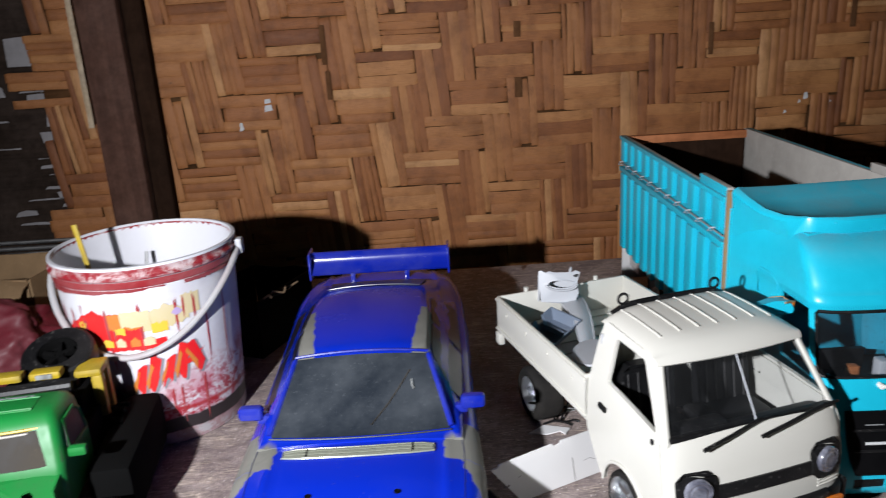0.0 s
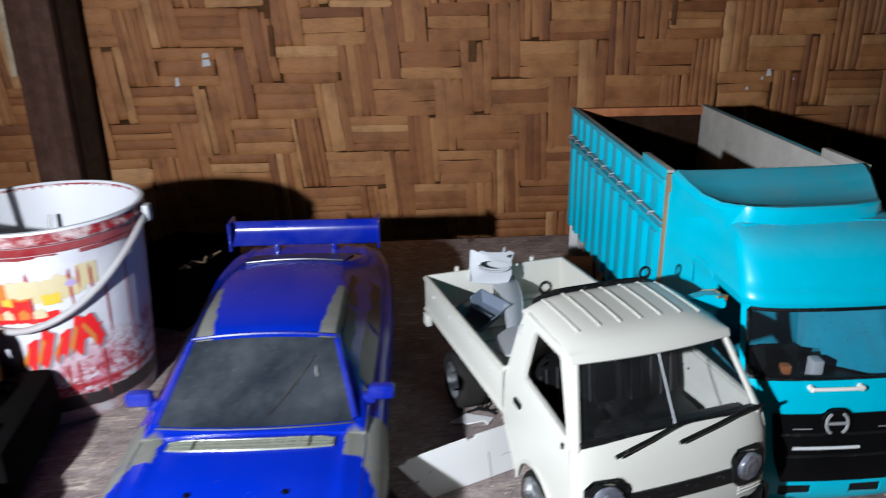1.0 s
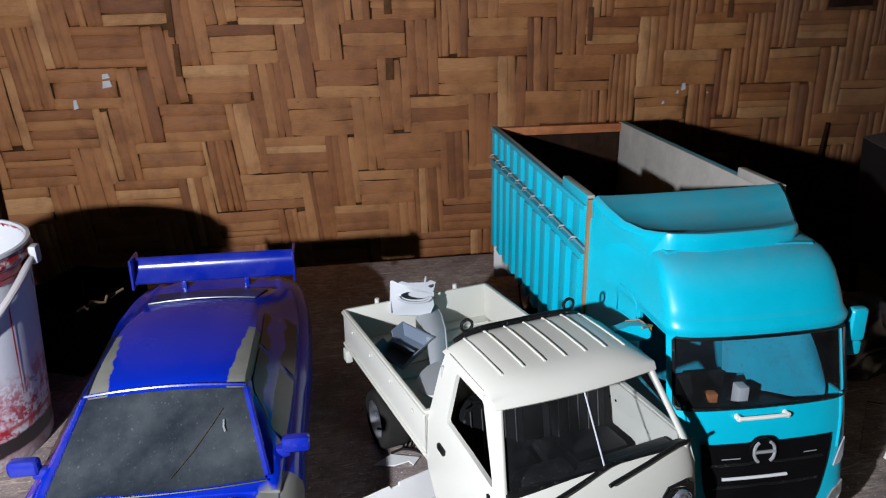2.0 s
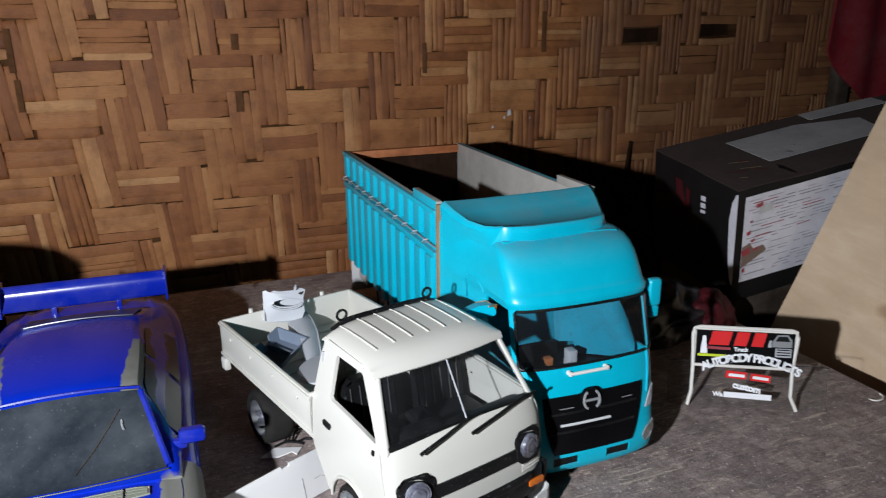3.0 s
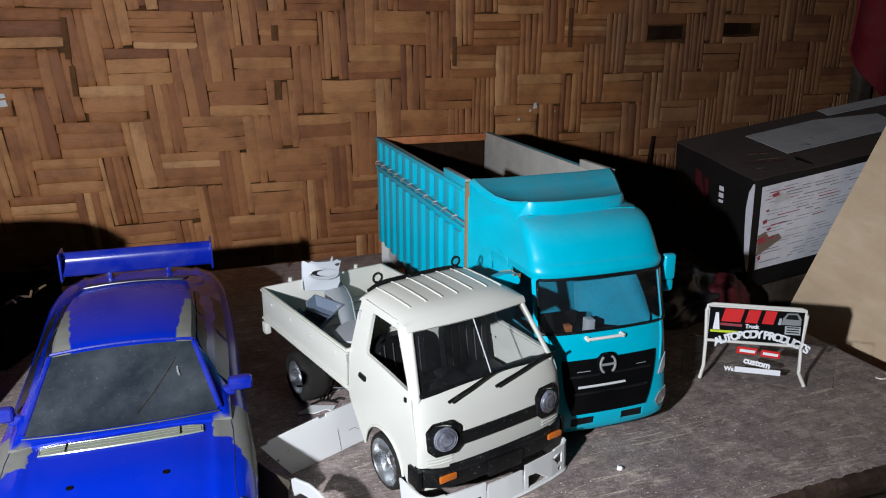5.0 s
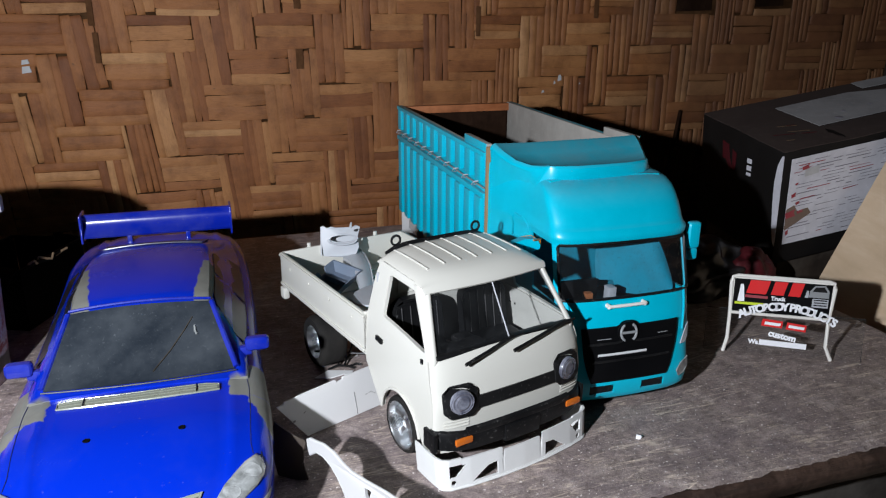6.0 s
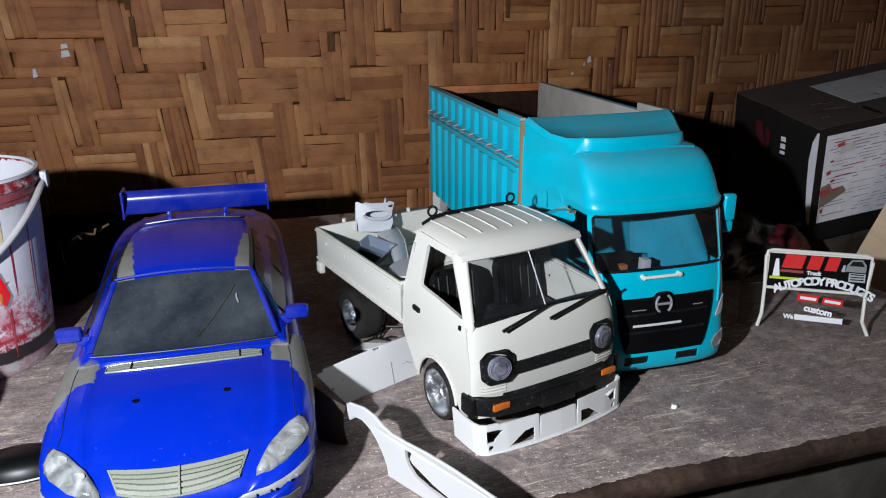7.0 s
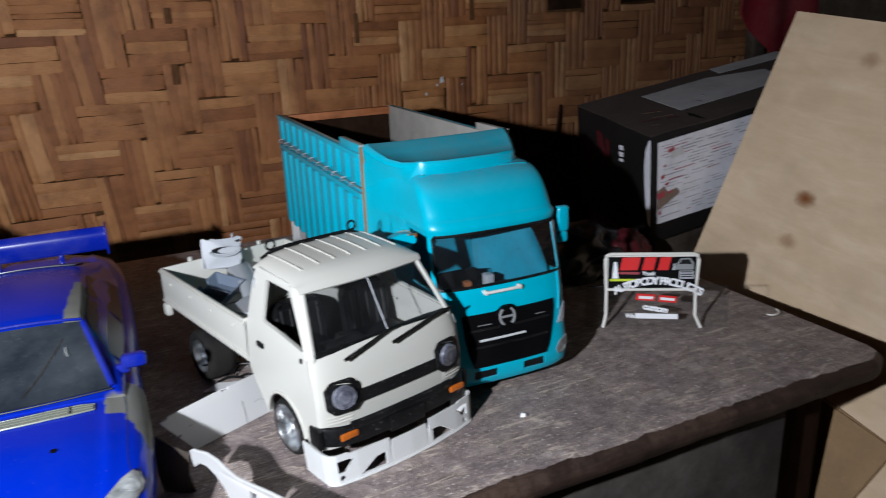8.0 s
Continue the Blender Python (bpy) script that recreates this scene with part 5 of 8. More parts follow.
# ---------- the cyan lorry ----------
def lorry():
    tk = thing("toy_lorry", pose(0.4255, 0.432, 0, 0, 0, -1.3), "cyan model cargo lorry with tall roof deflector and open-topped box", "toy truck")
    PROF = [(0.012, 0.064, -0.008), (0.016, 0.068, -0.011), (0.024, 0.0685, -0.0125), (0.034, 0.0685, -0.012), (0.05, 0.068, -0.008), (0.068, 0.0678, -0.004), (0.09, 0.0675, 0.0), (0.108, 0.0675, 0.0045), (0.1525, 0.0665, 0.0165), (0.1542, 0.067, 0.0158), (0.1555, 0.0675, 0.0155), (0.16, 0.0685, 0.0155), (0.164, 0.067, 0.0195), (0.175, 0.0668, 0.0258), (0.186, 0.0665, 0.0335), (0.193, 0.0655, 0.04), (0.198, 0.0635, 0.047), (0.2015, 0.0595, 0.0555), (0.203, 0.054, 0.065)]
    wz = [(a, b) for a, b, c in PROF]
    yz = [(a, c) for a, b, c in PROF]
    REAR = 0.142

    def shift(z):
        return 0.0035 * min(1, max(0, (z - 0.03) / 0.04))

    def skin(u, z, out=0.0):
        """u runs round the cab: -2..-1 the one side from the rear forward, -1..1 the front, 1..2 the other side back."""
        w, yf = interp(wz, z), interp(yz, z)
        rc = 0.018
        if abs(u) <= 1:
            f = u
            x = w * f
            r = abs(f)
            y = yf + 0.004 * r * r + rc * (1 - (1 - r ** 8) ** 0.38) * 0.8
            x += shift(z)
            nx, ny = 0.25 * f ** 3, -1.0
            return Vector((x + out * nx, y + out * ny, z))
        f = abs(u) - 1
        s = 1 if u > 0 else -1
        y0 = yf + 0.004 + rc * 0.8
        y = y0 + (REAR - y0) * f
        ww = w + (0.0815 - w) * max(0.0, (f - 0.35) / 0.65) ** 1.3 * (1 if z > 0.1 else 0.25)
        return Vector((s * (ww + out) + shift(z) * (1 - f), y, z))

    us = [-2, -1.8, -1.62, -1.52, -1.34, -1.1, -1.0, -0.995, -0.98, -0.955, -0.92, -0.87, -0.8, -0.7, -0.55, -0.4, -0.2, 0]
    us = us + [-u for u in us[::-1][1:]]
    zs = [0.012, 0.016, 0.019, 0.024, 0.0275, 0.034, 0.042, 0.05, 0.06, 0.068, 0.08, 0.09, 0.1, 0.105, 0.108, 0.1115, 0.12, 0.13, 0.14, 0.1485, 0.1515, 0.1535, 0.1555, 0.16, 0.164, 0.17, 0.175, 0.181, 0.186, 0.19, 0.193, 0.196, 0.198, 0.2, 0.2015, 0.203]

    def keep(u, z):
        if abs(u) < 0.945 and 0.105 < z < 0.1515:
            return False
        if 0.99 < abs(u) < 1.34 and 0.1 < z < 0.152:
            return False
        if z < 0.0275 and z > 0.019 and 0.2 < abs(u) < 0.55:
            return False
        return True

    part("cab", grid(us, zs, skin, keep, -0.0022), M_CYAN, tk, "cyan cab shell with a smooth high roof", smooth=55)
    part("cab_roof", grid(lin(-0.062, 0.062, 9), lin(0.058, REAR, 6), lambda x, y: (x * (0.9 + 0.35 * (y - 0.058) / 0.084) + 0.002, y, 0.203 - 0.0015 * (x / 0.062) ** 4), None, 0.002), M_CYAN, tk)
    part("cab_back", box(-0.078, 0.078, REAR - 0.003, REAR, 0.03, 0.2), M_CYAN, tk)
    part("inner_wall", box(-0.059, 0.061, 0.076, 0.079, 0.06, 0.155), M_HAZECYAN, tk)
    part("cab_floor", box(-0.058, 0.06, 0.012, 0.14, 0.082, 0.086), M_BLACK, tk)
    part("cab_ceiling", box(-0.058, 0.06, 0.026, 0.14, 0.156, 0.158), M_BLACK, tk)
    # folded sheet of the inside, steering column and bits on the dashboard
    top = [(0.0, 0.147), (0.046, 0.147), (0.054, 0.13), (0.062, 0.108)]
    bm = grid(lin(0.0, 0.062, 13), lin(0, 1, 9), lambda x, k: (x, 0.06 - 0.5 * x + 0.004 * math.sin(k * 3 + x * 60), (0.1005 if x < 0.02 else 0.088) + (interp(top, x) - (0.1005 if x < 0.02 else 0.088)) * k), None, 0.0015)
    part("inner_sheet", bm, M_HAZECYAN, tk, "dusty cyan sheet folded inside the cab")
    part("dash_box", box(-0.04, 0.0, 0.055, 0.06, 0.086, 0.103, 0.001), M_CABDARK, tk)
    part("dash_bracket", box(-0.002, 0.006, 0.03, 0.04, 0.086, 0.103, 0.001), M_LGREY, tk)
    part("dash_block", box(-0.026, -0.018, 0.03, 0.037, 0.086, 0.1, 0.001), M_REDWOOD, tk)
    gl = part("windscreen", grid(lin(-0.945, 0.945, 21), lin(0.105, 0.1517, 7), lambda u, z: skin(u, z, -0.0008)), M_TRUCKGLASS, tk, "clear curved windscreen")
    gl.visible_shadow = False
    loop = [skin(u, 0.1048, 0.0006) for u in lin(-0.93, 0.93, 21)] + [skin(0.952, z, 0.0006) for z in lin(0.107, 0.15, 5)] + [skin(u, 0.1519, 0.0006) for u in lin(0.93, -0.93, 21)] + [skin(-0.952, z, 0.0006) for z in lin(0.15, 0.107, 5)]
    part("windscreen_seal", tube(loop, 0.0014, 6, True), M_BLACK, tk)
    # black front: trapezoid panel with bars
    def panel(u, k, out=0.0009):
        hump = 0.0042 * max(0.0, 1 - ((u + 0.06) / 0.2) ** 4) * (1 - k) ** 2
        z = 0.0803 - 0.0485 * k + hump
        return skin(u * (0.715 - 0.06 * k - 0.1 * k ** 3), z, out + 0.0002)
    gp = part("grille_panel", grid(lin(-1, 1, 41), lin(0, 1, 9), lambda u, k: panel(u, k), None, -0.001), M_GLOSSBLACK, tk, "black grille panel")
    for k in (0.3, 0.62):
        part("grille_slat", tube([panel(u, k, 0.0018) for u in lin(-0.9, 0.9, 13)], 0.0012, 6), M_BLACK, gp)
    part("grille_trim", tube([skin(u, 0.0562, 0.0026) for u in lin(-0.48, 0.22, 9)], 0.0012, 8), M_BRIGHT, gp, "thin chrome bar")
    c = skin(-0.062, 0.0747, 0.002)
    em = part("emblem", plate([(0.0102 * math.cos(a), 0.0096 * math.sin(a)) for a in lin(0, 2 * math.pi * 31 / 32, 32)], [], 0.0016, lambda a, b, t: (c.x + a, c.y - t + b * 0.15, c.z + b)), M_GLOSSBLACK, gp, "round black badge with a grey emblem")
    for s in (-1, 1):
        part("emblem_arc", tube([(c.x + s * (0.0026 + 0.005 * math.cos(a)), c.y - 0.0024 + 0.0072 * math.sin(a) * 0.15, c.z + 0.0072 * math.sin(a)) for a in lin(radians(-72), radians(72), 11)], 0.0012, 6), M_SILVER, em)
    part("emblem_bar", tube([(c.x - 0.0068, c.y - 0.0024, c.z), (c.x + 0.0068, c.y - 0.0024, c.z)], 0.0012, 6), M_SILVER, em)
    # thin silver rods modelled as glints on the black panel
    for u0, u1 in ((-0.5, -0.3), (0.4, 0.55)):
        part("grille_glint", tube([skin(u, 0.0698, 0.0018) for u in lin(u0, u1, 4)], 0.0006, 5), M_SILVER, gp)
    hd = part("front_handle", tube([skin(u, 0.0987, 0.0035) for u in lin(-0.335, 0.2, 8)], 0.0015, 8), M_SIGNWHITE, tk, "white grab handle under the windscreen")
    for u in (-0.33, 0.195):
        part("handle_foot", tube([skin(u, 0.0987, -0.001), skin(u, 0.0987, 0.004)], 0.0022, 8), M_SIGNWHITE, hd)
    # bumper
    for s in (-1, 1):
        part("bumper_slot", box(s * 0.0255 - 0.014, s * 0.0255 + 0.014, -0.0095, -0.0045, 0.018, 0.0285), M_BLACK, tk)
        lp = [(0.74, 0.031), (0.8, 0.0375), (0.88, 0.0395), (0.965, 0.0405), (0.965, 0.031), (0.88, 0.0275), (0.78, 0.0255)]
        part("headlamp", plate([(a * s, b) for a, b in lp], [], 0.0014, lambda a, b, t: skin(a, b, 0.0004 + t)), M_LENS, tk, "clear faceted headlamp")
        lp = [(0.79, 0.055), (0.86, 0.066), (0.9, 0.07), (0.955, 0.072), (0.93, 0.059), (0.87, 0.0555)]
        part("corner_lamp", plate([(a * s, b) for a, b in lp], [], 0.001, lambda a, b, t: skin(a, b, 0.0004 + t)), M_LGREY, tk)
        part("step", box(s * 0.058 - 0.006, s * 0.058 + 0.006, 0.0005, 0.006, 0.026, 0.029, 0.001), M_CYAN, tk)
        # crease down the corner and the lip over the windscreen
        part("corner_crease", tube([skin(s * (0.865 - 0.06 * max(0, (0.09 - z) / 0.03)), z, 0.0004) for z in (0.107, 0.095, 0.085, 0.075, 0.068)], 0.0012, 6), M_CYAN, tk)
        # door mirror
        arm = part("mirror", box(0.0765, 0.0895, 0.028, 0.036, 0.134, 0.16, 0.0035, None, 3) if s > 0 else plate([(-0.068, 0.0), (-0.0705, 0.0055), (-0.083, 0.0062), (-0.0945, 0.0035), (-0.0955, -0.001), (-0.088, -0.0035), (-0.076, -0.0045), (-0.069, -0.003)], [], 0.008, lambda a, b, t: (a, 0.042 + t + b * 0.3, 0.147 + b)), M_CYAN, tk)
        if s > 0:
            part("lower_mirror", box(0.0775, 0.0888, 0.0285, 0.036, 0.1225, 0.1345, 0.0035, None, 3), M_CYAN, arm)
        part("mirror_arm", tube([(s * 0.066, 0.046, 0.151), (s * 0.076, 0.04, 0.153)], 0.0009, 6), M_CARD, arm)
    # recessed panel on the cab's side, behind the door
    for s in (-1, 1):
        loop = [skin(s * u, z, 0.0002) for u, z in ((1.62, 0.14), (1.62, 0.158), (1.59, 0.162), (1.48, 0.1615), (1.41, 0.159), (1.385, 0.155), (1.385, 0.14))]
        part("panel_crease", tube(loop, 0.0009, 6, True), M_CYAN, tk)
    part("loose_plug", box(-0.0705, -0.0665, 0.044, 0.049, 0.1455, 0.1515, 0.001), M_ORANGE, tk, "small orange-yellow plug on a wire")
    part("wire", tube([(-0.069, 0.046, 0.151), (-0.074, 0.05, 0.1545), (-0.082, 0.054, 0.1525), (-0.086, 0.055, 0.148)], 0.0005, 6), M_CARD, tk)
    # roof deflector
    rings = []
    for y, w, z, zb in ((0.059, 0.0515, 0.2015, 0.199), (0.0593, 0.0525, 0.2118, 0.199), (0.061, 0.053, 0.2136, 0.199), (0.0645, 0.0538, 0.2138, 0.199), (0.075, 0.057, 0.2118, 0.199), (0.09, 0.064, 0.21, 0.198), (0.108, 0.0725, 0.2115, 0.196), (0.126, 0.079, 0.217, 0.194), (0.1385, 0.0818, 0.2215, 0.193), (0.1435, 0.082, 0.2225, 0.193)):
        cw = 0.0605 + 0.021 * max(0.0, min(1.0, ((y - 0.071) / 0.071 - 0.35) / 0.65)) ** 1.3
        up = 0.0 if y < 0.068 else 0.0035 * min(1, (y - 0.068) / 0.02) * (1 if y < 0.13 else 0.3)
        rings.append([(x - 0.0015 * max(0.0, 1 - (y - 0.059) / 0.06), yy - 0.004 + 0.05 * x + 0.013 * max(0.0, 1 - (y - 0.059) / 0.03) * (abs(x) / (w * 1.06)) ** 4, q) for x, yy, q in ring_half(y, [(0, z - up), (w * 0.5, z - up), (w * 0.86, z - up * 0.4), (w * 0.955, z + up * 0.2), (w * 0.99, z - 0.0012), (w * 1.012, z - 0.004), ((w + cw) / 2, (z + zb) / 2 - 0.003), (cw + 0.0006, zb - 0.006), (cw - 0.002, zb - 0.013), (0, zb - 0.013)])])
    part("roof_deflector", loft(rings), M_CYAN, tk, "scooped cyan wind deflector, dusty on top", smooth=28)
    # cargo box
    BX, Y0, Y1, ZB, ZT = 0.0835, 0.1455, 0.505, 0.058, 0.2118
    OX = 0.0025
    part("box_floor", box(OX - BX, OX + BX, Y0, Y1, ZB, ZB + 0.006), M_RAWBOARD, tk)
    n = 11
    for s in (-1, 1):
        xo = OX + s * BX
        bs = part("box_side", box(xo - 0.004 * (s > 0), xo + 0.004 * (s < 0), Y0, Y1, ZB, ZT, 0.0006), [M_CYAN, M_RAWBOARD], tk, "ribbed cyan box side, raw board within")
        for p in bs.data.polygons:
            if p.normal.x * s < -0.5 or p.normal.z > 0.5:
                p.material_index = 1
        pitch = (Y1 - Y0) / n
        for k in range(n):
            ya = Y0 + pitch * (k + 0.2)
            yb = Y0 + pitch * (k + 0.72)
            xr = sorted((xo, xo + s * 0.0055))
            part("upper_rib", box(*xr, ya, yb, 0.1805, ZT - 0.004, 0.0009), M_CYAN, bs)
            part("lower_rib", box(*xr, ya, yb, ZB + 0.003, 0.164, 0.0009), M_CYAN, bs)
            part("rope_hook", tube([(xo + s * 0.001, yb - 0.004, 0.179), (xo + s * 0.0065, yb, 0.1775), (xo + s * 0.0065, yb + 0.0055, 0.1735), (xo + s * 0.001, yb + 0.0085, 0.172)], 0.0007, 5), M_LGREY, bs)
        xr = sorted((xo, xo + s * 0.0048))
        part("mid_rail", box(*xr, Y0, Y1, 0.1645, 0.1705, 0.0008), M_CYAN, bs)
        part("rope_rail", tube([(xo + s * 0.003, Y0 + 0.002, 0.1755), (xo + s * 0.003, Y1 - 0.002, 0.1755)], 0.0009, 6), M_SILVER, bs)
        part("top_rail", box(*xr, Y0, Y1, ZT - 0.005, ZT, 0.0008), M_CYAN, bs)
        fr = part("raised_end", box(*sorted((xo + s * 0.0025, xo - s * 0.004)), Y0, Y0 + 0.066, ZT, ZT + 0.0085, 0.0006), [M_CYAN, M_RAWBOARD], bs)
        for p in fr.data.polygons:
            if p.normal.x * s < 0.2:
                p.material_index = 1
    part("box_front", box(OX - BX + 0.0045, OX + BX - 0.0045, Y0, Y0 + 0.004, ZB, ZT + 0.002), M_RAWBOARD, tk)
    part("corner_post", box(OX - BX - 0.0025, OX - BX + 0.0042, Y0 - 0.0042, Y0 - 0.0002, ZB, ZT + 0.006), M_CARD, tk, "bare wood corner post with old paint")
    # the shade within the box is put into the tail board's black colour
    part("box_back", box(OX - BX + 0.0045, OX + BX - 0.0045, Y1 - 0.006, Y1, ZB, ZT - 0.012), M_BLACKWOOD, tk, "tail board coloured dark for the shade inside the box")
    part("rear_top_rail", box(OX - BX + 0.001, OX + BX - 0.001, Y1 - 0.009, Y1 + 0.001, ZT - 0.0115, ZT - 0.001, 0.0008), M_REDWOOD, tk, "reddish wooden rail across the tail")
    ch = part("chassis", box(-0.035, 0.035, 0.03, 0.5, 0.035, 0.055), M_BLACK, tk)
    for s in (-1, 1):
        part("mudguard", box(OX + s * 0.064 - 0.02, OX + s * 0.064 + 0.02, Y1 - 0.006, Y1 - 0.003, 0.01, 0.0555, 0.001), M_SHEET, ch, "white mudguard")
        part("side_skirt", box(OX + s * 0.0725 - 0.001, OX + s * 0.0725 + 0.001, Y1 - 0.05, Y1 - 0.004, 0.03, 0.0555, 0.0008), M_SHEET, ch)
        for y in (0.05, 0.4):
            wheel(tk, pose(s * 0.054, y, 0.031, 0, 0, 0 if s < 0 else 180), 0.031, 0.024, M_STEEL, 6)
    return tk


lorry()


# ---------- loose body parts by the pickup ----------
def loose_skirt():
    th = thing("bumper_skirt", pose(0.296, 0.3825, 0.0005, 0, 0, 14.5), "loose white front skirt with cut-out vents under the pickup's bumper", "body part")
    path = [(-0.0745, 0.028), (-0.0745, 0.012), (-0.074, 0.001), (-0.072, -0.0055), (-0.067, -0.009), (-0.05, -0.0122), (-0.025, -0.0145), (0, -0.0152), (0.025, -0.0145), (0.05, -0.0122), (0.067, -0.009), (0.072, -0.0055), (0.074, 0.001), (0.0745, 0.012), (0.0745, 0.024)]
    dist = [0.0]
    for (a, b), (c, d) in zip(path, path[1:]):
        dist.append(dist[-1] + math.hypot(c - a, d - b))
    half = dist[-1] / 2

    def place(u, v):
        x = interp([(d, p[0]) for d, p in zip(dist, path)], u + half)
        y = interp([(d, p[1]) for d, p in zip(dist, path)], u + half)
        top = 0.0215 if abs(u) < 0.018 else (0.0165 if abs(u) < 0.0195 else 0.0245)
        if abs(u) > 0.055:
            top = 0.0255
        return (x + 0.004 * v * u / half * 0.3, y - 0.002 * (1 - v), top * v)

    def keep(u, v):
        a, z = abs(u), v * 0.025
        if 0.0515 < a < 0.0655 and 0.010 < z < 0.0195 and not (a < 0.0515 + (0.0195 - z) * 0.9):
            return False
        if 0.0235 < a < 0.047 - (z - 0.0035) * 1.4 and 0.0035 < z < 0.0145 - 0.05 * (a - 0.0235):
            return False
        if (a - 0.0625) ** 2 + (z - 0.0055) ** 2 < 0.0021 ** 2:
            return False
        return True

    us = [k * 0.0006 - half for k in range(int(2 * half / 0.0006) + 1)] + [half]
    vs = lin(0, 1, 44)
    part("skirt", grid(us, vs, place, keep, 0.0016), M_SKIRT, th, smooth=40)
    part("lower_lip", tube([place(u, 0.03) for u in lin(-half + 0.03, half - 0.03, 60)], 0.0012, 6), M_SKIRT, th)
    return th


loose_skirt()


def loose_fender():
    """A thin white side panel with half a wheel arch, standing on edge."""
    th = thing("side_fender", pose(0.155, 0.3535, 0.0, 0, 0, -62.8), "loose white side fender with half a wheel arch standing on edge", "body part")
    outer = [(0, 0), (-0.0015, 0.008), (-0.0068, 0.0175), (-0.013, 0.025), (-0.0205, 0.031), (-0.03, 0.0345), (-0.039, 0.0335), (-0.0468, 0.0275), (-0.0488, 0.033), (-0.0495, 0.04), (-0.046, 0.0412), (-0.038, 0.0425), (-0.028, 0.0445), (-0.016, 0.0432), (-0.006, 0.039), (0.004, 0.0368), (0.02, 0.0372), (0.04, 0.0386), (0.067, 0.0383), (0.1, 0.035), (0.135, 0.032), (0.138, 0.0), (0.06, 0.0)]
    hole = [(0.0188, 0.0322), (0.0258, 0.0322), (0.0238, 0.0265), (0.0275, 0.0235), (0.0365, 0.0208), (0.0475, 0.017), (0.062, 0.0145), (0.08, 0.0135), (0.08, 0.009), (0.055, 0.0112), (0.0415, 0.0122), (0.0295, 0.0146), (0.022, 0.0205), (0.0195, 0.026)]
    bm = plate(outer, [hole], 0.0022, lambda a, b, c: (a, c + 0.2 * a * a, b))
    part("panel", bm, M_SHEET, th)
    part("rolled_edge", tube([(a, 0.0011 + 0.2 * a * a, b) for a, b in outer[:8]], 0.0013, 6), M_SHEET, th)
    part("top_edge", tube([(a, 0.0011 + 0.2 * a * a, b) for a, b in outer[10:21]], 0.0012, 6), M_SHEET, th)


loose_fender()



def sheet_at(a, b, c):
    """The side board stands on its long edge: a along it, b up, c out of its front face."""
    return (0.144 + 0.9137 * a + 0.4064 * (c - 0.05 * b), 0.4645 + 0.4064 * a - 0.9137 * (c - 0.05 * b), 0.0004 + b)


bm = plate([(-0.002, 0), (0.079, 0), (0.0665, 0.0415), (0.0372, 0.0415), (0.0368, 0.0392), (0.0306, 0.0388), (0.0292, 0.0412), (-0.0212, 0.0392), (-0.0222, 0.0372), (-0.0284, 0.0366), (-0.0166, 0.02)], [], 0.0016, lambda a, b, c: sheet_at(a, b, -c))
sheet = tagged(obj_from("styrene_board", bm, M_BOARD), "white styrene side board standing on edge against the pickup", "plastic sheet")
part("pencil_line", tube([sheet_at(a, b, 0.0001) for a, b in ((0.048, 0.023), (0.0492, 0.013), (0.0504, 0.001))], 0.00028, 4), M_PENCIL, sheet)
part("pencil_line", tube([sheet_at(a, b, 0.0001) for a, b in ((0.06, 0.0165), (0.066, 0.0172), (0.071, 0.014))], 0.0002, 4), M_PENCIL, sheet)
part("pencil_line", tube([sheet_at(a, b, 0.0001) for a, b in ((-0.0045, 0.0225), (-0.0022, 0.0238))], 0.0003, 4), M_PENCIL, sheet)
for a in (-0.0185, -0.0152):
    part("pencil_mark", plate([(a, 0.0172), (a + 0.0026, 0.018), (a + 0.0024, 0.0196), (a + 0.0003, 0.0192)], [], 0.0003, lambda a, b, c: sheet_at(a, b, 0.0003 - c)), M_PENCIL, sheet)
# dark curved liner standing at the fender's end, close to the car
ln = thing("arch_liner", pose(0.1326, 0.4028, 0), "dark brown curved wheel-arch liner standing beside the fender", "plastic part")
part("shell", grid(lin(0, 1, 12), lin(0, 1, 6), lambda u, v: (-0.021 * u - 0.003 * math.sin(v * 3), 0.01 * u * u + 0.003 * u, 0.0004 + (0.035 + 0.013 * u) * v), None, 0.0012), M_LINER, ln)
part("rim", tube([(0.0003 - 0.003 * math.sin(v * 3), 0, 0.0009 + 0.0335 * v) for v in lin(0, 1, 8)], 0.0009, 6), M_LINER, ln)
tagged(obj_from("plastic_offcut", plate([(0.163, 0.562), (0.1795, 0.5745), (0.203, 0.566), (0.1965, 0.556), (0.193, 0.5625), (0.18, 0.5585)], [], 0.0012, lambda a, b, c: (a, b, 0.0006 + c)), M_BOARD), "small white styrene offcut beside the sheet", "plastic scrap")
wr = thing("black_wire", pose(0, 0, 0.0012), "short bent black wires on the table under the pickup", "wire")
for q in ([(0.1795, 0.577, 0), (0.19, 0.579, 0.002), (0.2, 0.578, 0), (0.206, 0.572, 0)], [(0.19, 0.579, 0.001), (0.193, 0.586, 0.005), (0.1965, 0.592, 0.008)], [(0.197, 0.579, 0.001), (0.2, 0.586, 0.004), (0.205, 0.591, 0.006)], [(0.2, 0.577, 0), (0.209, 0.579, 0.001), (0.214, 0.577, 0)]):
    part("strand", tube(q, 0.0011, 6), M_BLACK, wr)
br = thing("plastic_bracket", pose(0.19, 0.603, 0.0, 0, 0, 20), "white plastic bracket on the table under the pickup's bed", "bracket")
part("base", box(-0.02, 0.022, -0.012, 0.012, 0, 0.002, 0.0006), M_SHEET, br)
part("upright", box(-0.02, 0.022, 0.01, 0.012, 0.002, 0.009, 0.0006), M_SHEET, br)
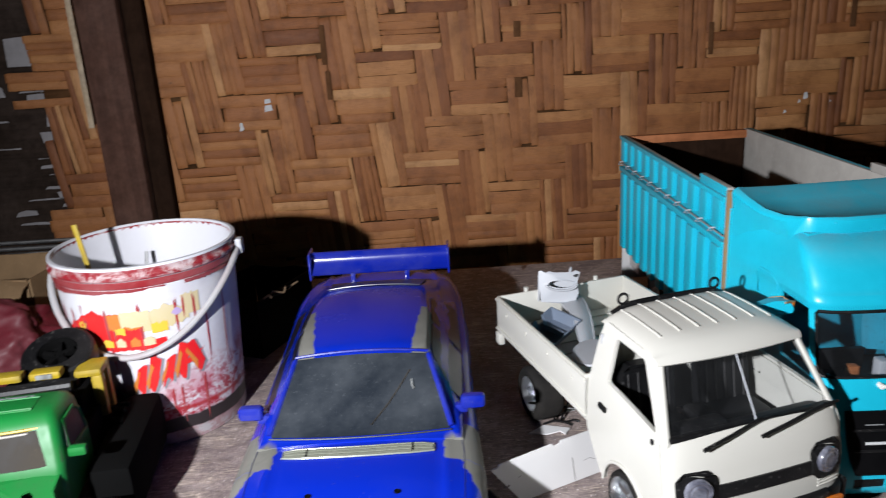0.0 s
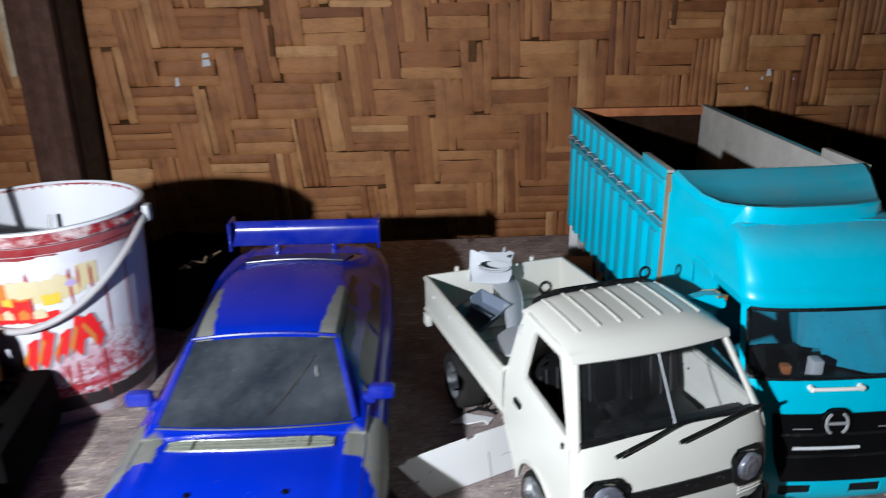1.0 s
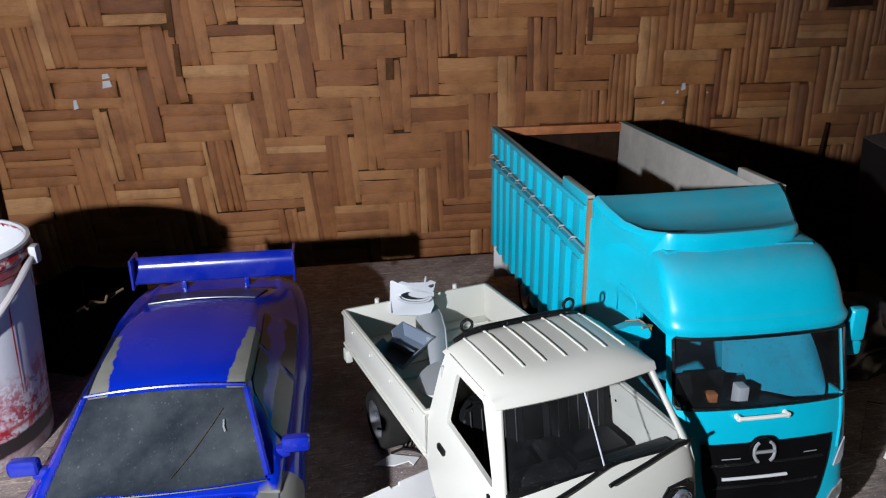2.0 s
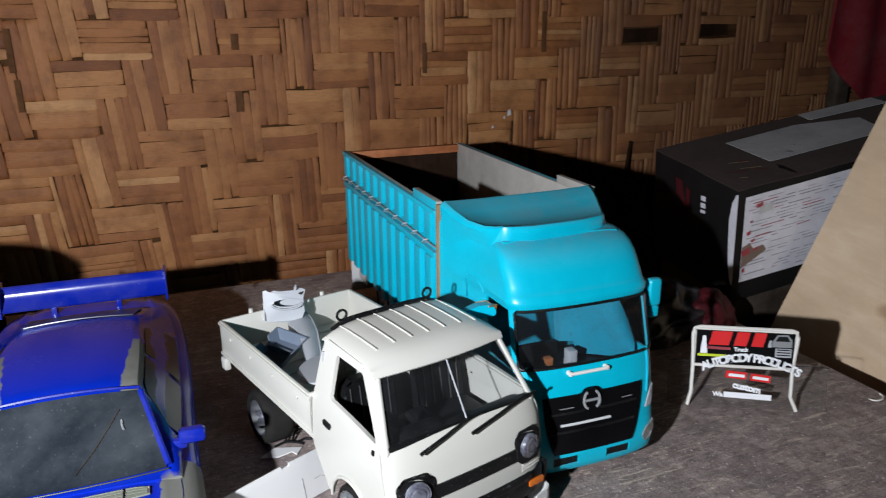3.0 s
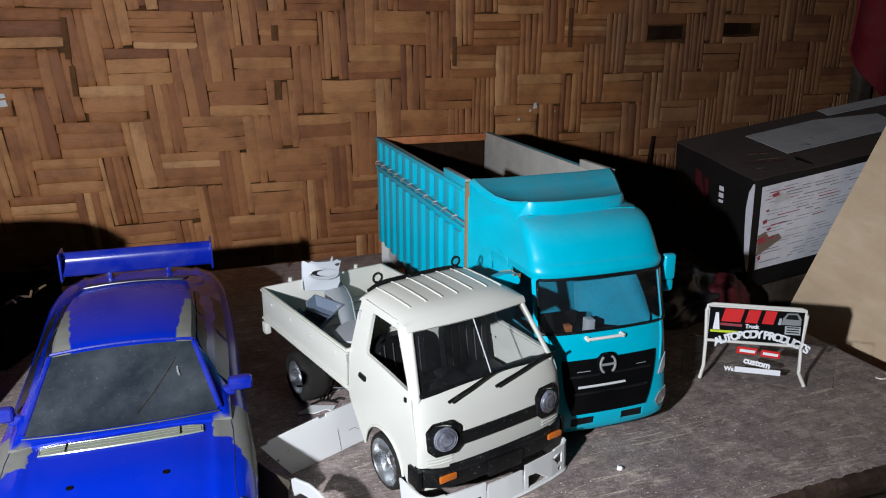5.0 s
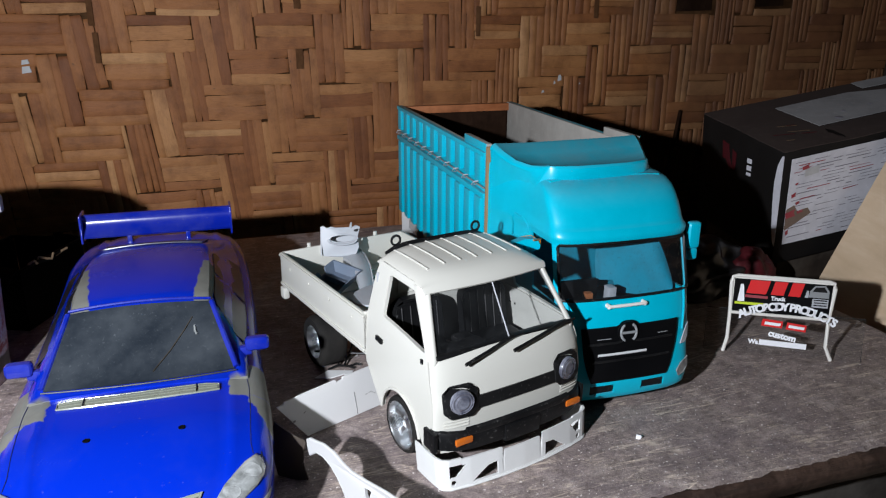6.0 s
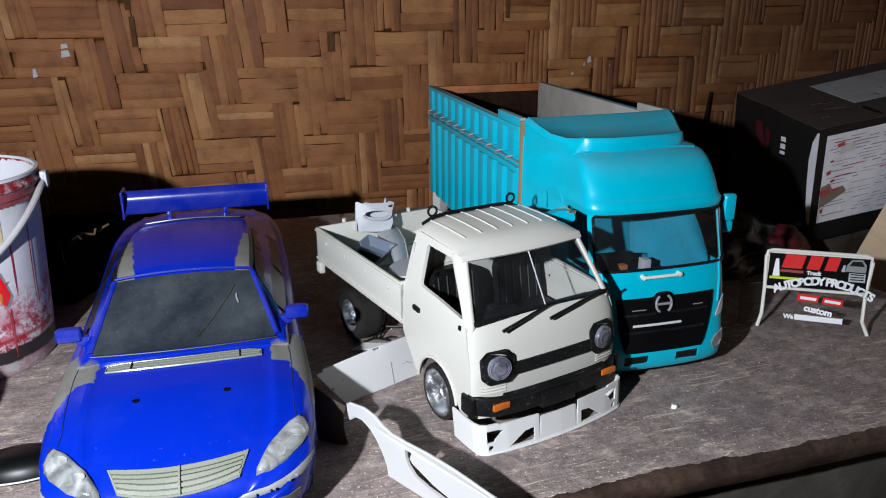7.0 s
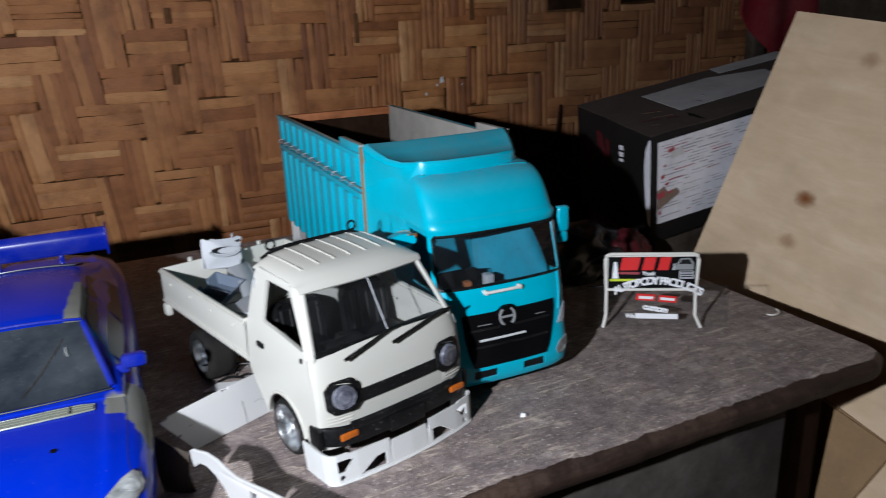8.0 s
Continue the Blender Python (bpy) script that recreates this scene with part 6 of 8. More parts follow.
wire = thing("electric_wire", pose(0.2, 0.588, 0.0), "thin black wire lying on the table under the pickup", "wire")
part("strand", tube([(-0.03, 0.012, 0.012), (-0.012, 0.006, 0.0125), (0.006, -0.002, 0.011), (0.022, -0.008, 0.011)], 0.0011, 6), M_BLACK, wire)
part("strand", tube([(-0.004, 0.004, 0.012), (0.0, 0.0, 0.017), (-0.003, 0.004, 0.021)], 0.0009, 6), M_BLACK, wire)
part("strand", tube([(0.004, 0.0, 0.012), (0.006, -0.001, 0.018), (0.007, 0.003, 0.022)], 0.0009, 6), M_BLACK, wire)

# ---------- spare parts in the pickup's bed ----------
PK = pose(0.296, 0.3825, 0, 0, 0, 14.5)


def in_bed(x, y, z, rx=0, ry=0, rz=0):
    return PK @ pose(x, y, z, rx, ry, rz)


BF = 0.0706
a = thing("grille_part", in_bed(-0.012, 0.289, BF + 0.0205, -6, 2, -23) @ Matrix.Diagonal((0.88, 0.88, 0.72, 1)), "light grey moulded front piece with a lens-shaped opening", "model part")
lens = [(0.002 + 0.015 * math.cos(t), 0.027 + 0.0052 * math.sin(t)) for t in lin(0, 2 * math.pi * 19 / 20, 20)]
rag = [(-0.021, 0.001), (0.0, 0.0), (0.018, 0.002), (0.022, 0.014), (0.0205, 0.03), (0.0235, 0.044), (0.018, 0.0468), (0.0145, 0.0445), (0.006, 0.044), (-0.006, 0.0435), (-0.012, 0.045), (-0.0165, 0.0425), (-0.0215, 0.0455), (-0.0245, 0.044), (-0.0235, 0.026)]
part("front_wall", plate(rag, [lens], 0.0016, lambda u, v, q: (u, q - 0.004 * math.cos(u * 55) + 0.1 * v, v)), M_LGREY, a)
part("side_wall", plate([(0, 0.001), (0.016, 0.001), (0.014, 0.032), (0.0, 0.04)], [], 0.0016, lambda u, v, q: (-0.0245 + q, u + 0.1 * v, v)), M_LGREY, a)
part("rear_wall", plate([(-0.022, 0.001), (0.022, 0.001), (0.022, 0.031), (0.008, 0.0345), (-0.022, 0.03)], [], 0.0016, lambda u, v, q: (u, 0.0165 + q + 0.06 * v, v)), M_LGREY, a)
part("lip", tube([(0.002 + 0.017 * math.cos(t), 0.026 * 0.1 - 0.0045 - 0.003 * abs(math.sin(t)), 0.026 + 0.007 * math.sin(t)) for t in lin(math.pi, 2 * math.pi, 14)], 0.0016, 6), M_LGREY, a)
part("ring", tube([(0.012 + 0.001 * math.sin(t), 0.006 + 0.004 * math.cos(t), 0.043 + 0.007 * math.sin(t)) for t in lin(-0.6, math.pi + 0.6, 14)], 0.0012, 6), M_LGREY, a)
part("grommet", lathe([(0.0045, 0), (0.0045, 0.0035), (0.0035, 0.005), (0, 0.0052)], 16, Matrix.Translation((0.018, 0.007, 0.039)) @ Matrix.Rotation(radians(60), 4, "X")), M_SEAT, a)
a = thing("fender_part", in_bed(0, 0, 0), "light grey curved wheel arch piece lying in the bed", "model part")
mid = [(0.0, (0.004, 0.297, 0.0905)), (0.25, (0.0, 0.274, 0.0915)), (0.5, (-0.006, 0.25, 0.0885)), (0.75, (-0.015, 0.225, 0.081)), (1.0, (-0.024, 0.203, 0.0725))]


def along(t):
    return Vector([interp([(q, p[k]) for q, p in mid], t) for k in range(3)])


part("arch", grid(lin(0, 1, 17), lin(-1, 1, 5), lambda t, v: along(t) + Vector((0.0125 * v * (1 - 0.25 * t), 0.006 * v, 0.0025 * (1 - v * v))), None, 0.0014), M_LGREY, a)
part("flange", grid(lin(0, 1, 17), lin(0, 1, 3), lambda t, v: along(t) + Vector((0.0127 * (1 - 0.25 * t) + 0.0015 * v, 0.006, -0.011 * v * (1 - 0.9 * t))), None, 0.0012), M_LGREY, a)
part("inner_flange", grid(lin(0, 1, 17), lin(0, 1, 3), lambda t, v: along(t) + Vector((-0.0127 * (1 - 0.25 * t), -0.006, -0.014 * v * (1 - 0.92 * t))), None, 0.0012), M_LGREY, a)
a = thing("seat_tray", in_bed(-0.037, 0.25, BF + 0.006, 8, -14, 26), "slate grey plastic tray with a notch, tilted in the bed", "model part")
part("floor", box(-0.017, 0.017, -0.0135, 0.0135, 0, 0.0016, 0.0005), M_GREYPART, a)
for s in (-1, 1):
    part("wall", plate([(-0.017, 0.001), (0.017, 0.001), (0.0215, 0.0115), (0.006, 0.0115), (0.004, 0.006), (-0.003, 0.006), (-0.005, 0.0115), (-0.0215, 0.0115)] if s > 0 else [(-0.017, 0.001), (0.017, 0.001), (0.0215, 0.0115), (-0.0215, 0.0115)], [], 0.0014, lambda u, v, c, s=s: (u, s * (0.0125 + c + (v - 0.001) * 0.45), v)), M_GREYPART, a)
    part("end_wall", plate([(-0.0135, 0.001), (0.0135, 0.001), (0.018, 0.0115), (-0.018, 0.0115)], [], 0.0014, lambda u, v, c, s=s: (s * (0.0158 + c + (v - 0.001) * 0.43), u, v)), M_GREYPART, a)
part("rib", box(-0.001, 0.001, -0.013, 0.013, 0.0016, 0.008), M_GREYPART, a)
a = thing("oval_cover", in_bed(-0.038, 0.17, BF + 0.0215, -7, -8, -24), "pale grey oval cover leaning in the bed", "model part")
part("disc", plate([(0.0175 * math.cos(t) * (1 - 0.12 * math.sin(t)), 0.034 * math.sin(t)) for t in lin(0, 2 * math.pi * 31 / 32, 32)], [], 0.0018, lambda u, v, c: (u, v, c - 0.8 * (u * u + v * v))), M_LGREY, a)
a = thing("floor_pan", in_bed(-0.045, 0.182, BF + 0.001, 0, 0, 8), "cream plastic scrap lying flat in the bed", "model part")
part("sheet", plate([(-0.016, -0.018), (0.014, -0.02), (0.018, 0.016), (-0.012, 0.02)], [], 0.0016, lambda u, v, c: (u, v, c)), M_WHITE, a)
a = thing("axle_part", in_bed(0.0, 0.182, BF + 0.003, 0, 0, -18), "dusty olive-grey moulded gearbox lump in the bed", "model part")
part("case", lathe([(0, -0.014), (0.008, -0.013), (0.0105, -0.006), (0.0105, 0.006), (0.008, 0.013), (0, 0.014)], 14, Matrix.Translation((0, 0, 0.0105)) @ Matrix.Rotation(radians(80), 4, "Y")), M_RAWBOARD, a)
part("shaft", tube([(-0.02, 0, 0.0105), (0.026, 0.004, 0.0125)], 0.003, 8), M_BLACK, a)


# ---------- paint pail ----------
def pail():
    H, R0, R1 = 0.183, 0.0735, 0.084
    th = thing("paint_pail", pose(-0.195, 0.664, 0, 0, 0, 0), "open white plastic paint pail with red drips and a wire handle", "bucket")
    out = [(0, 0.004), (R0 - 0.004, 0.004), (R0 - 0.003, 0.0), (R0, 0.0005), (R0 + 0.0005, 0.004), (R0 + (R1 - R0) * 0.8, 0.147), (R0 + (R1 - R0) * 0.8 * 0.163 / 0.147, 0.163), (R1 - 0.0005, 0.165), (R1 - 0.0005, 0.17), (R1 + 0.002, 0.172)]
    part("wall", lathe(out, 72), M_PAIL, th, "white pail wall with drips, spatter and torn print")
    part("collar", lathe([(R1 - 0.0016, 0.1632), (R1 + 0.0006, 0.1645), (R1 + 0.0009, 0.168), (R1 + 0.0006, 0.1712), (R1 + 0.0018, 0.1728)], 72), M_REDRIM, th, "red-smeared collar under the rim")
    part("inside", lathe([(R1 - 0.002, H - 0.002), (R1 - 0.003, 0.17), (R0 - 0.002, 0.008), (0, 0.006)], 64), M_PAILIN, th)
    part("rim", lathe([(R1 - 0.0005, 0.1722), (R1 + 0.0028, 0.1728), (R1 + 0.0032, 0.1755), (R1 + 0.0012, 0.1785), (R1 + 0.0015, H - 0.001), (R1, H), (R1 - 0.002, H - 0.001), (R1 - 0.0025, 0.17)], 72), M_RIMPAINT, th, "rim crusted with dried red and white paint")
    part("white_bead", lathe([(R1 - 0.0018, H - 0.002), (R1 + 0.0022, H - 0.001), (R1 + 0.002, H + 0.0012), (R1 - 0.001, H + 0.0015), (R1 - 0.0025, H - 0.0005)], 72), M_PAILIN, th)
    # handle hanging down in front
    pts = []
    for k in lin(0, 1, 33):
        a = radians(4 - 188 * k)
        r = R1 + 0.0045 - 0.002 * math.sin(math.pi * k)
        pts.append((r * math.cos(a), r * math.sin(a), 0.171 - 0.071 * math.sin(math.pi * k) ** 1.5))
    hd = part("handle", tube(pts, 0.003, 10), M_HANDLE, th, "pale wire handle hanging against the front")
    for p in (pts[0], pts[-1]):
        part("ear", box(p[0] - 0.005, p[0] + 0.005, p[1] - 0.006, p[1] + 0.006, p[2] - 0.007, p[2] + 0.009, 0.0025), M_LGREY, hd)

    # what is left of the print: thin curved films on the wall
    def film(a0, a1, lo, hi, mat, name, out=0.0006, n=13, label="", skew=0.0):
        """Between two angles in degrees; lo and hi give heights along f from 0 to 1."""
        def place(f, v):
            z = lo(f) + (hi(f) - lo(f)) * v
            r = R0 + (R1 - R0) * 0.8 * z / 0.147 + out
            t = radians(a0 + (a1 - a0) * f + skew * (v - 0.5))
            return (r * math.cos(t), r * math.sin(t), z)
        part(name, grid(lin(0, 1, n), lin(0, 1, 5), place), mat, th, label)


    def rough(base, amp, seed):
        return lambda f: base(f) + amp * noise.noise(Vector((f * 9, seed, 0))) + amp * 0.6 * noise.noise(Vector((f * 31, seed, 3)))

    film(-141, -79, rough(lambda f: 0.111 - 0.002 * f, 0.003, 1), rough(lambda f: 0.116 + 0.026 * math.sin(min(1, f * 1.5) * math.pi * 0.62), 0.005, 2), M_RED, "printed_patch", 0.0006, 41, "red printed patch with torn edge")
    film(-106, -66, rough(lambda f: 0.104, 0.002, 3), rough(lambda f: 0.113, 0.002, 4), M_RED, "printed_patch", 0.0007, 25)
    film(-100, -80, rough(lambda f: 0.125, 0.003, 5), rough(lambda f: 0.14, 0.004, 6), M_PRINTORANGE, "printed_patch", 0.0009, 19)
    film(-92, -74, rough(lambda f: 0.127, 0.003, 15), rough(lambda f: 0.142, 0.003, 16), M_PRINTPALE, "printed_patch", 0.0011, 15)
    film(-79, -50, rough(lambda f: 0.121 + 0.004 * f, 0.003, 7), rough(lambda f: 0.145 - 0.008 * abs(2 * f - 1), 0.003, 8), M_PRINTPALE, "printed_patch", 0.0007, 19)
    film(-54, -42, lambda f: 0.13, rough(lambda f: 0.15, 0.003, 9), M_PRINTPALE, "printed_patch", 0.0006, 11)
    film(-74, -64, rough(lambda f: 0.119, 0.002, 12), rough(lambda f: 0.129, 0.004, 13), M_PRINTYEL, "printed_patch", 0.001, 9)
    film(-96, -90, rough(lambda f: 0.12, 0.002, 17), rough(lambda f: 0.127, 0.003, 18), M_PRINTYEL, "printed_patch", 0.0013, 7)
    for q in range(5):
        t = radians(90 + 72 * q)
        film(-120 + 2.2 * math.cos(t) - 0.9, -120 + 2.2 * math.cos(t) + 0.9, lambda f: 0.1285 + 0.0028 * math.sin(t) - 0.0016, lambda f: 0.1285 + 0.0028 * math.sin(t) + 0.0016, M_PRINTYEL, "printed_star_ray", 0.0011, 3)
    film(-61, -54, lambda f: 0.135 - 0.003 * math.sin(math.pi * f), lambda f: 0.135 + 0.0045 * math.sin(math.pi * f), M_LILAC, "printed_patch", 0.0011, 7)
    for k, (a0, a1) in enumerate(((-113, -109), (-106, -99), (-97, -91), (-88, -82), (-80, -73))):
        film(a0, a1, rough(lambda f: 0.108, 0.001, k), rough(lambda f: 0.117 - 0.003 * abs(2 * f - 1), 0.002, k + 5), (M_PRINTORANGE, M_PRINTYEL, M_PRINTPALE, M_PRINTORANGE, M_PRINTPALE)[k], "printed_patch", 0.0013, 7)
    # a row of slanted red shapes with black and orange edges
    for k in range(5):
        a0 = -90 + k * 9.4
        z0 = 0.064 + 0.0034 * k
        tall = (0.9, 1.05, 0.85, 1.1, 0.95)[k]
        for da, lo, hi, mat, nm, out, wd in ((0.9, -0.006, 0.0275, M_INK, "printed_bar_edge", 0.0005, 7.6), (0.0, -0.0035, 0.0275, M_RED, "printed_bar", 0.0009, 6.6), (-0.6, -0.001, 0.021, M_PRINTORANGE, "printed_bar_light", 0.0013, 1.6)):
            film(a0 + da, a0 + da + wd, lambda f: z0 + lo + 0.0045 * math.sin(f * 5 + 2.3 * k), lambda f: z0 + hi * tall - 0.006 * abs(f - (0.2 if k % 2 else 0.75)), mat, nm, out, 9, "", 5.0 if k < 4 else -6.0)
    film(-58, -47, lambda f: 0.078 + 0.004 * f, lambda f: 0.087 + 0.006 * f, M_RED, "printed_bar", 0.001, 9, "", 9.0)
    # red runs from the rim, and the ragged red band under it
    film(-178, -62, rough(lambda f: 0.157 + 0.005 * f, 0.002, 21), lambda f: 0.1636, M_REDRIM, "paint_band", 0.0012, 61)
    film(-50, -8, rough(lambda f: 0.16, 0.002, 22), lambda f: 0.1636, M_REDRIM, "paint_band", 0.0011, 31)
    for a0, top, L, w in ((-128, 0.142, 0.03, 0.0016), (-117, 0.135, 0.05, 0.0022), (-101, 0.143, 0.062, 0.0022), (-97, 0.13, 0.02, 0.0014), (-80, 0.147, 0.05, 0.0022), (-75, 0.1, 0.03, 0.0018), (-58, 0.146, 0.036, 0.0017), (-53, 0.147, 0.02, 0.0015), (-46, 0.146, 0.026, 0.0018), (-52, 0.1, 0.022, 0.0018), (-38, 0.13, 0.06, 0.0012), (-62, 0.06, 0.04, 0.0014), (-45, 0.064, 0.05, 0.002), (-22, 0.14, 0.09, 0.0012), (-68, 0.058, 0.03, 0.0016), (-140, 0.145, 0.04, 0.0016), (-150, 0.14, 0.06, 0.0014)):
        film(a0 - w * 480, a0 + w * 480, lambda f: top - L * (1 - 0.45 * abs(2 * f - 1)) + 0.002 * math.sin(a0 + 5 * f), lambda f: top + 0.003 * math.sin(a0 * 3 + 6 * f), M_RUN, "paint_run", 0.0008, 5)
    # things standing in the pail
    st = thing("stir_stick", pose(-0.232, 0.66, 0.006, 0, 0, 0), "yellow plastic stirring stick standing in the pail", "stick")
    part("blade", box(-0.0024, 0.0024, -0.001, 0.001, 0, 0.205, 0.0006), M_YELLOW, st, at=pose(0, 0, 0, 4, -5, 0))
    st = thing("paint_rod", pose(-0.217, 0.66, 0.0065), "grey rod leaning inside the pail", "stick")
    part("rod", tube([(0, 0.0, 0.002), (0.0, 0.065, 0.15)], 0.002, 8), M_STEEL, st)


pail()


# ---------- green toy truck ----------
def green_truck():
    tk = thing("toy_jeep_truck", pose(-0.2355, 0.42, 0, 0, 0, 6.5) @ Matrix.Diagonal((0.72, 1, 1.02, 1)), "battered green toy truck with black chassis and yellow rack", "toy truck")

    def cabring(z, w, yf, yr):
        r = 0.008
        pts = []
        for cx, cy, a0 in ((w - r, yr - r, 0), (-w + r, yr - r, 90), (-w + r, yf + r, 180), (w - r, yf + r, 270)):
            for a in lin(a0, a0 + 90, 5):
                pts.append((cx + r * math.cos(radians(a)), cy + r * math.sin(radians(a)), z))
        return pts
    cab = loft([cabring(z, w, yf, yr) for z, w, yf, yr in ((0.05, 0.062, 0.0, 0.07), (0.078, 0.0625, 0.002, 0.07), (0.085, 0.062, 0.005, 0.07), (0.109, 0.0565, 0.017, 0.067), (0.115, 0.053, 0.021, 0.064), (0.1175, 0.047, 0.028, 0.058))])
    part("cab", cab, M_GREEN, tk, "glossy green cab", smooth=50)
    part("roof_panel", box(-0.03, 0.03, 0.03, 0.05, 0.1165, 0.1184, 0.001), M_GREEN, tk)
    for y in (0.031, 0.049):
        part("roof_ridge", tube([(-0.03, y, 0.1186), (0.03, y, 0.1186)], 0.0007, 6), M_GREEN, tk)
    part("roof_print", grid(lin(-0.02, 0.022, 14), lin(0.0535, 0.0585, 4), lambda x, y: (x, y, 0.1178 - (y - 0.0535) * 0.12), lambda x, y: noise.noise(Vector((x * 300, y * 500, 0))) > -0.15, 0.0003), M_INK, tk)
    part("windscreen", grid(lin(-1, 1, 7), lin(0, 1, 4), lambda f, k: (f * (0.0605 - 0.0055 * k), 0.0045 + 0.0125 * k - 0.0018 + 0.0055 * f ** 4, 0.0855 + 0.0228 * k), None, 0.0008), M_SCUFF, tk, "scuffed grey windscreen")
    part("windscreen_edge", tube([(x, 0.0158 + 0.003 * (x / 0.045) ** 2, 0.109) for x in lin(-0.046, 0.046, 7)], 0.0012, 6), M_YELLOW, tk)
    for s in (-1, 1):
        wz = [(0.02, 0.087), (0.029, 0.108), (0.05, 0.108), (0.058, 0.102), (0.058, 0.085)]
        part("side_window", plate(wz, [], 0.001, lambda a, b, c, s=s: (s * (0.0625 - (b - 0.085) * 0.21 + c), a, b)), M_BLACK, tk)
        part("window_rim", tube([(s * (0.0638 - (b - 0.085) * 0.21), a, b) for a, b in wz], 0.0016, 6, True), M_GREEN, tk)
        part("mirror", box(s * 0.072 - 0.009, s * 0.072 + 0.009, 0.014, 0.021, 0.0845, 0.092, 0.0028), M_GREEN, tk)
        fl = [(-0.036, 0.062), (-0.03, 0.052), (-0.026, 0.056), (-0.018, 0.046), (-0.012, 0.05), (-0.006, 0.043), (0.0, 0.052), (0.002, 0.074), (-0.036, 0.07)]
        fl = [(0.6 * y + 0.008, z + 0.006) for y, z in fl]
        part("wing", plate(fl, [], 0.002, lambda a, b, c, s=s: (s * (0.0565 + c), a, b)), M_GREEN, tk, "green wing with peeling lower edge")
    torn = [(-0.052, -0.006), (0.052, -0.006), (0.0525, -0.05), (0.049, -0.058), (0.045, -0.053), (0.042, -0.046), (0.036, -0.042), (0.034, -0.032), (0.03, -0.027), (0.025, -0.03), (0.024, -0.042), (0.02, -0.047), (0.016, -0.043), (0.0145, -0.03), (0.006, -0.024), (-0.01, -0.021), (-0.024, -0.022), (-0.034, -0.03), (-0.041, -0.028), (-0.052, -0.034)]
    torn = [(x, -0.006 + 0.62 * (y + 0.006)) for x, y in torn]
    part("bonnet", plate(torn, [], 0.0016, lambda x, y, q: (x * 1.1, y + 0.012, 0.081 + 0.55 * (y + 0.008) - 1.2 * x * x + q)), M_GREEN, tk, "torn rest of the green bonnet")
    part("rear_body", box(-0.05, 0.05, 0.086, 0.165, 0.03, 0.097, 0.003), M_DEEPBLACK, tk)
    part("engine_bay", box(-0.045, 0.045, -0.07, 0.0, 0.03, 0.058, 0.004), M_DEEPBLACK, tk)
    wheel(tk, Matrix.Diagonal((1 / 0.72, 1, 1, 1)) @ pose(-0.014, -0.022, 0.068, 25, -68, 0), 0.021, 0.018, M_DARKRED, 5, "engine_drum", M_DEEPBLACK)
    part("chassis", box(-0.045, 0.045, -0.085, 0.19, 0.03, 0.05, 0.003), M_BLACK, tk)
    part("front_bumper", tube([(-0.06, -0.095, 0.035), (-0.03, -0.1, 0.037), (0.03, -0.1, 0.037), (0.06, -0.095, 0.035)], 0.004, 8), M_SEAT, tk)
    for s in (-1, 1):
        part("side_body", box(s * 0.053 - 0.006, s * 0.053 + 0.006, 0.064, 0.15, 0.04, 0.079, 0.002), M_DEEPBLACK, tk)
        # wide black lower side, added and sized to cast the truck's shadow
        part("side_tank", box(s * 0.088 - 0.024, s * 0.088 + 0.024, 0.03, 0.16, 0.012, 0.062, 0.012), M_DEEPBLACK, tk)
        wheel(tk, pose(s * 0.095, -0.004, 0.0275, 0, 0, 0 if s < 0 else 180), 0.0275, 0.024, M_DEEPBLACK, 5, "wheel", M_DEEPBLACK, 0, 0.6)
        bm = bmesh.new()
        bmesh.ops.create_icosphere(bm, subdivisions=4, radius=0.0125)
        for v in bm.verts:
            v.co *= 1 + 0.28 * noise.noise(v.co * 260) + 0.2 * noise.noise(v.co * 700)
            v.co.z *= 0.45
        part("mud_clump", bm, M_MUDDY, tk, "dried mud on the tyre", pose(s * 0.1, -0.006, 0.048))
        wheel(tk, pose(s * 0.069, 0.118, 0.033, 0, 0, 0 if s < 0 else 180), 0.033, 0.028, M_DEEPBLACK, 5, "wheel", M_DEEPBLACK, 16, 0.6)
    # black roof rack with yellow lamps
    rk = part("rack", tube([(-0.072, 0.092, 0.104), (0.038, 0.096, 0.104)], 0.004, 8), M_BLACK, tk, "black rack bar carrying yellow lamps")
    part("rack_bar", tube([(-0.066, 0.108, 0.1), (0.04, 0.108, 0.1)], 0.004, 8), M_BLACK, rk)
    for x in (-0.066, 0.034):
        part("rack_leg", tube([(x, 0.1, 0.04), (x, 0.1, 0.102)], 0.004, 8), M_BLACK, rk)
    for x in (-0.033, 0.009):
        part("lamp", box(x - 0.017, x + 0.017, 0.1, 0.113, 0.1085, 0.1155, 0.003), M_YELLOW, rk)
    part("lamp_glass", box(0.0, 0.018, 0.0985, 0.101, 0.11, 0.114, 0.001), M_LENS, rk)
    yf = part("yellow_frame", box(0.036, 0.066, 0.108, 0.135, 0.103, 0.11, 0.003), M_YELLOW, tk, "yellow frame down the rear corner")
    part("frame_post", box(0.054, 0.066, 0.108, 0.116, 0.05, 0.104, 0.002), M_YELLOW, yf)
    part("frame_post", box(0.056, 0.066, 0.126, 0.134, 0.06, 0.104, 0.002), M_YELLOW, yf)
    part("spare_mount", box(-0.03, 0.035, 0.12, 0.165, 0.05, 0.094, 0.003), M_DEEPBLACK, tk)
    wheel(tk, Matrix.Diagonal((1 / 0.72, 1, 1, 1)) @ pose(0.006, 0.142, 0.108, 0, 66, 96), 0.03, 0.022, M_DEEPBLACK, 5, "spare_wheel", M_BLACK, 0, 0.55)
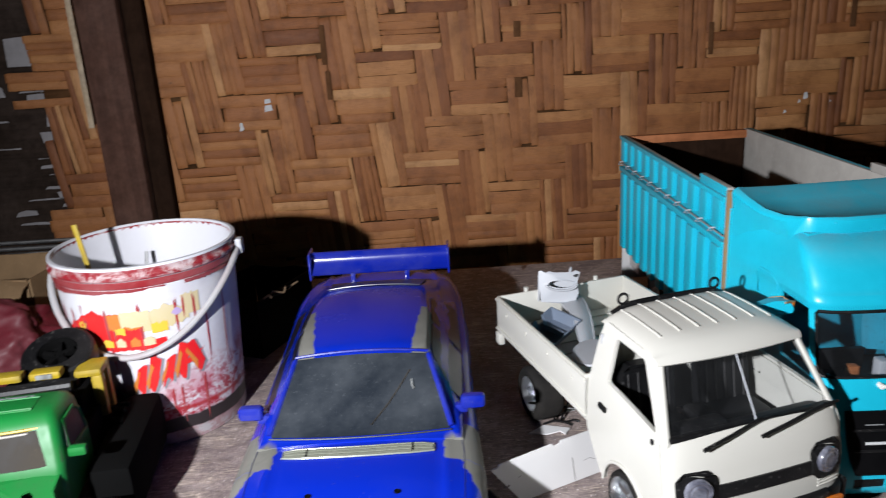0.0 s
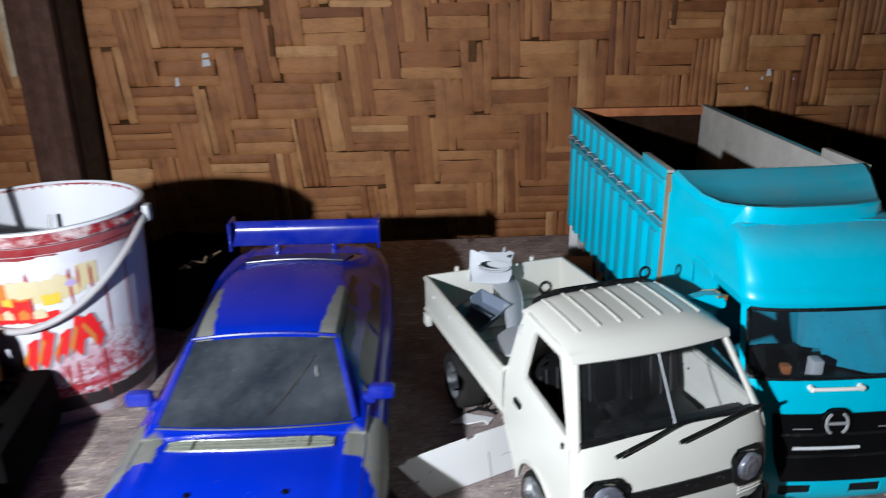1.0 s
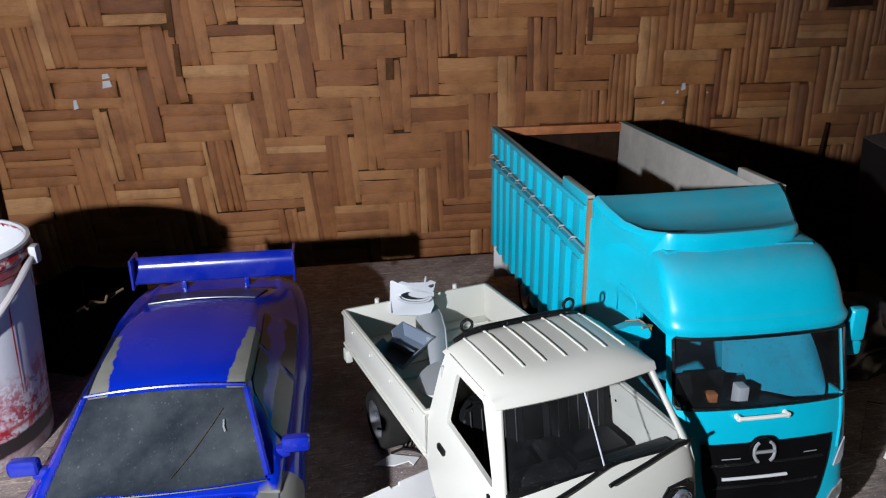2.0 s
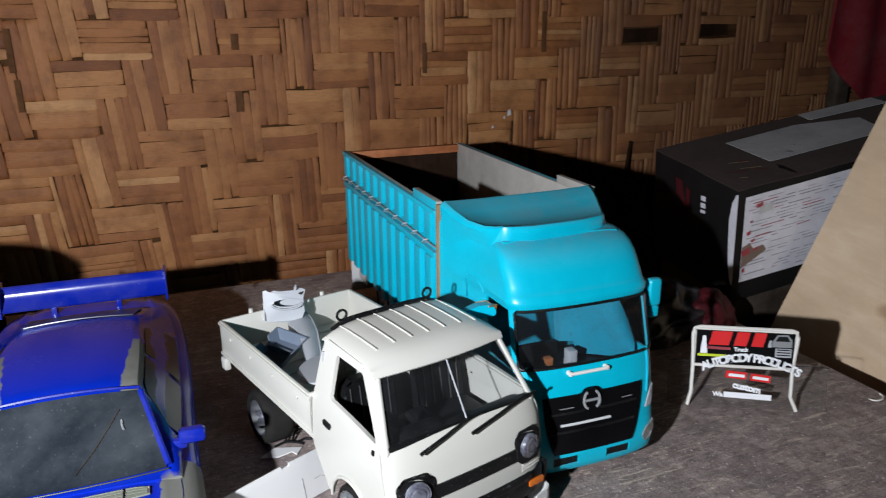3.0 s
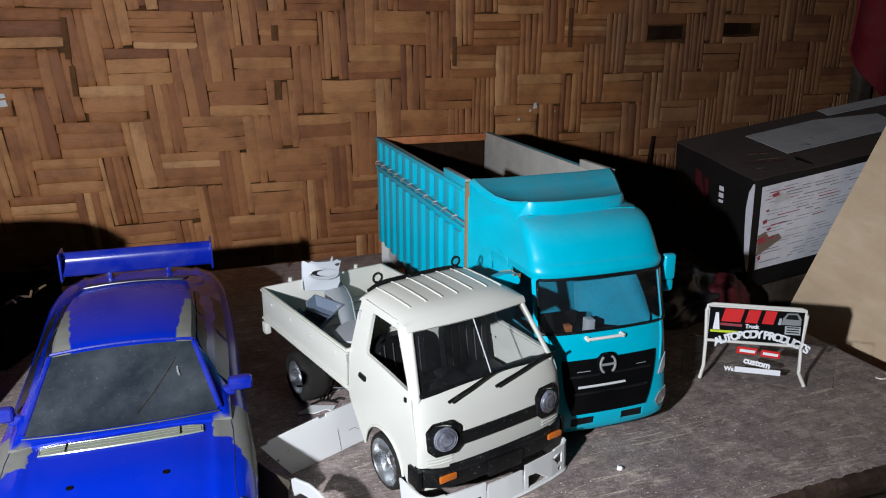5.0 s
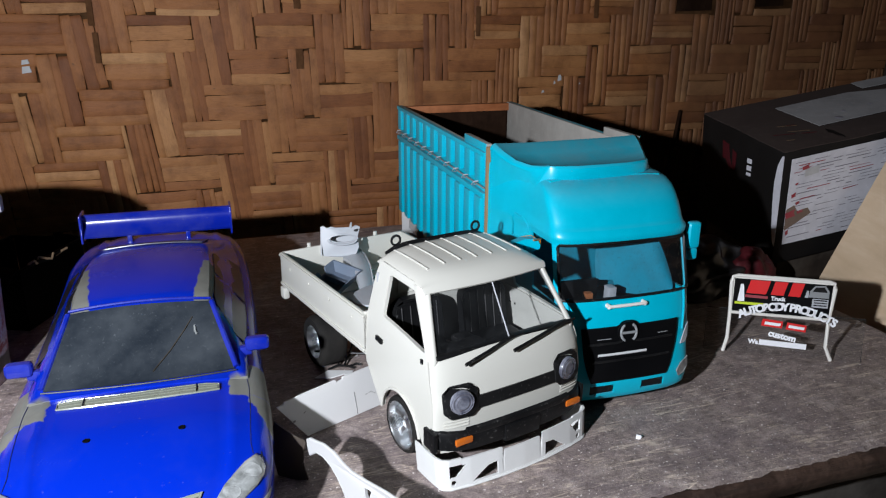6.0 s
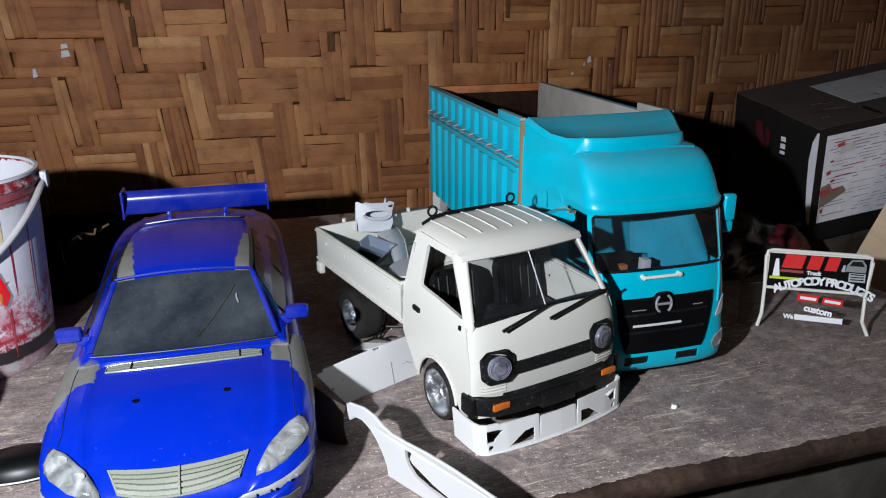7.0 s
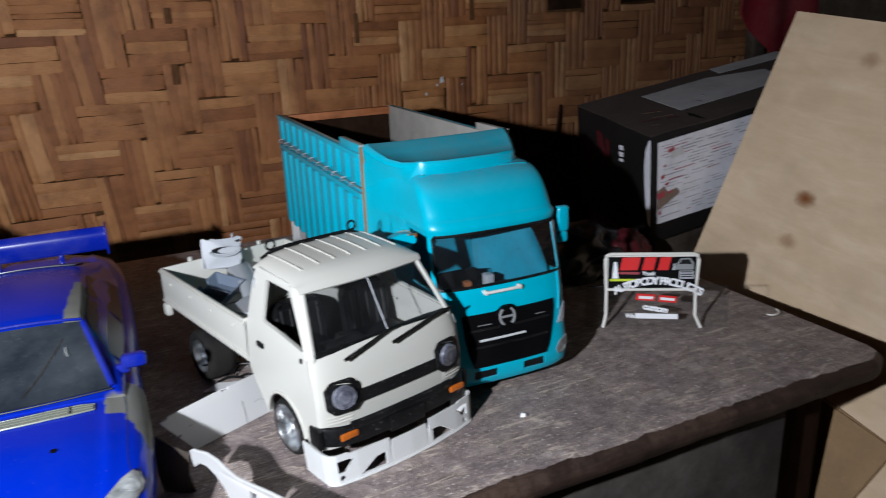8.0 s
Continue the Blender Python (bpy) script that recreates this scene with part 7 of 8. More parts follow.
    part("windscreen_wear", tube([(x, 0.0142 + 0.003 * (x / 0.045) ** 2, 0.1068) for x in lin(-0.042, 0.03, 7)], 0.0009, 6), M_RAWBOARD, tk)


green_truck()


# ---------- sign ----------
def sign():
    ux, uy = 0.089 / 0.1036, -0.053 / 0.1036
    ang = math.degrees(math.atan2(uy, ux))
    th = thing("table_sign", pose(0.6315, 0.4625, 0, 0, 0, ang), "small white easel sign with a black, red and white printed board", "sign")
    lean = math.tan(radians(10))
    W, HT, HM = 0.0505, 0.0825, 0.0435

    def P(x, z, out=0.0):
        return Vector((x, 0.002 + z * lean - out, z))
    pts = [P(-W - 0.002, 0.0012), P(-W + 0.001, 0.016), P(-W + 0.0012, HM), P(-W, HT - 0.006), P(-W + 0.0015, HT - 0.0015), P(-W + 0.006, HT), P(W - 0.006, HT), P(W - 0.0015, HT - 0.0015), P(W, HT - 0.006), P(W - 0.003, HM), P(W - 0.0035, 0.016), P(W + 0.003, 0.0012)]
    part("frame", tube(pts, 0.0019, 8), M_SIGNWHITE, th, "bent white plastic frame with two feet")
    part("cross_bar", tube([P(-W + 0.001, HM), P(W - 0.003, HM)], 0.0017, 8), M_SIGNWHITE, th)
    board = part("board", plate([(-W + 0.003, HM + 0.002), (W - 0.004, HM + 0.002), (W - 0.003, HT - 0.003), (-W + 0.003, HT - 0.003)], [], 0.0012, lambda a, b, c: P(a, b, c)), M_GLOSSBLACK, th, "black printed board")
    part("board_edge", plate([(-W + 0.001, HM), (W - 0.002, HM), (W - 0.001, HT - 0.001), (-W + 0.001, HT - 0.001)], [], 0.0008, lambda a, b, c: P(a, b, c - 0.001)), M_SIGNWHITE, th)

    def flat(shape, mat, name, out=0.002):
        part(name, plate(shape, [], 0.0003, lambda a, b, c: P(a, b, out + c)), mat, board)
    # three slanted red blocks where the trade mark stands
    for x0, x1 in ((-0.0355, -0.0125), (-0.0115, 0.0045), (0.0055, 0.0205)):
        flat([(x0, 0.0655), (x1 - 0.0035, 0.0655), (x1, 0.0795), (x0 + 0.0035, 0.0795)], M_RED, "red_block")
    flat([(-0.0365, 0.0612), (-0.014, 0.0608), (-0.014, 0.0635), (-0.036, 0.0639)], M_REDINK, "red_bar")
    flat([(-0.046, 0.0535), (-0.018, 0.0535), (-0.018, 0.056), (-0.046, 0.056)], M_LIME, "lime_bar")
    flat([(-0.0435, 0.0565), (-0.0365, 0.0565), (-0.0385, 0.0745), (-0.0415, 0.0745)], M_WHITEINK, "tower_shape")
    flat([(0.0255, 0.066), (0.0445, 0.066), (0.0445, 0.0735), (0.0405, 0.0788), (0.0305, 0.0782), (0.0262, 0.0725)], M_SILVER, "truck_shape")
    flat([(0.0285, 0.0722), (0.0425, 0.0722), (0.0395, 0.0772), (0.0312, 0.0768)], M_BLACK, "truck_window", 0.0024)
    flat([(0.029, 0.056), (0.0445, 0.056), (0.0445, 0.0648), (0.029, 0.0648)], M_LGREY, "truck_front")
    for z in (0.0578, 0.0604, 0.063):
        flat([(0.0305, z), (0.043, z), (0.043, z + 0.0011), (0.0305, z + 0.0011)], M_BLACK, "truck_grille", 0.0024)
    flat([(0.0215, 0.0655), (0.025, 0.0655), (0.025, 0.0725), (0.023, 0.0725)], M_LGREY, "truck_mirror")
    up = Matrix.Rotation(radians(90) - math.atan(lean), 4, "X")
    words("Truck", 0.0056, M_WHITEINK, "lettering", board, Matrix.Translation(P(-0.004, 0.0618, 0.0026)) @ up)
    # arched line of white letters
    text = "AUTOBODY PRODUCTS"
    wide = {"A": 0.7, "U": 0.72, "T": 0.62, "O": 0.8, "B": 0.7, "D": 0.76, "Y": 0.64, "P": 0.66, "R": 0.7, "C": 0.7, "S": 0.64, " ": 0.2}
    total = sum(wide[q] for q in text)
    run = 0.0
    for q in text:
        f = 2 * (run + wide[q] / 2) / total - 1
        run += wide[q]
        if q == " ":
            continue
        x = f * 0.0475 + 0.0065
        z = 0.0542 - 0.0125 * f * f - 0.0012 * f
        words(q, 0.0112, M_WHITEINK, "letter", th, Matrix.Translation(P(x, z, 0.0042)) @ up @ Matrix.Rotation(math.atan(-0.025 * f / 0.0505), 4, "Z"), 0.001)
    slant = Matrix.Identity(4)
    slant[0][1] = 0.3
    words("custom", 0.009, M_WHITEINK, "lettering", th, Matrix.Translation(P(0.004, 0.0235, 0.003)) @ up @ slant, 0.0006)
    # plain bars for the name and the number
    part("red_name_bar", plate([(-0.0175, 0.0325), (0.003, 0.0314), (0.0038, 0.0385), (-0.0165, 0.0398)], [], 0.0006, lambda a, b, c: P(a, b, 0.0015 + c)), M_RED, th)
    part("pink_name_core", plate([(-0.0145, 0.0345), (0.001, 0.0336), (0.0016, 0.0365), (-0.014, 0.0374)], [], 0.0006, lambda a, b, c: P(a, b, 0.0024 + c)), M_WHITEINK, th)
    part("red_name_bar", plate([(0.0068, 0.0308), (0.0262, 0.0292), (0.0268, 0.0362), (0.0078, 0.038)], [], 0.0006, lambda a, b, c: P(a, b, 0.0015 + c)), M_RED, th)
    part("pink_name_core", plate([(0.009, 0.033), (0.0242, 0.0317), (0.0248, 0.0344), (0.0096, 0.0358)], [], 0.0006, lambda a, b, c: P(a, b, 0.0024 + c)), M_WHITEINK, th)
    words("Wa", 0.0066, M_WHITEINK, "lettering", th, Matrix.Translation(P(-0.0238, 0.0152, 0.003)) @ up, 0.0006)
    part("white_number_bar", plate([(-0.0178, 0.0122), (0.0285, 0.0112), (0.0285, 0.0168), (-0.0178, 0.0178)], [], 0.0006, lambda a, b, c: P(a, b, 0.0015 + c)), M_WHITEINK, th)
    # clear sheet standing in the frame
    ac = part("acrylic_sheet", plate([(-0.072, 0.0), (0.083, 0.0), (0.083, 0.046), (-0.072, 0.046)], [], 0.0016, lambda a, b, c: Vector((a, 0.004 + b * lean + c, b + 0.0004))), M_ACRYLIC, th, "clear acrylic sheet behind the lettering")
    ac.visible_shadow = False
    part("sheet_edge", tube([Vector((0.083, 0.0048, 0.001)), Vector((0.083, 0.0048 + 0.046 * lean, 0.046)), Vector((-0.072, 0.0048 + 0.046 * lean, 0.046)), Vector((-0.072, 0.0048, 0.001))], 0.0004, 5), M_SEAT, th)


sign()


# ---------- carton, plywood and what lies behind the lorry ----------
def carton():
    Lx, Ly, Hz = 0.5, 0.186, 0.168
    up = pose(0.801, 0.672, 0.168, 7.83, -8.665, -4.112)
    th = thing("carton", up @ pose(0, 0, -Hz), "long black printed carton with dusty top and white paper labels", "box")
    part("body", box(0, Lx, 0, Ly, 0, Hz, 0.002), M_BLACKCARD, th)
    part("top_flap", grid(lin(0, Lx, 26), lin(0, Ly, 12), lambda x, y: (x, y, Hz + 0.0008 + 0.0015 * noise.noise(Vector((x * 14, y * 14, 0)))), None, 0.0008), M_DUSTTOP, th, "dusty scuffed top")

    def on_front(shape, mat, name, out, label=""):
        part(name, plate(shape, [], 0.0004, lambda a, b, c: (a, -out - c, b)), mat, th, label)

    on_front([(0.012, Hz - 0.138), (0.42, Hz - 0.142), (0.42, Hz - 0.008), (0.012, Hz - 0.011)], M_LABEL, "front_label", 0.0006, "white shipping label with red stamps")
    part("torn_edge", plate([(-0.0012, 0.03), (-0.0012, Hz - 0.004), (0.002, Hz - 0.005), (0.009, Hz - 0.02), (0.0125, Hz - 0.045), (0.0115, Hz - 0.075), (0.008, 0.055), (0.003, 0.034)], [], 0.0006, lambda a, b, c: (-0.0005 - c, a, b)), M_LABEL, th, "white torn strip down the corner")
    for shape in ([(0.092, 0.144), (0.094, 0.053), (0.3, 0.056), (0.315, 0.12), (0.22, 0.148)], [(0.256, 0.182), (0.252, 0.153), (0.4, 0.148), (0.4, 0.182)]):
        part("top_label", plate(shape, [], 0.0005, lambda a, b, c: (a, b, Hz + 0.0032 + c)), M_DIMLABEL, th, "greyed paper label on the top")
    rr = random.Random(11)
    for (x, y, r) in ((0.137, 0.066, 0.006), (0.16, 0.085, 0.0035), (0.21, 0.09, 0.003)):
        part("top_spot", lathe([(r, 0), (r * 0.8, 0.0005), (0, 0.0006)], 14, pose(x, y, Hz + 0.0036)), M_INK, th)
    for k in range(7):
        x, y = rr.uniform(0.01, 0.09), rr.uniform(0.01, 0.09)
        w = rr.uniform(0.01, 0.03)
        part("scuff", plate([(x, y), (x + w, y - 0.3 * w), (x + w, y - 0.3 * w + 0.0018), (x, y + 0.0012)], [], 0.0003, lambda a, b, c: (a, b, Hz + 0.0028 + c)), rr.choice((M_DARKRED, M_CARDDARK)), th)
    # printed lines on the label; one in four red
    for k in range(26):
        z = Hz - 0.018 - k * 0.0046
        x = 0.018 + (0.006 if k % 3 else 0)
        while x < 0.3:
            w = rr.uniform(0.008, 0.04)
            red = rr.random() < (0.2 if x < 0.1 else 0.05)
            hh = rr.choice((0.0006, 0.0008, 0.0012))
            if rr.random() < 0.7:
                on_front([(x, z), (x + w, z + 0.0004), (x + w, z + hh), (x, z + hh)], M_REDINK if red else M_INK, "print_bar", 0.0011)
            x += w + rr.uniform(0.004, 0.014)
    for (x, z, w, h) in ((0.03, 0.138, 0.014, 0.012), (0.022, 0.118, 0.005, 0.006), (0.018, 0.1, 0.008, 0.012), (0.032, 0.095, 0.034, 0.004), (0.026, 0.088, 0.007, 0.009), (0.012, 0.07, 0.02, 0.02), (0.03, 0.074, 0.012, 0.009), (0.015, 0.044, 0.005, 0.014), (0.1, 0.096, 0.03, 0.003)):
        w, h = 0.75 * w, 0.62 * h
        on_front([(x, z), (x + w, z + 0.002), (x + w * 0.8, z + h * 0.6), (x + w * 0.9, z + h), (x + w * 0.3, z + h * 0.8), (x - 0.001, z + h * 0.7)], M_REDINK, "stamp", 0.0016)
    for x, z, w, mat in ((0.19, 0.149, 0.016, M_LIME), (0.212, 0.149, 0.01, M_LGREY), (0.232, 0.151, 0.008, M_GREEN), (0.246, 0.151, 0.009, M_GREEN), (0.262, 0.151, 0.012, M_GREYPART), (0.2, 0.06, 0.012, M_GREYPART)):
        on_front([(x, z - 0.004), (x + w, z - 0.004), (x + w, z + 0.003), (x, z + 0.003)], mat, "label_print", 0.0015)
    on_front([(0.012, 0.052), (0.03, 0.06), (0.052, 0.071), (0.046, 0.08), (0.03, 0.078), (0.024, 0.088), (0.012, 0.084)], M_STAIN, "brown_stain", 0.0012)
    on_front([(0.034, 0.128), (0.056, 0.13), (0.056, 0.141), (0.034, 0.139)], M_PAPER, "grey_print", 0.0013)
    # marks on the dark end: a torn red mark, a row of short white bars
    def on_end(shape, mat, name):
        part(name, plate(shape, [], 0.0004, lambda a, b, c: (-0.0005 - c, a, b)), mat, th)
    # red marks in a darker red that includes the lorry's shadow
    on_end([(0.132, Hz - 0.024), (0.117, Hz - 0.026), (0.113, Hz - 0.044), (0.105, Hz - 0.06), (0.112, Hz - 0.064), (0.122, Hz - 0.05), (0.13, Hz - 0.05)], M_DARKRED, "red_mark")
    on_end([(0.108, Hz - 0.03), (0.098, Hz - 0.034), (0.099, Hz - 0.06), (0.105, Hz - 0.062)], M_DARKRED, "red_mark")
    for z, d in ((0.032, 0.006), (0.0425, 0.006), (0.053, 0.0035)):
        on_end([(0.073, Hz - z), (0.063, Hz - z + 0.001), (0.063, Hz - z - d), (0.073, Hz - z - d - 0.001)], M_LABEL, "white_bar")
    # the stand under it, its top sloping with the carton
    th = thing("crate", pose(0, 0, -0.72), "dark wooden stand with a sloping top under the carton", "crate")
    base = up @ pose(0, 0, -Hz)
    top = [base @ Vector(p) for p in ((0.02, 0.012, -0.0006), (Lx, 0.012, -0.0006), (Lx, Ly, -0.0006), (0.02, Ly, -0.0006))]
    part("body", loft([[(p.x, p.y, 0) for p in top], [(p.x, p.y, p.z + 0.72) for p in top]]), M_SHED, th)


carton()


def plywood():
    # local x out of the board towards the table, y along it, z up its length
    a = radians(20)
    zax = Vector((math.sin(a), -0.1, math.cos(a))).normalized()
    yax = Vector((-0.08, 1.0, 0.0))
    yax = (yax - yax.dot(zax) * zax).normalized()
    xax = yax.cross(zax)
    m = Matrix((xax, yax, zax)).transposed().to_4x4()
    m.translation = Vector((0.888, 0.661, -0.002))
    th = thing("plywood_board", m, "pale knotty plywood board standing on a box beside the table", "board")
    part("face", box(0, 0.012, -0.49, 0, -0.311, 0.352, 0.0008), ply_mat(), th)
    # a flattened carton leaning against the board's foot
    fc = thing("flattened_carton", m @ pose(-0.0005, 0, 0), "flattened brown cardboard carton leaning on the plywood", "cardboard")
    for k in (0, 1):
        part("panel", plate([(-0.12, -0.085 - 0.004 * k), (-0.295, -0.099 - 0.002 * k), (-0.362, -0.106), (-0.346, -0.187), (-0.335 + 0.003 * k, -0.306), (-0.13, -0.306)], [], 0.003, lambda a, b, c, k=k: (-0.0005 - 0.0042 * k - c, a, b)), M_CARD, fc)
    return m


KNOTS[:] = [(-0.121, 0.112, 0.017, 0.012, 1.0), (-0.124, 0.056, 0.016, 0.012, 0.5), (-0.124, 0.287, 0.016, 0.012, 0.45), (-0.2, 0.2, 0.009, 0.007, 0.2)]
KNOTS[:] = [(y * 1.06, z * 1.06, a * 1.06, b * 1.06, q) for y, z, a, b, q in KNOTS]
plywood()

bx = thing("floor_box", pose(0.93, 0.42, -0.72, 0, 0, 8), "brown cardboard box standing on the floor beside the table", "box")
part("body", box(-0.15, 0.3, -0.3, 0.02, 0, 0.42, 0.003), M_CARD, bx)
for s in (-1, 1):
    part("flap", box(-0.15, 0.3, -0.14 + s * 0.0785 - 0.078, -0.14 + s * 0.0785 + 0.078, 0.4205, 0.4235, 0.001), M_CARD, bx)
part("tape", box(-0.152, 0.302, -0.165, -0.115, 0.424, 0.4246), M_CARDDARK, bx)


def crumple(name, m, size, mat, label, cat, seed, amp=0.35, sub=5, crisp=False):
    """A soft crumpled bag: a ball pressed flat, folded by broad and fine noise; crisp for a stiff bag with sharp folds."""
    bm = bmesh.new()
    bmesh.ops.create_icosphere(bm, subdivisions=sub, radius=1)
    for v in bm.verts:
        p = v.co.copy()
        q = noise.noise(p * 1.3 + Vector((seed, 0, 0))) + 0.45 * noise.ridged_multi_fractal(p * 1.2 + Vector((0, seed, 0)), 1.0, 2.0, 3, 0.9, 2.0) - 0.6
        if crisp:
            q = noise.noise(p * 1.4 + Vector((seed, 0, 0))) + 0.5 * noise.ridged_multi_fractal(p * 1.3 + Vector((0, seed, 0)), 1.0, 2.0, 3, 0.9, 2.0) - 0.7
            q += 0.22 * abs(noise.noise(p * 3.1 + Vector((0, 0, seed))))
        p *= 1 + amp * q + 0.02 * noise.noise(p * 9)
        p.z = max(p.z, -0.55)
        v.co = Vector((p.x * size[0], p.y * size[1], (p.z + 0.55) * size[2]))
    ob = tagged(obj_from(name, bm, mat, 62 if crisp else 70), label, cat)
    ob.matrix_basis = m
    return ob


crumple("plastic_bag", pose(0.742, 0.638, 0.0, 0, 0, 20), (0.043, 0.028, 0.036), M_DARKRED, "dark red crumpled plastic bag on the table by the carton", "bag", 3.1)
crumple("dark_bag", pose(0.675, 0.665, 0.0, 0, 0, 10), (0.075, 0.06, 0.042), M_BAGBLACK, "black crumpled plastic bag behind the lorry", "bag", 7.7)
crumple("red_bag", pose(-0.45, 0.78, 0.0, 0, 0, 10), (0.095, 0.06, 0.062), M_REDBAG, "red crumpled plastic bag behind the green truck", "bag", 5.2, 0.28, 6, True)

st = thing("dark_stick", pose(0.972, 1.14, 0.0), "thin black stick leaning against the woven wall", "stick")
part("rod", tube([(-0.06, -0.05, 0.0105), (0.0, 0.006, 0.1), (0.02, 0.024, 0.15)], 0.0035, 8), M_BLACKWOOD, st)

bm = grid(lin(0, 1, 16), lin(0, 1, 18), lambda u, v: (1.385 + 0.03 * math.sin(v * 3) * (1 - v) + 0.23 * u, 1.08 + 0.007 * math.sin(u * 12 + 2 * v) + 0.02 * v, 0.18 + 0.14 * (1 - u) ** 2 + 0.6 * v), None, 0.004)
tagged(obj_from("red_cloth", bm, M_REDCLOTH, 60), "deep red cloth hanging in the corner behind the carton", "cloth")
tagged(obj_from("trim_corner", box(1.5, 1.535, WALL_Y - 0.03, WALL_Y - 0.004, -0.7, 1.7, 0.003), M_SHED), "upright brown lath in the wall's corner", "trim", kind="structure")


# ---------- behind the pail and the green truck ----------
def open_box(name, m, x, y, z, label, mat, flap=0.06):
    th = thing(name, m, label, "box")
    t = 0.003
    part("bottom", box(-x, x, -y, y, 0, t), mat, th)
    for s in (-1, 1):
        part("side", box(s * x - t / 2, s * x + t / 2, -y, y, t, z), mat, th)
        part("end", box(-x + t, x - t, s * y - t / 2, s * y + t / 2, t, z), mat, th)
        part("flap", grid(lin(-x, x, 5), lin(0, 1, 3), lambda u, v, s=s: (u, s * (y + flap * v * 0.8), z - flap * 0.45 * v * v + 0.004 * math.sin(u * 60)), None, 0.002), mat, th)
    return th


# box and raised flap are near-black in place of the pail's shadow on them
torn = open_box("cardboard_box", pose(-0.138, 0.845, 0, 0, 0, -24), 0.045, 0.06, 0.072, "cardboard box with open flaps behind the car, blackened for shade", M_DEEPBLACK, 0.03)
back = torn.matrix_basis.inverted()
bm = grid(lin(0, 1, 9), lin(0, 1, 5), lambda u, v: back @ (Vector((-0.121 + 0.024 * u, 0.772 + 0.048 * u, 0.072)).lerp(Vector((-0.104 + 0.027 * u, 0.738 + 0.055 * u, 0.088 - 0.004 * u + 0.002 * math.sin(u * 9))), v)), None, 0.002)
part("raised_flap", bm, M_DEEPBLACK, torn)
part("torn_edge", tube([back @ Vector((-0.104 + 0.027 * u + 0.003 * math.sin(u * 14), 0.738 + 0.055 * u, 0.0885 - 0.004 * u + 0.003 * math.sin(u * 21))) for u in lin(0, 1, 12)], 0.0013, 6), M_CARDDARK, torn, "pale torn cardboard edge")
open_box("cardboard_box", pose(-0.53, 0.98, 0, 0, 0, -6), 0.09, 0.06, 0.075, "brown cardboard box on the table by the dark wall", M_CARD, 0.04)
crumple("scrap_paper", pose(-0.045, 0.8, 0.0), (0.02, 0.014, 0.01), M_CARD, "crumpled scrap of brown paper on the table", "paper", 9.4)
rr = random.Random(21)
for k in range(9):
    z = 0.002 + 0.0085 * k
    b = thing("metal_rod", pose(-0.6 + rr.uniform(-0.02, 0.02), 1.1 + 0.006 * (k % 3), z, 0, 0, rr.uniform(-1.5, 1.5)), "thin grey metal rod in a pile by the wall", "rod", "pile of rods")
    part("rod", tube([(-0.16, 0, 0.004), (0.19 - rr.uniform(0, 0.05), 0, 0.004)], 0.0032, 8), M_STEEL, b)
# torn pale patches on the black wall and along the weave's frayed edge
for x0, z0, x1, z1 in ((-0.64, 0.34, -0.588, 0.381), (-0.568, 0.338, -0.522, 0.384), (-0.632, 0.292, -0.582, 0.307), (-0.559, 0.296, -0.512, 0.312), (-0.552, 0.273, -0.512, 0.294), (-0.626, 0.249, -0.585, 0.253), (-0.537, 0.214, -0.506, 0.232), (-0.531, 0.193, -0.504, 0.199), (-0.551, 0.171, -0.504, 0.177), (-0.551, 0.136, -0.51, 0.141), (-0.53, 0.118, -0.502, 0.134), (-0.584, 0.117, -0.51, 0.1195), (-0.61, 0.091, -0.572, 0.1), (-0.546, 0.071, -0.498, 0.095), (-0.606, 0.076, -0.552, 0.079), (-0.551, 0.187, -0.53, 0.189), (-0.618, 0.206, -0.576, 0.208), (-0.679, 0.16, -0.659, 0.166), (-0.678, 0.142, -0.654, 0.146), (-0.69, 0.2, -0.655, 0.21), (-0.526, 0.24, -0.51, 0.268)):
    sh = [(x0, z0), (x1, z0 + rr.uniform(-0.0015, 0.0015)), (x1 - rr.uniform(0, 0.004), z1), ((x0 + x1) / 2, z1 + rr.uniform(-0.002, 0.002)), (x0 + rr.uniform(-0.003, 0.006), z1 - rr.uniform(0, 0.3) * (z1 - z0))]
    part("paper_patch", plate(sh, [], 0.0008, lambda a, b, c: (a, WALL_Y + 0.0485 - c, b)), M_PALEPATCH, left_wall)
for k in range(26):
    z, x = rr.uniform(0.07, 0.42), -0.503 - abs(rr.gauss(0, 0.008))
    w, h = rr.uniform(0.006, 0.02), rr.choice((0.0015, 0.003, 0.006))
    part("paper_patch", plate([(x - w, z), (x, z + 0.0006), (x - 0.002, z + h), (x - w * 0.9, z + h * 0.8)], [], 0.0008, lambda a, b, c: (a, WALL_Y + 0.0465 - c, b)), M_PALEPATCH, left_wall)
# broken places in the weave, a black plate in each standing in for shade
for x0, x1, z0, z1 in HOLES:
    part("hole_back", plate([(x0, z0), (x1, z0 + 0.003), (x1, z1 + 0.002), (x0 + 0.004, z1)], [], 0.0004, lambda p, q, r: (p, WALL_Y + 0.0031 - r, q)), M_BLACKWOOD, wall)
# dark old strips in the weave
for x, z, w, h in ((-0.056, 0.345, 0.0085, 0.06), (-0.053, 0.283, 0.008, 0.045), (0.249, 0.352, 0.011, 0.024), (0.249, 0.262, 0.012, 0.032), (0.56, 0.32, 0.008, 0.05), (0.79, 0.36, 0.009, 0.07)):
    part("dark_strip", box(x - w / 2, x + w / 2, WALL_Y - 0.0042, WALL_Y - 0.0026, z - h / 2, z + h / 2, 0.0005), M_OLDSTRIP, wall)
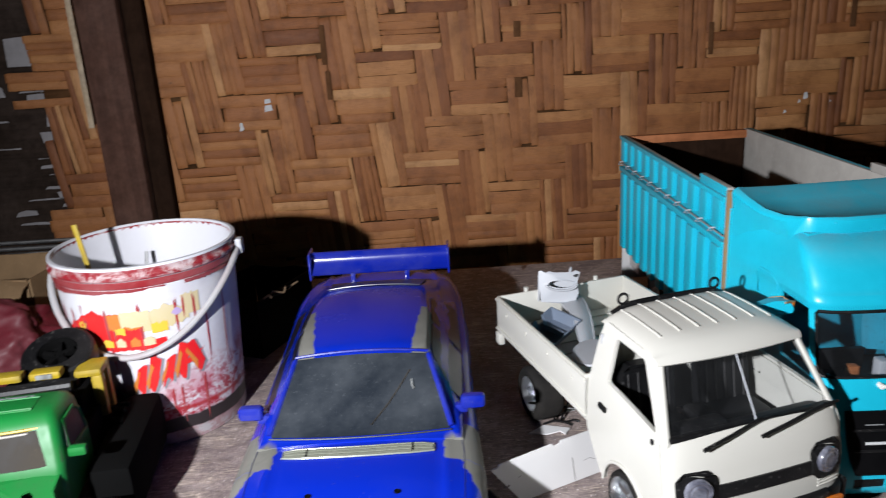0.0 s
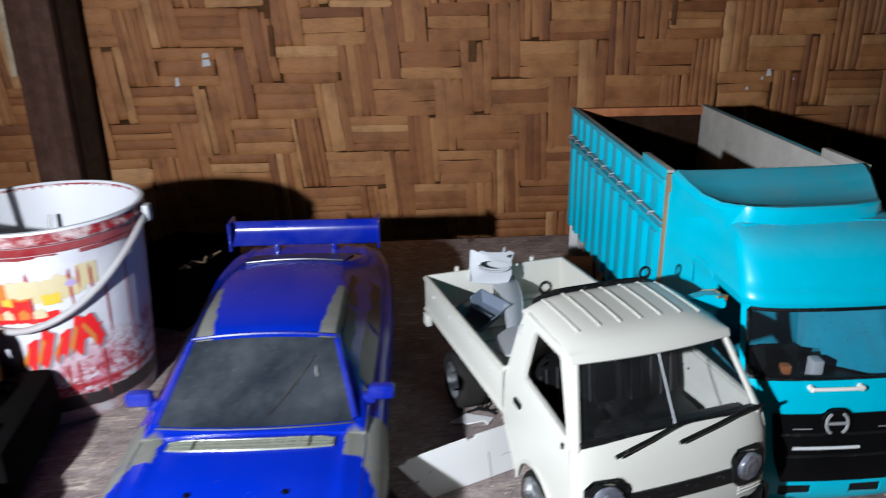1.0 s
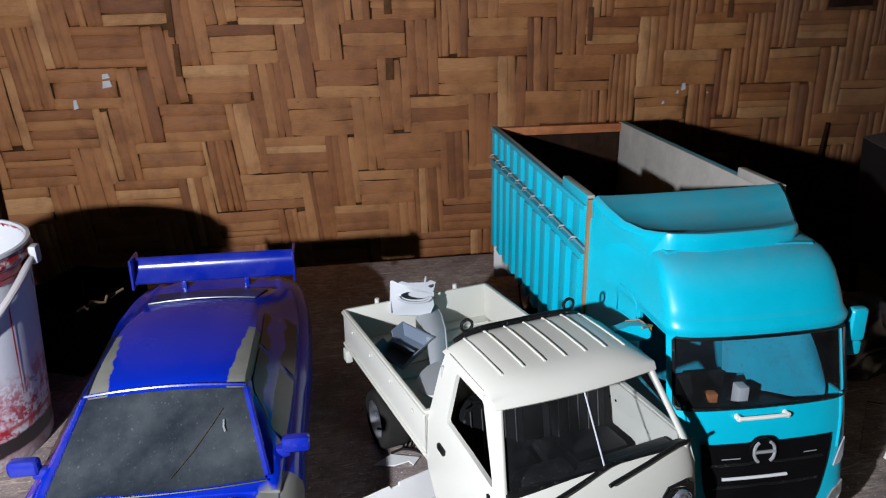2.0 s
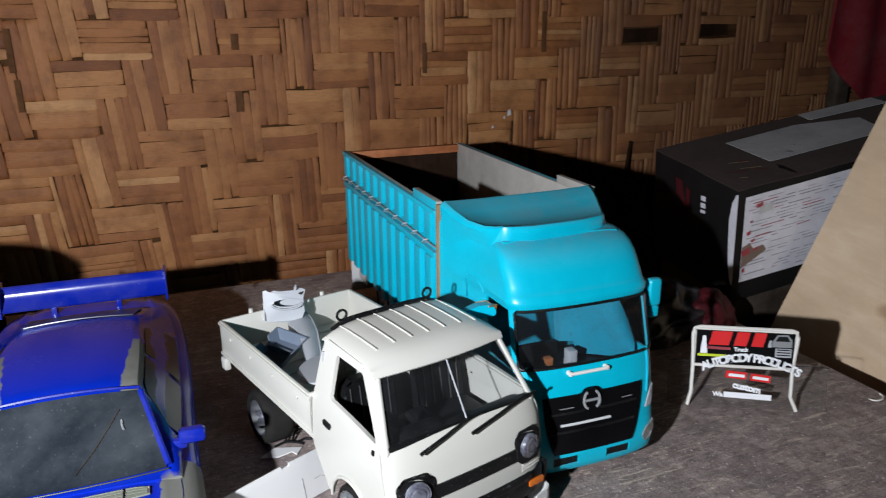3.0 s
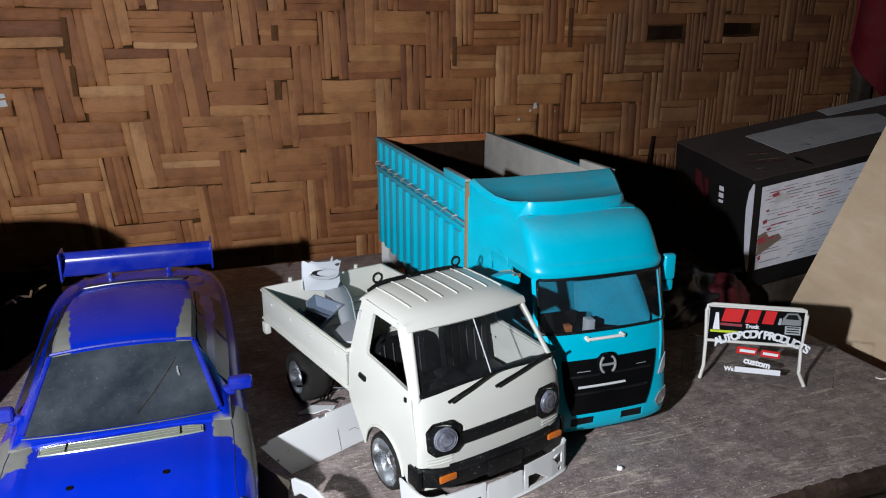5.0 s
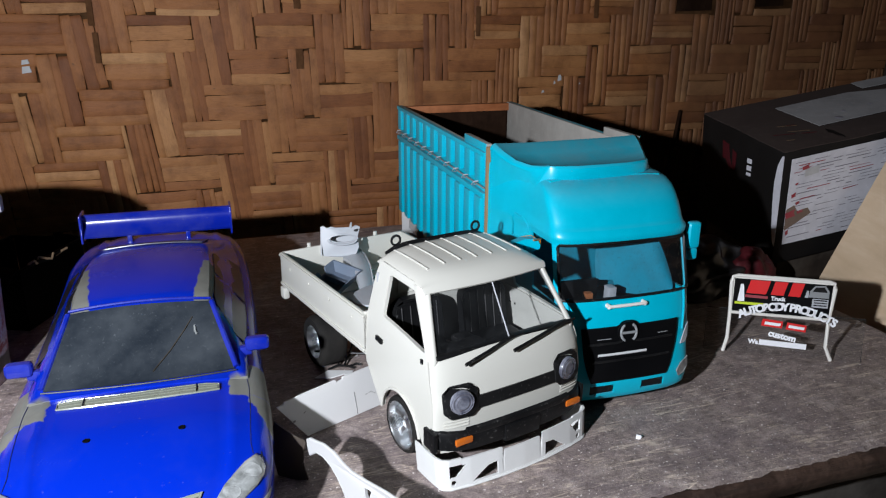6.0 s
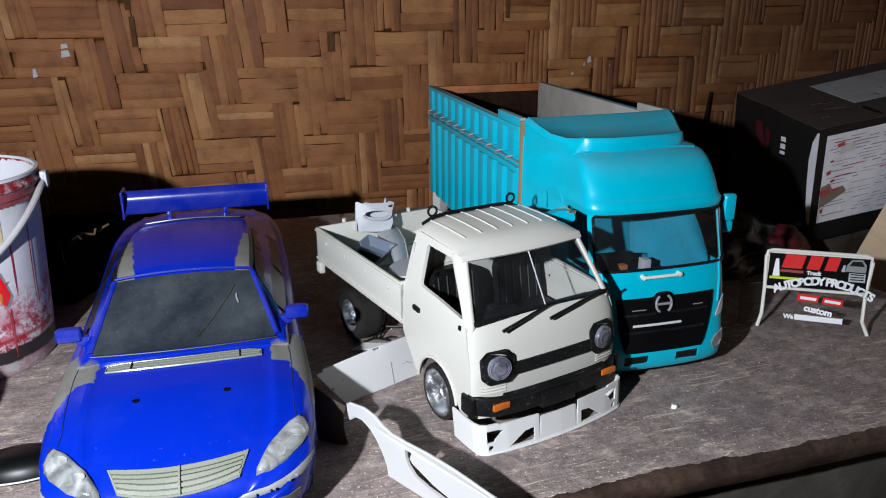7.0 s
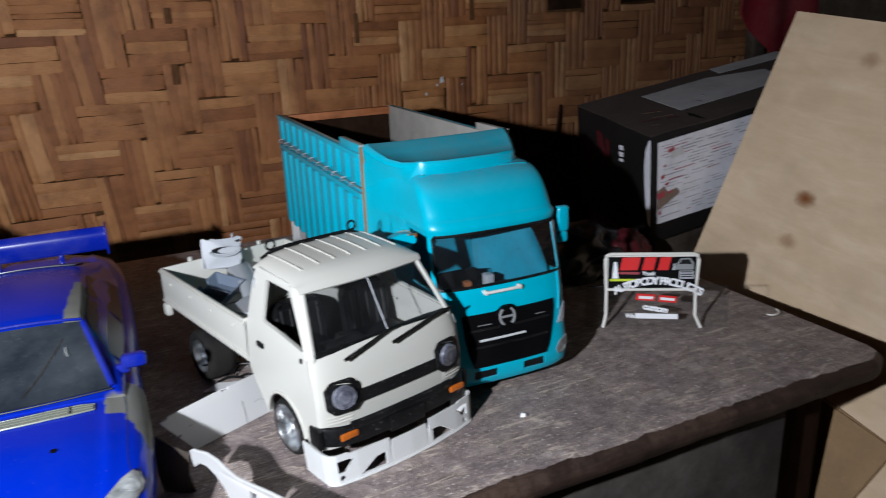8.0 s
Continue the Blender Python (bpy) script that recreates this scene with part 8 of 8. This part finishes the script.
# taped marks on the weave
for x, z, w, h in ((-0.152, 0.253, 0.013, 0.011), (-0.152, 0.264, 0.011, 0.008), (-0.198, 0.226, 0.007, 0.014), (0.723, 0.22, 0.008, 0.012), (0.713, 0.212, 0.004, 0.007), (0.765, 0.209, 0.003, 0.004), (0.69, 0.196, 0.005, 0.006)):
    sh = [(x - w / 2, z - h / 2), (x + w / 2, z - h / 2 + 0.002), (x + w / 2 - 0.002, z + h / 2), (x - w / 2 + 0.001, z + h / 2 - 0.001)]
    part("paper_scrap", plate(sh, [], 0.0006, lambda a, b, c: (a, WALL_Y - 0.0034 - c, b)), M_PAPER, wall)

# ---------- crumbs on the table ----------
cr = crumple("foam_crumb", pose(0.41, 0.374, 0), (0.0034, 0.0028, 0.0026), M_WHITEINK, "tiny white crumb lying on the table", "crumb", 2.2, 0.5, 2)
pr = thing("plastic_curl", pose(0.774, 0.423, 0.0012, 0, 0, 15), "small pale plastic shaving curled on the table", "shaving")
part("curl", tube([(0.008 * math.cos(t), 0.006 * math.sin(t), 0.0006 * t) for t in lin(radians(150), radians(360), 12)], 0.0009, 6), M_SIGNWHITE, pr)
vs, fs = [], []
rr = random.Random(5)
for k in range(620):
    x, y, s = rr.uniform(-0.3, 0.8), rr.uniform(0.3, 0.7), rr.choice((0.0002, 0.00025, 0.0003, 0.0004))
    n0 = len(vs)
    for dx, dy, dz in ((-1, -1, 0), (1, -0.8, 0), (0.7, 1, 0), (-0.9, 0.8, 0), (0.1, 0, 1.1)):
        vs.append((x + dx * s * rr.uniform(0.6, 1.6), y + dy * s, 0.0001 + dz * s))
    for q in ((0, 1, 4), (1, 2, 4), (2, 3, 4), (3, 0, 4), (3, 2, 1, 0)):
        fs.append(tuple(n0 + i for i in q))
me = bpy.data.meshes.new("table_crumbs")
me.from_pydata(vs, [], fs)
me.materials.append(M_RAWBOARD)
tagged(new("table_crumbs", me), "scattered pale crumbs and dust on the table", "dirt", kind="stuff")

lid = thing("smoked_lid", pose(-0.105, 0.437, 0.0) @ Matrix.Diagonal((1.1, 0.6, 0.7, 1)), "dark smoked plastic dome lying on the table by the car", "plastic lid")
part("dome", lathe([(0.034, 0.008), (0.0345, 0.010), (0.031, 0.018), (0.022, 0.0245), (0.01, 0.0275), (0, 0.028)], 36), M_GLOSSBLACK, lid)
part("rim", lathe([(0.033, 0.0075), (0.0355, 0.008), (0.0352, 0.0095), (0.033, 0.0095)], 36), M_BRIGHT, lid)
part("base", lathe([(0, 0), (0.024, 0), (0.03, 0.0045), (0.032, 0.008), (0, 0.008)], 30), M_BLACK, lid)
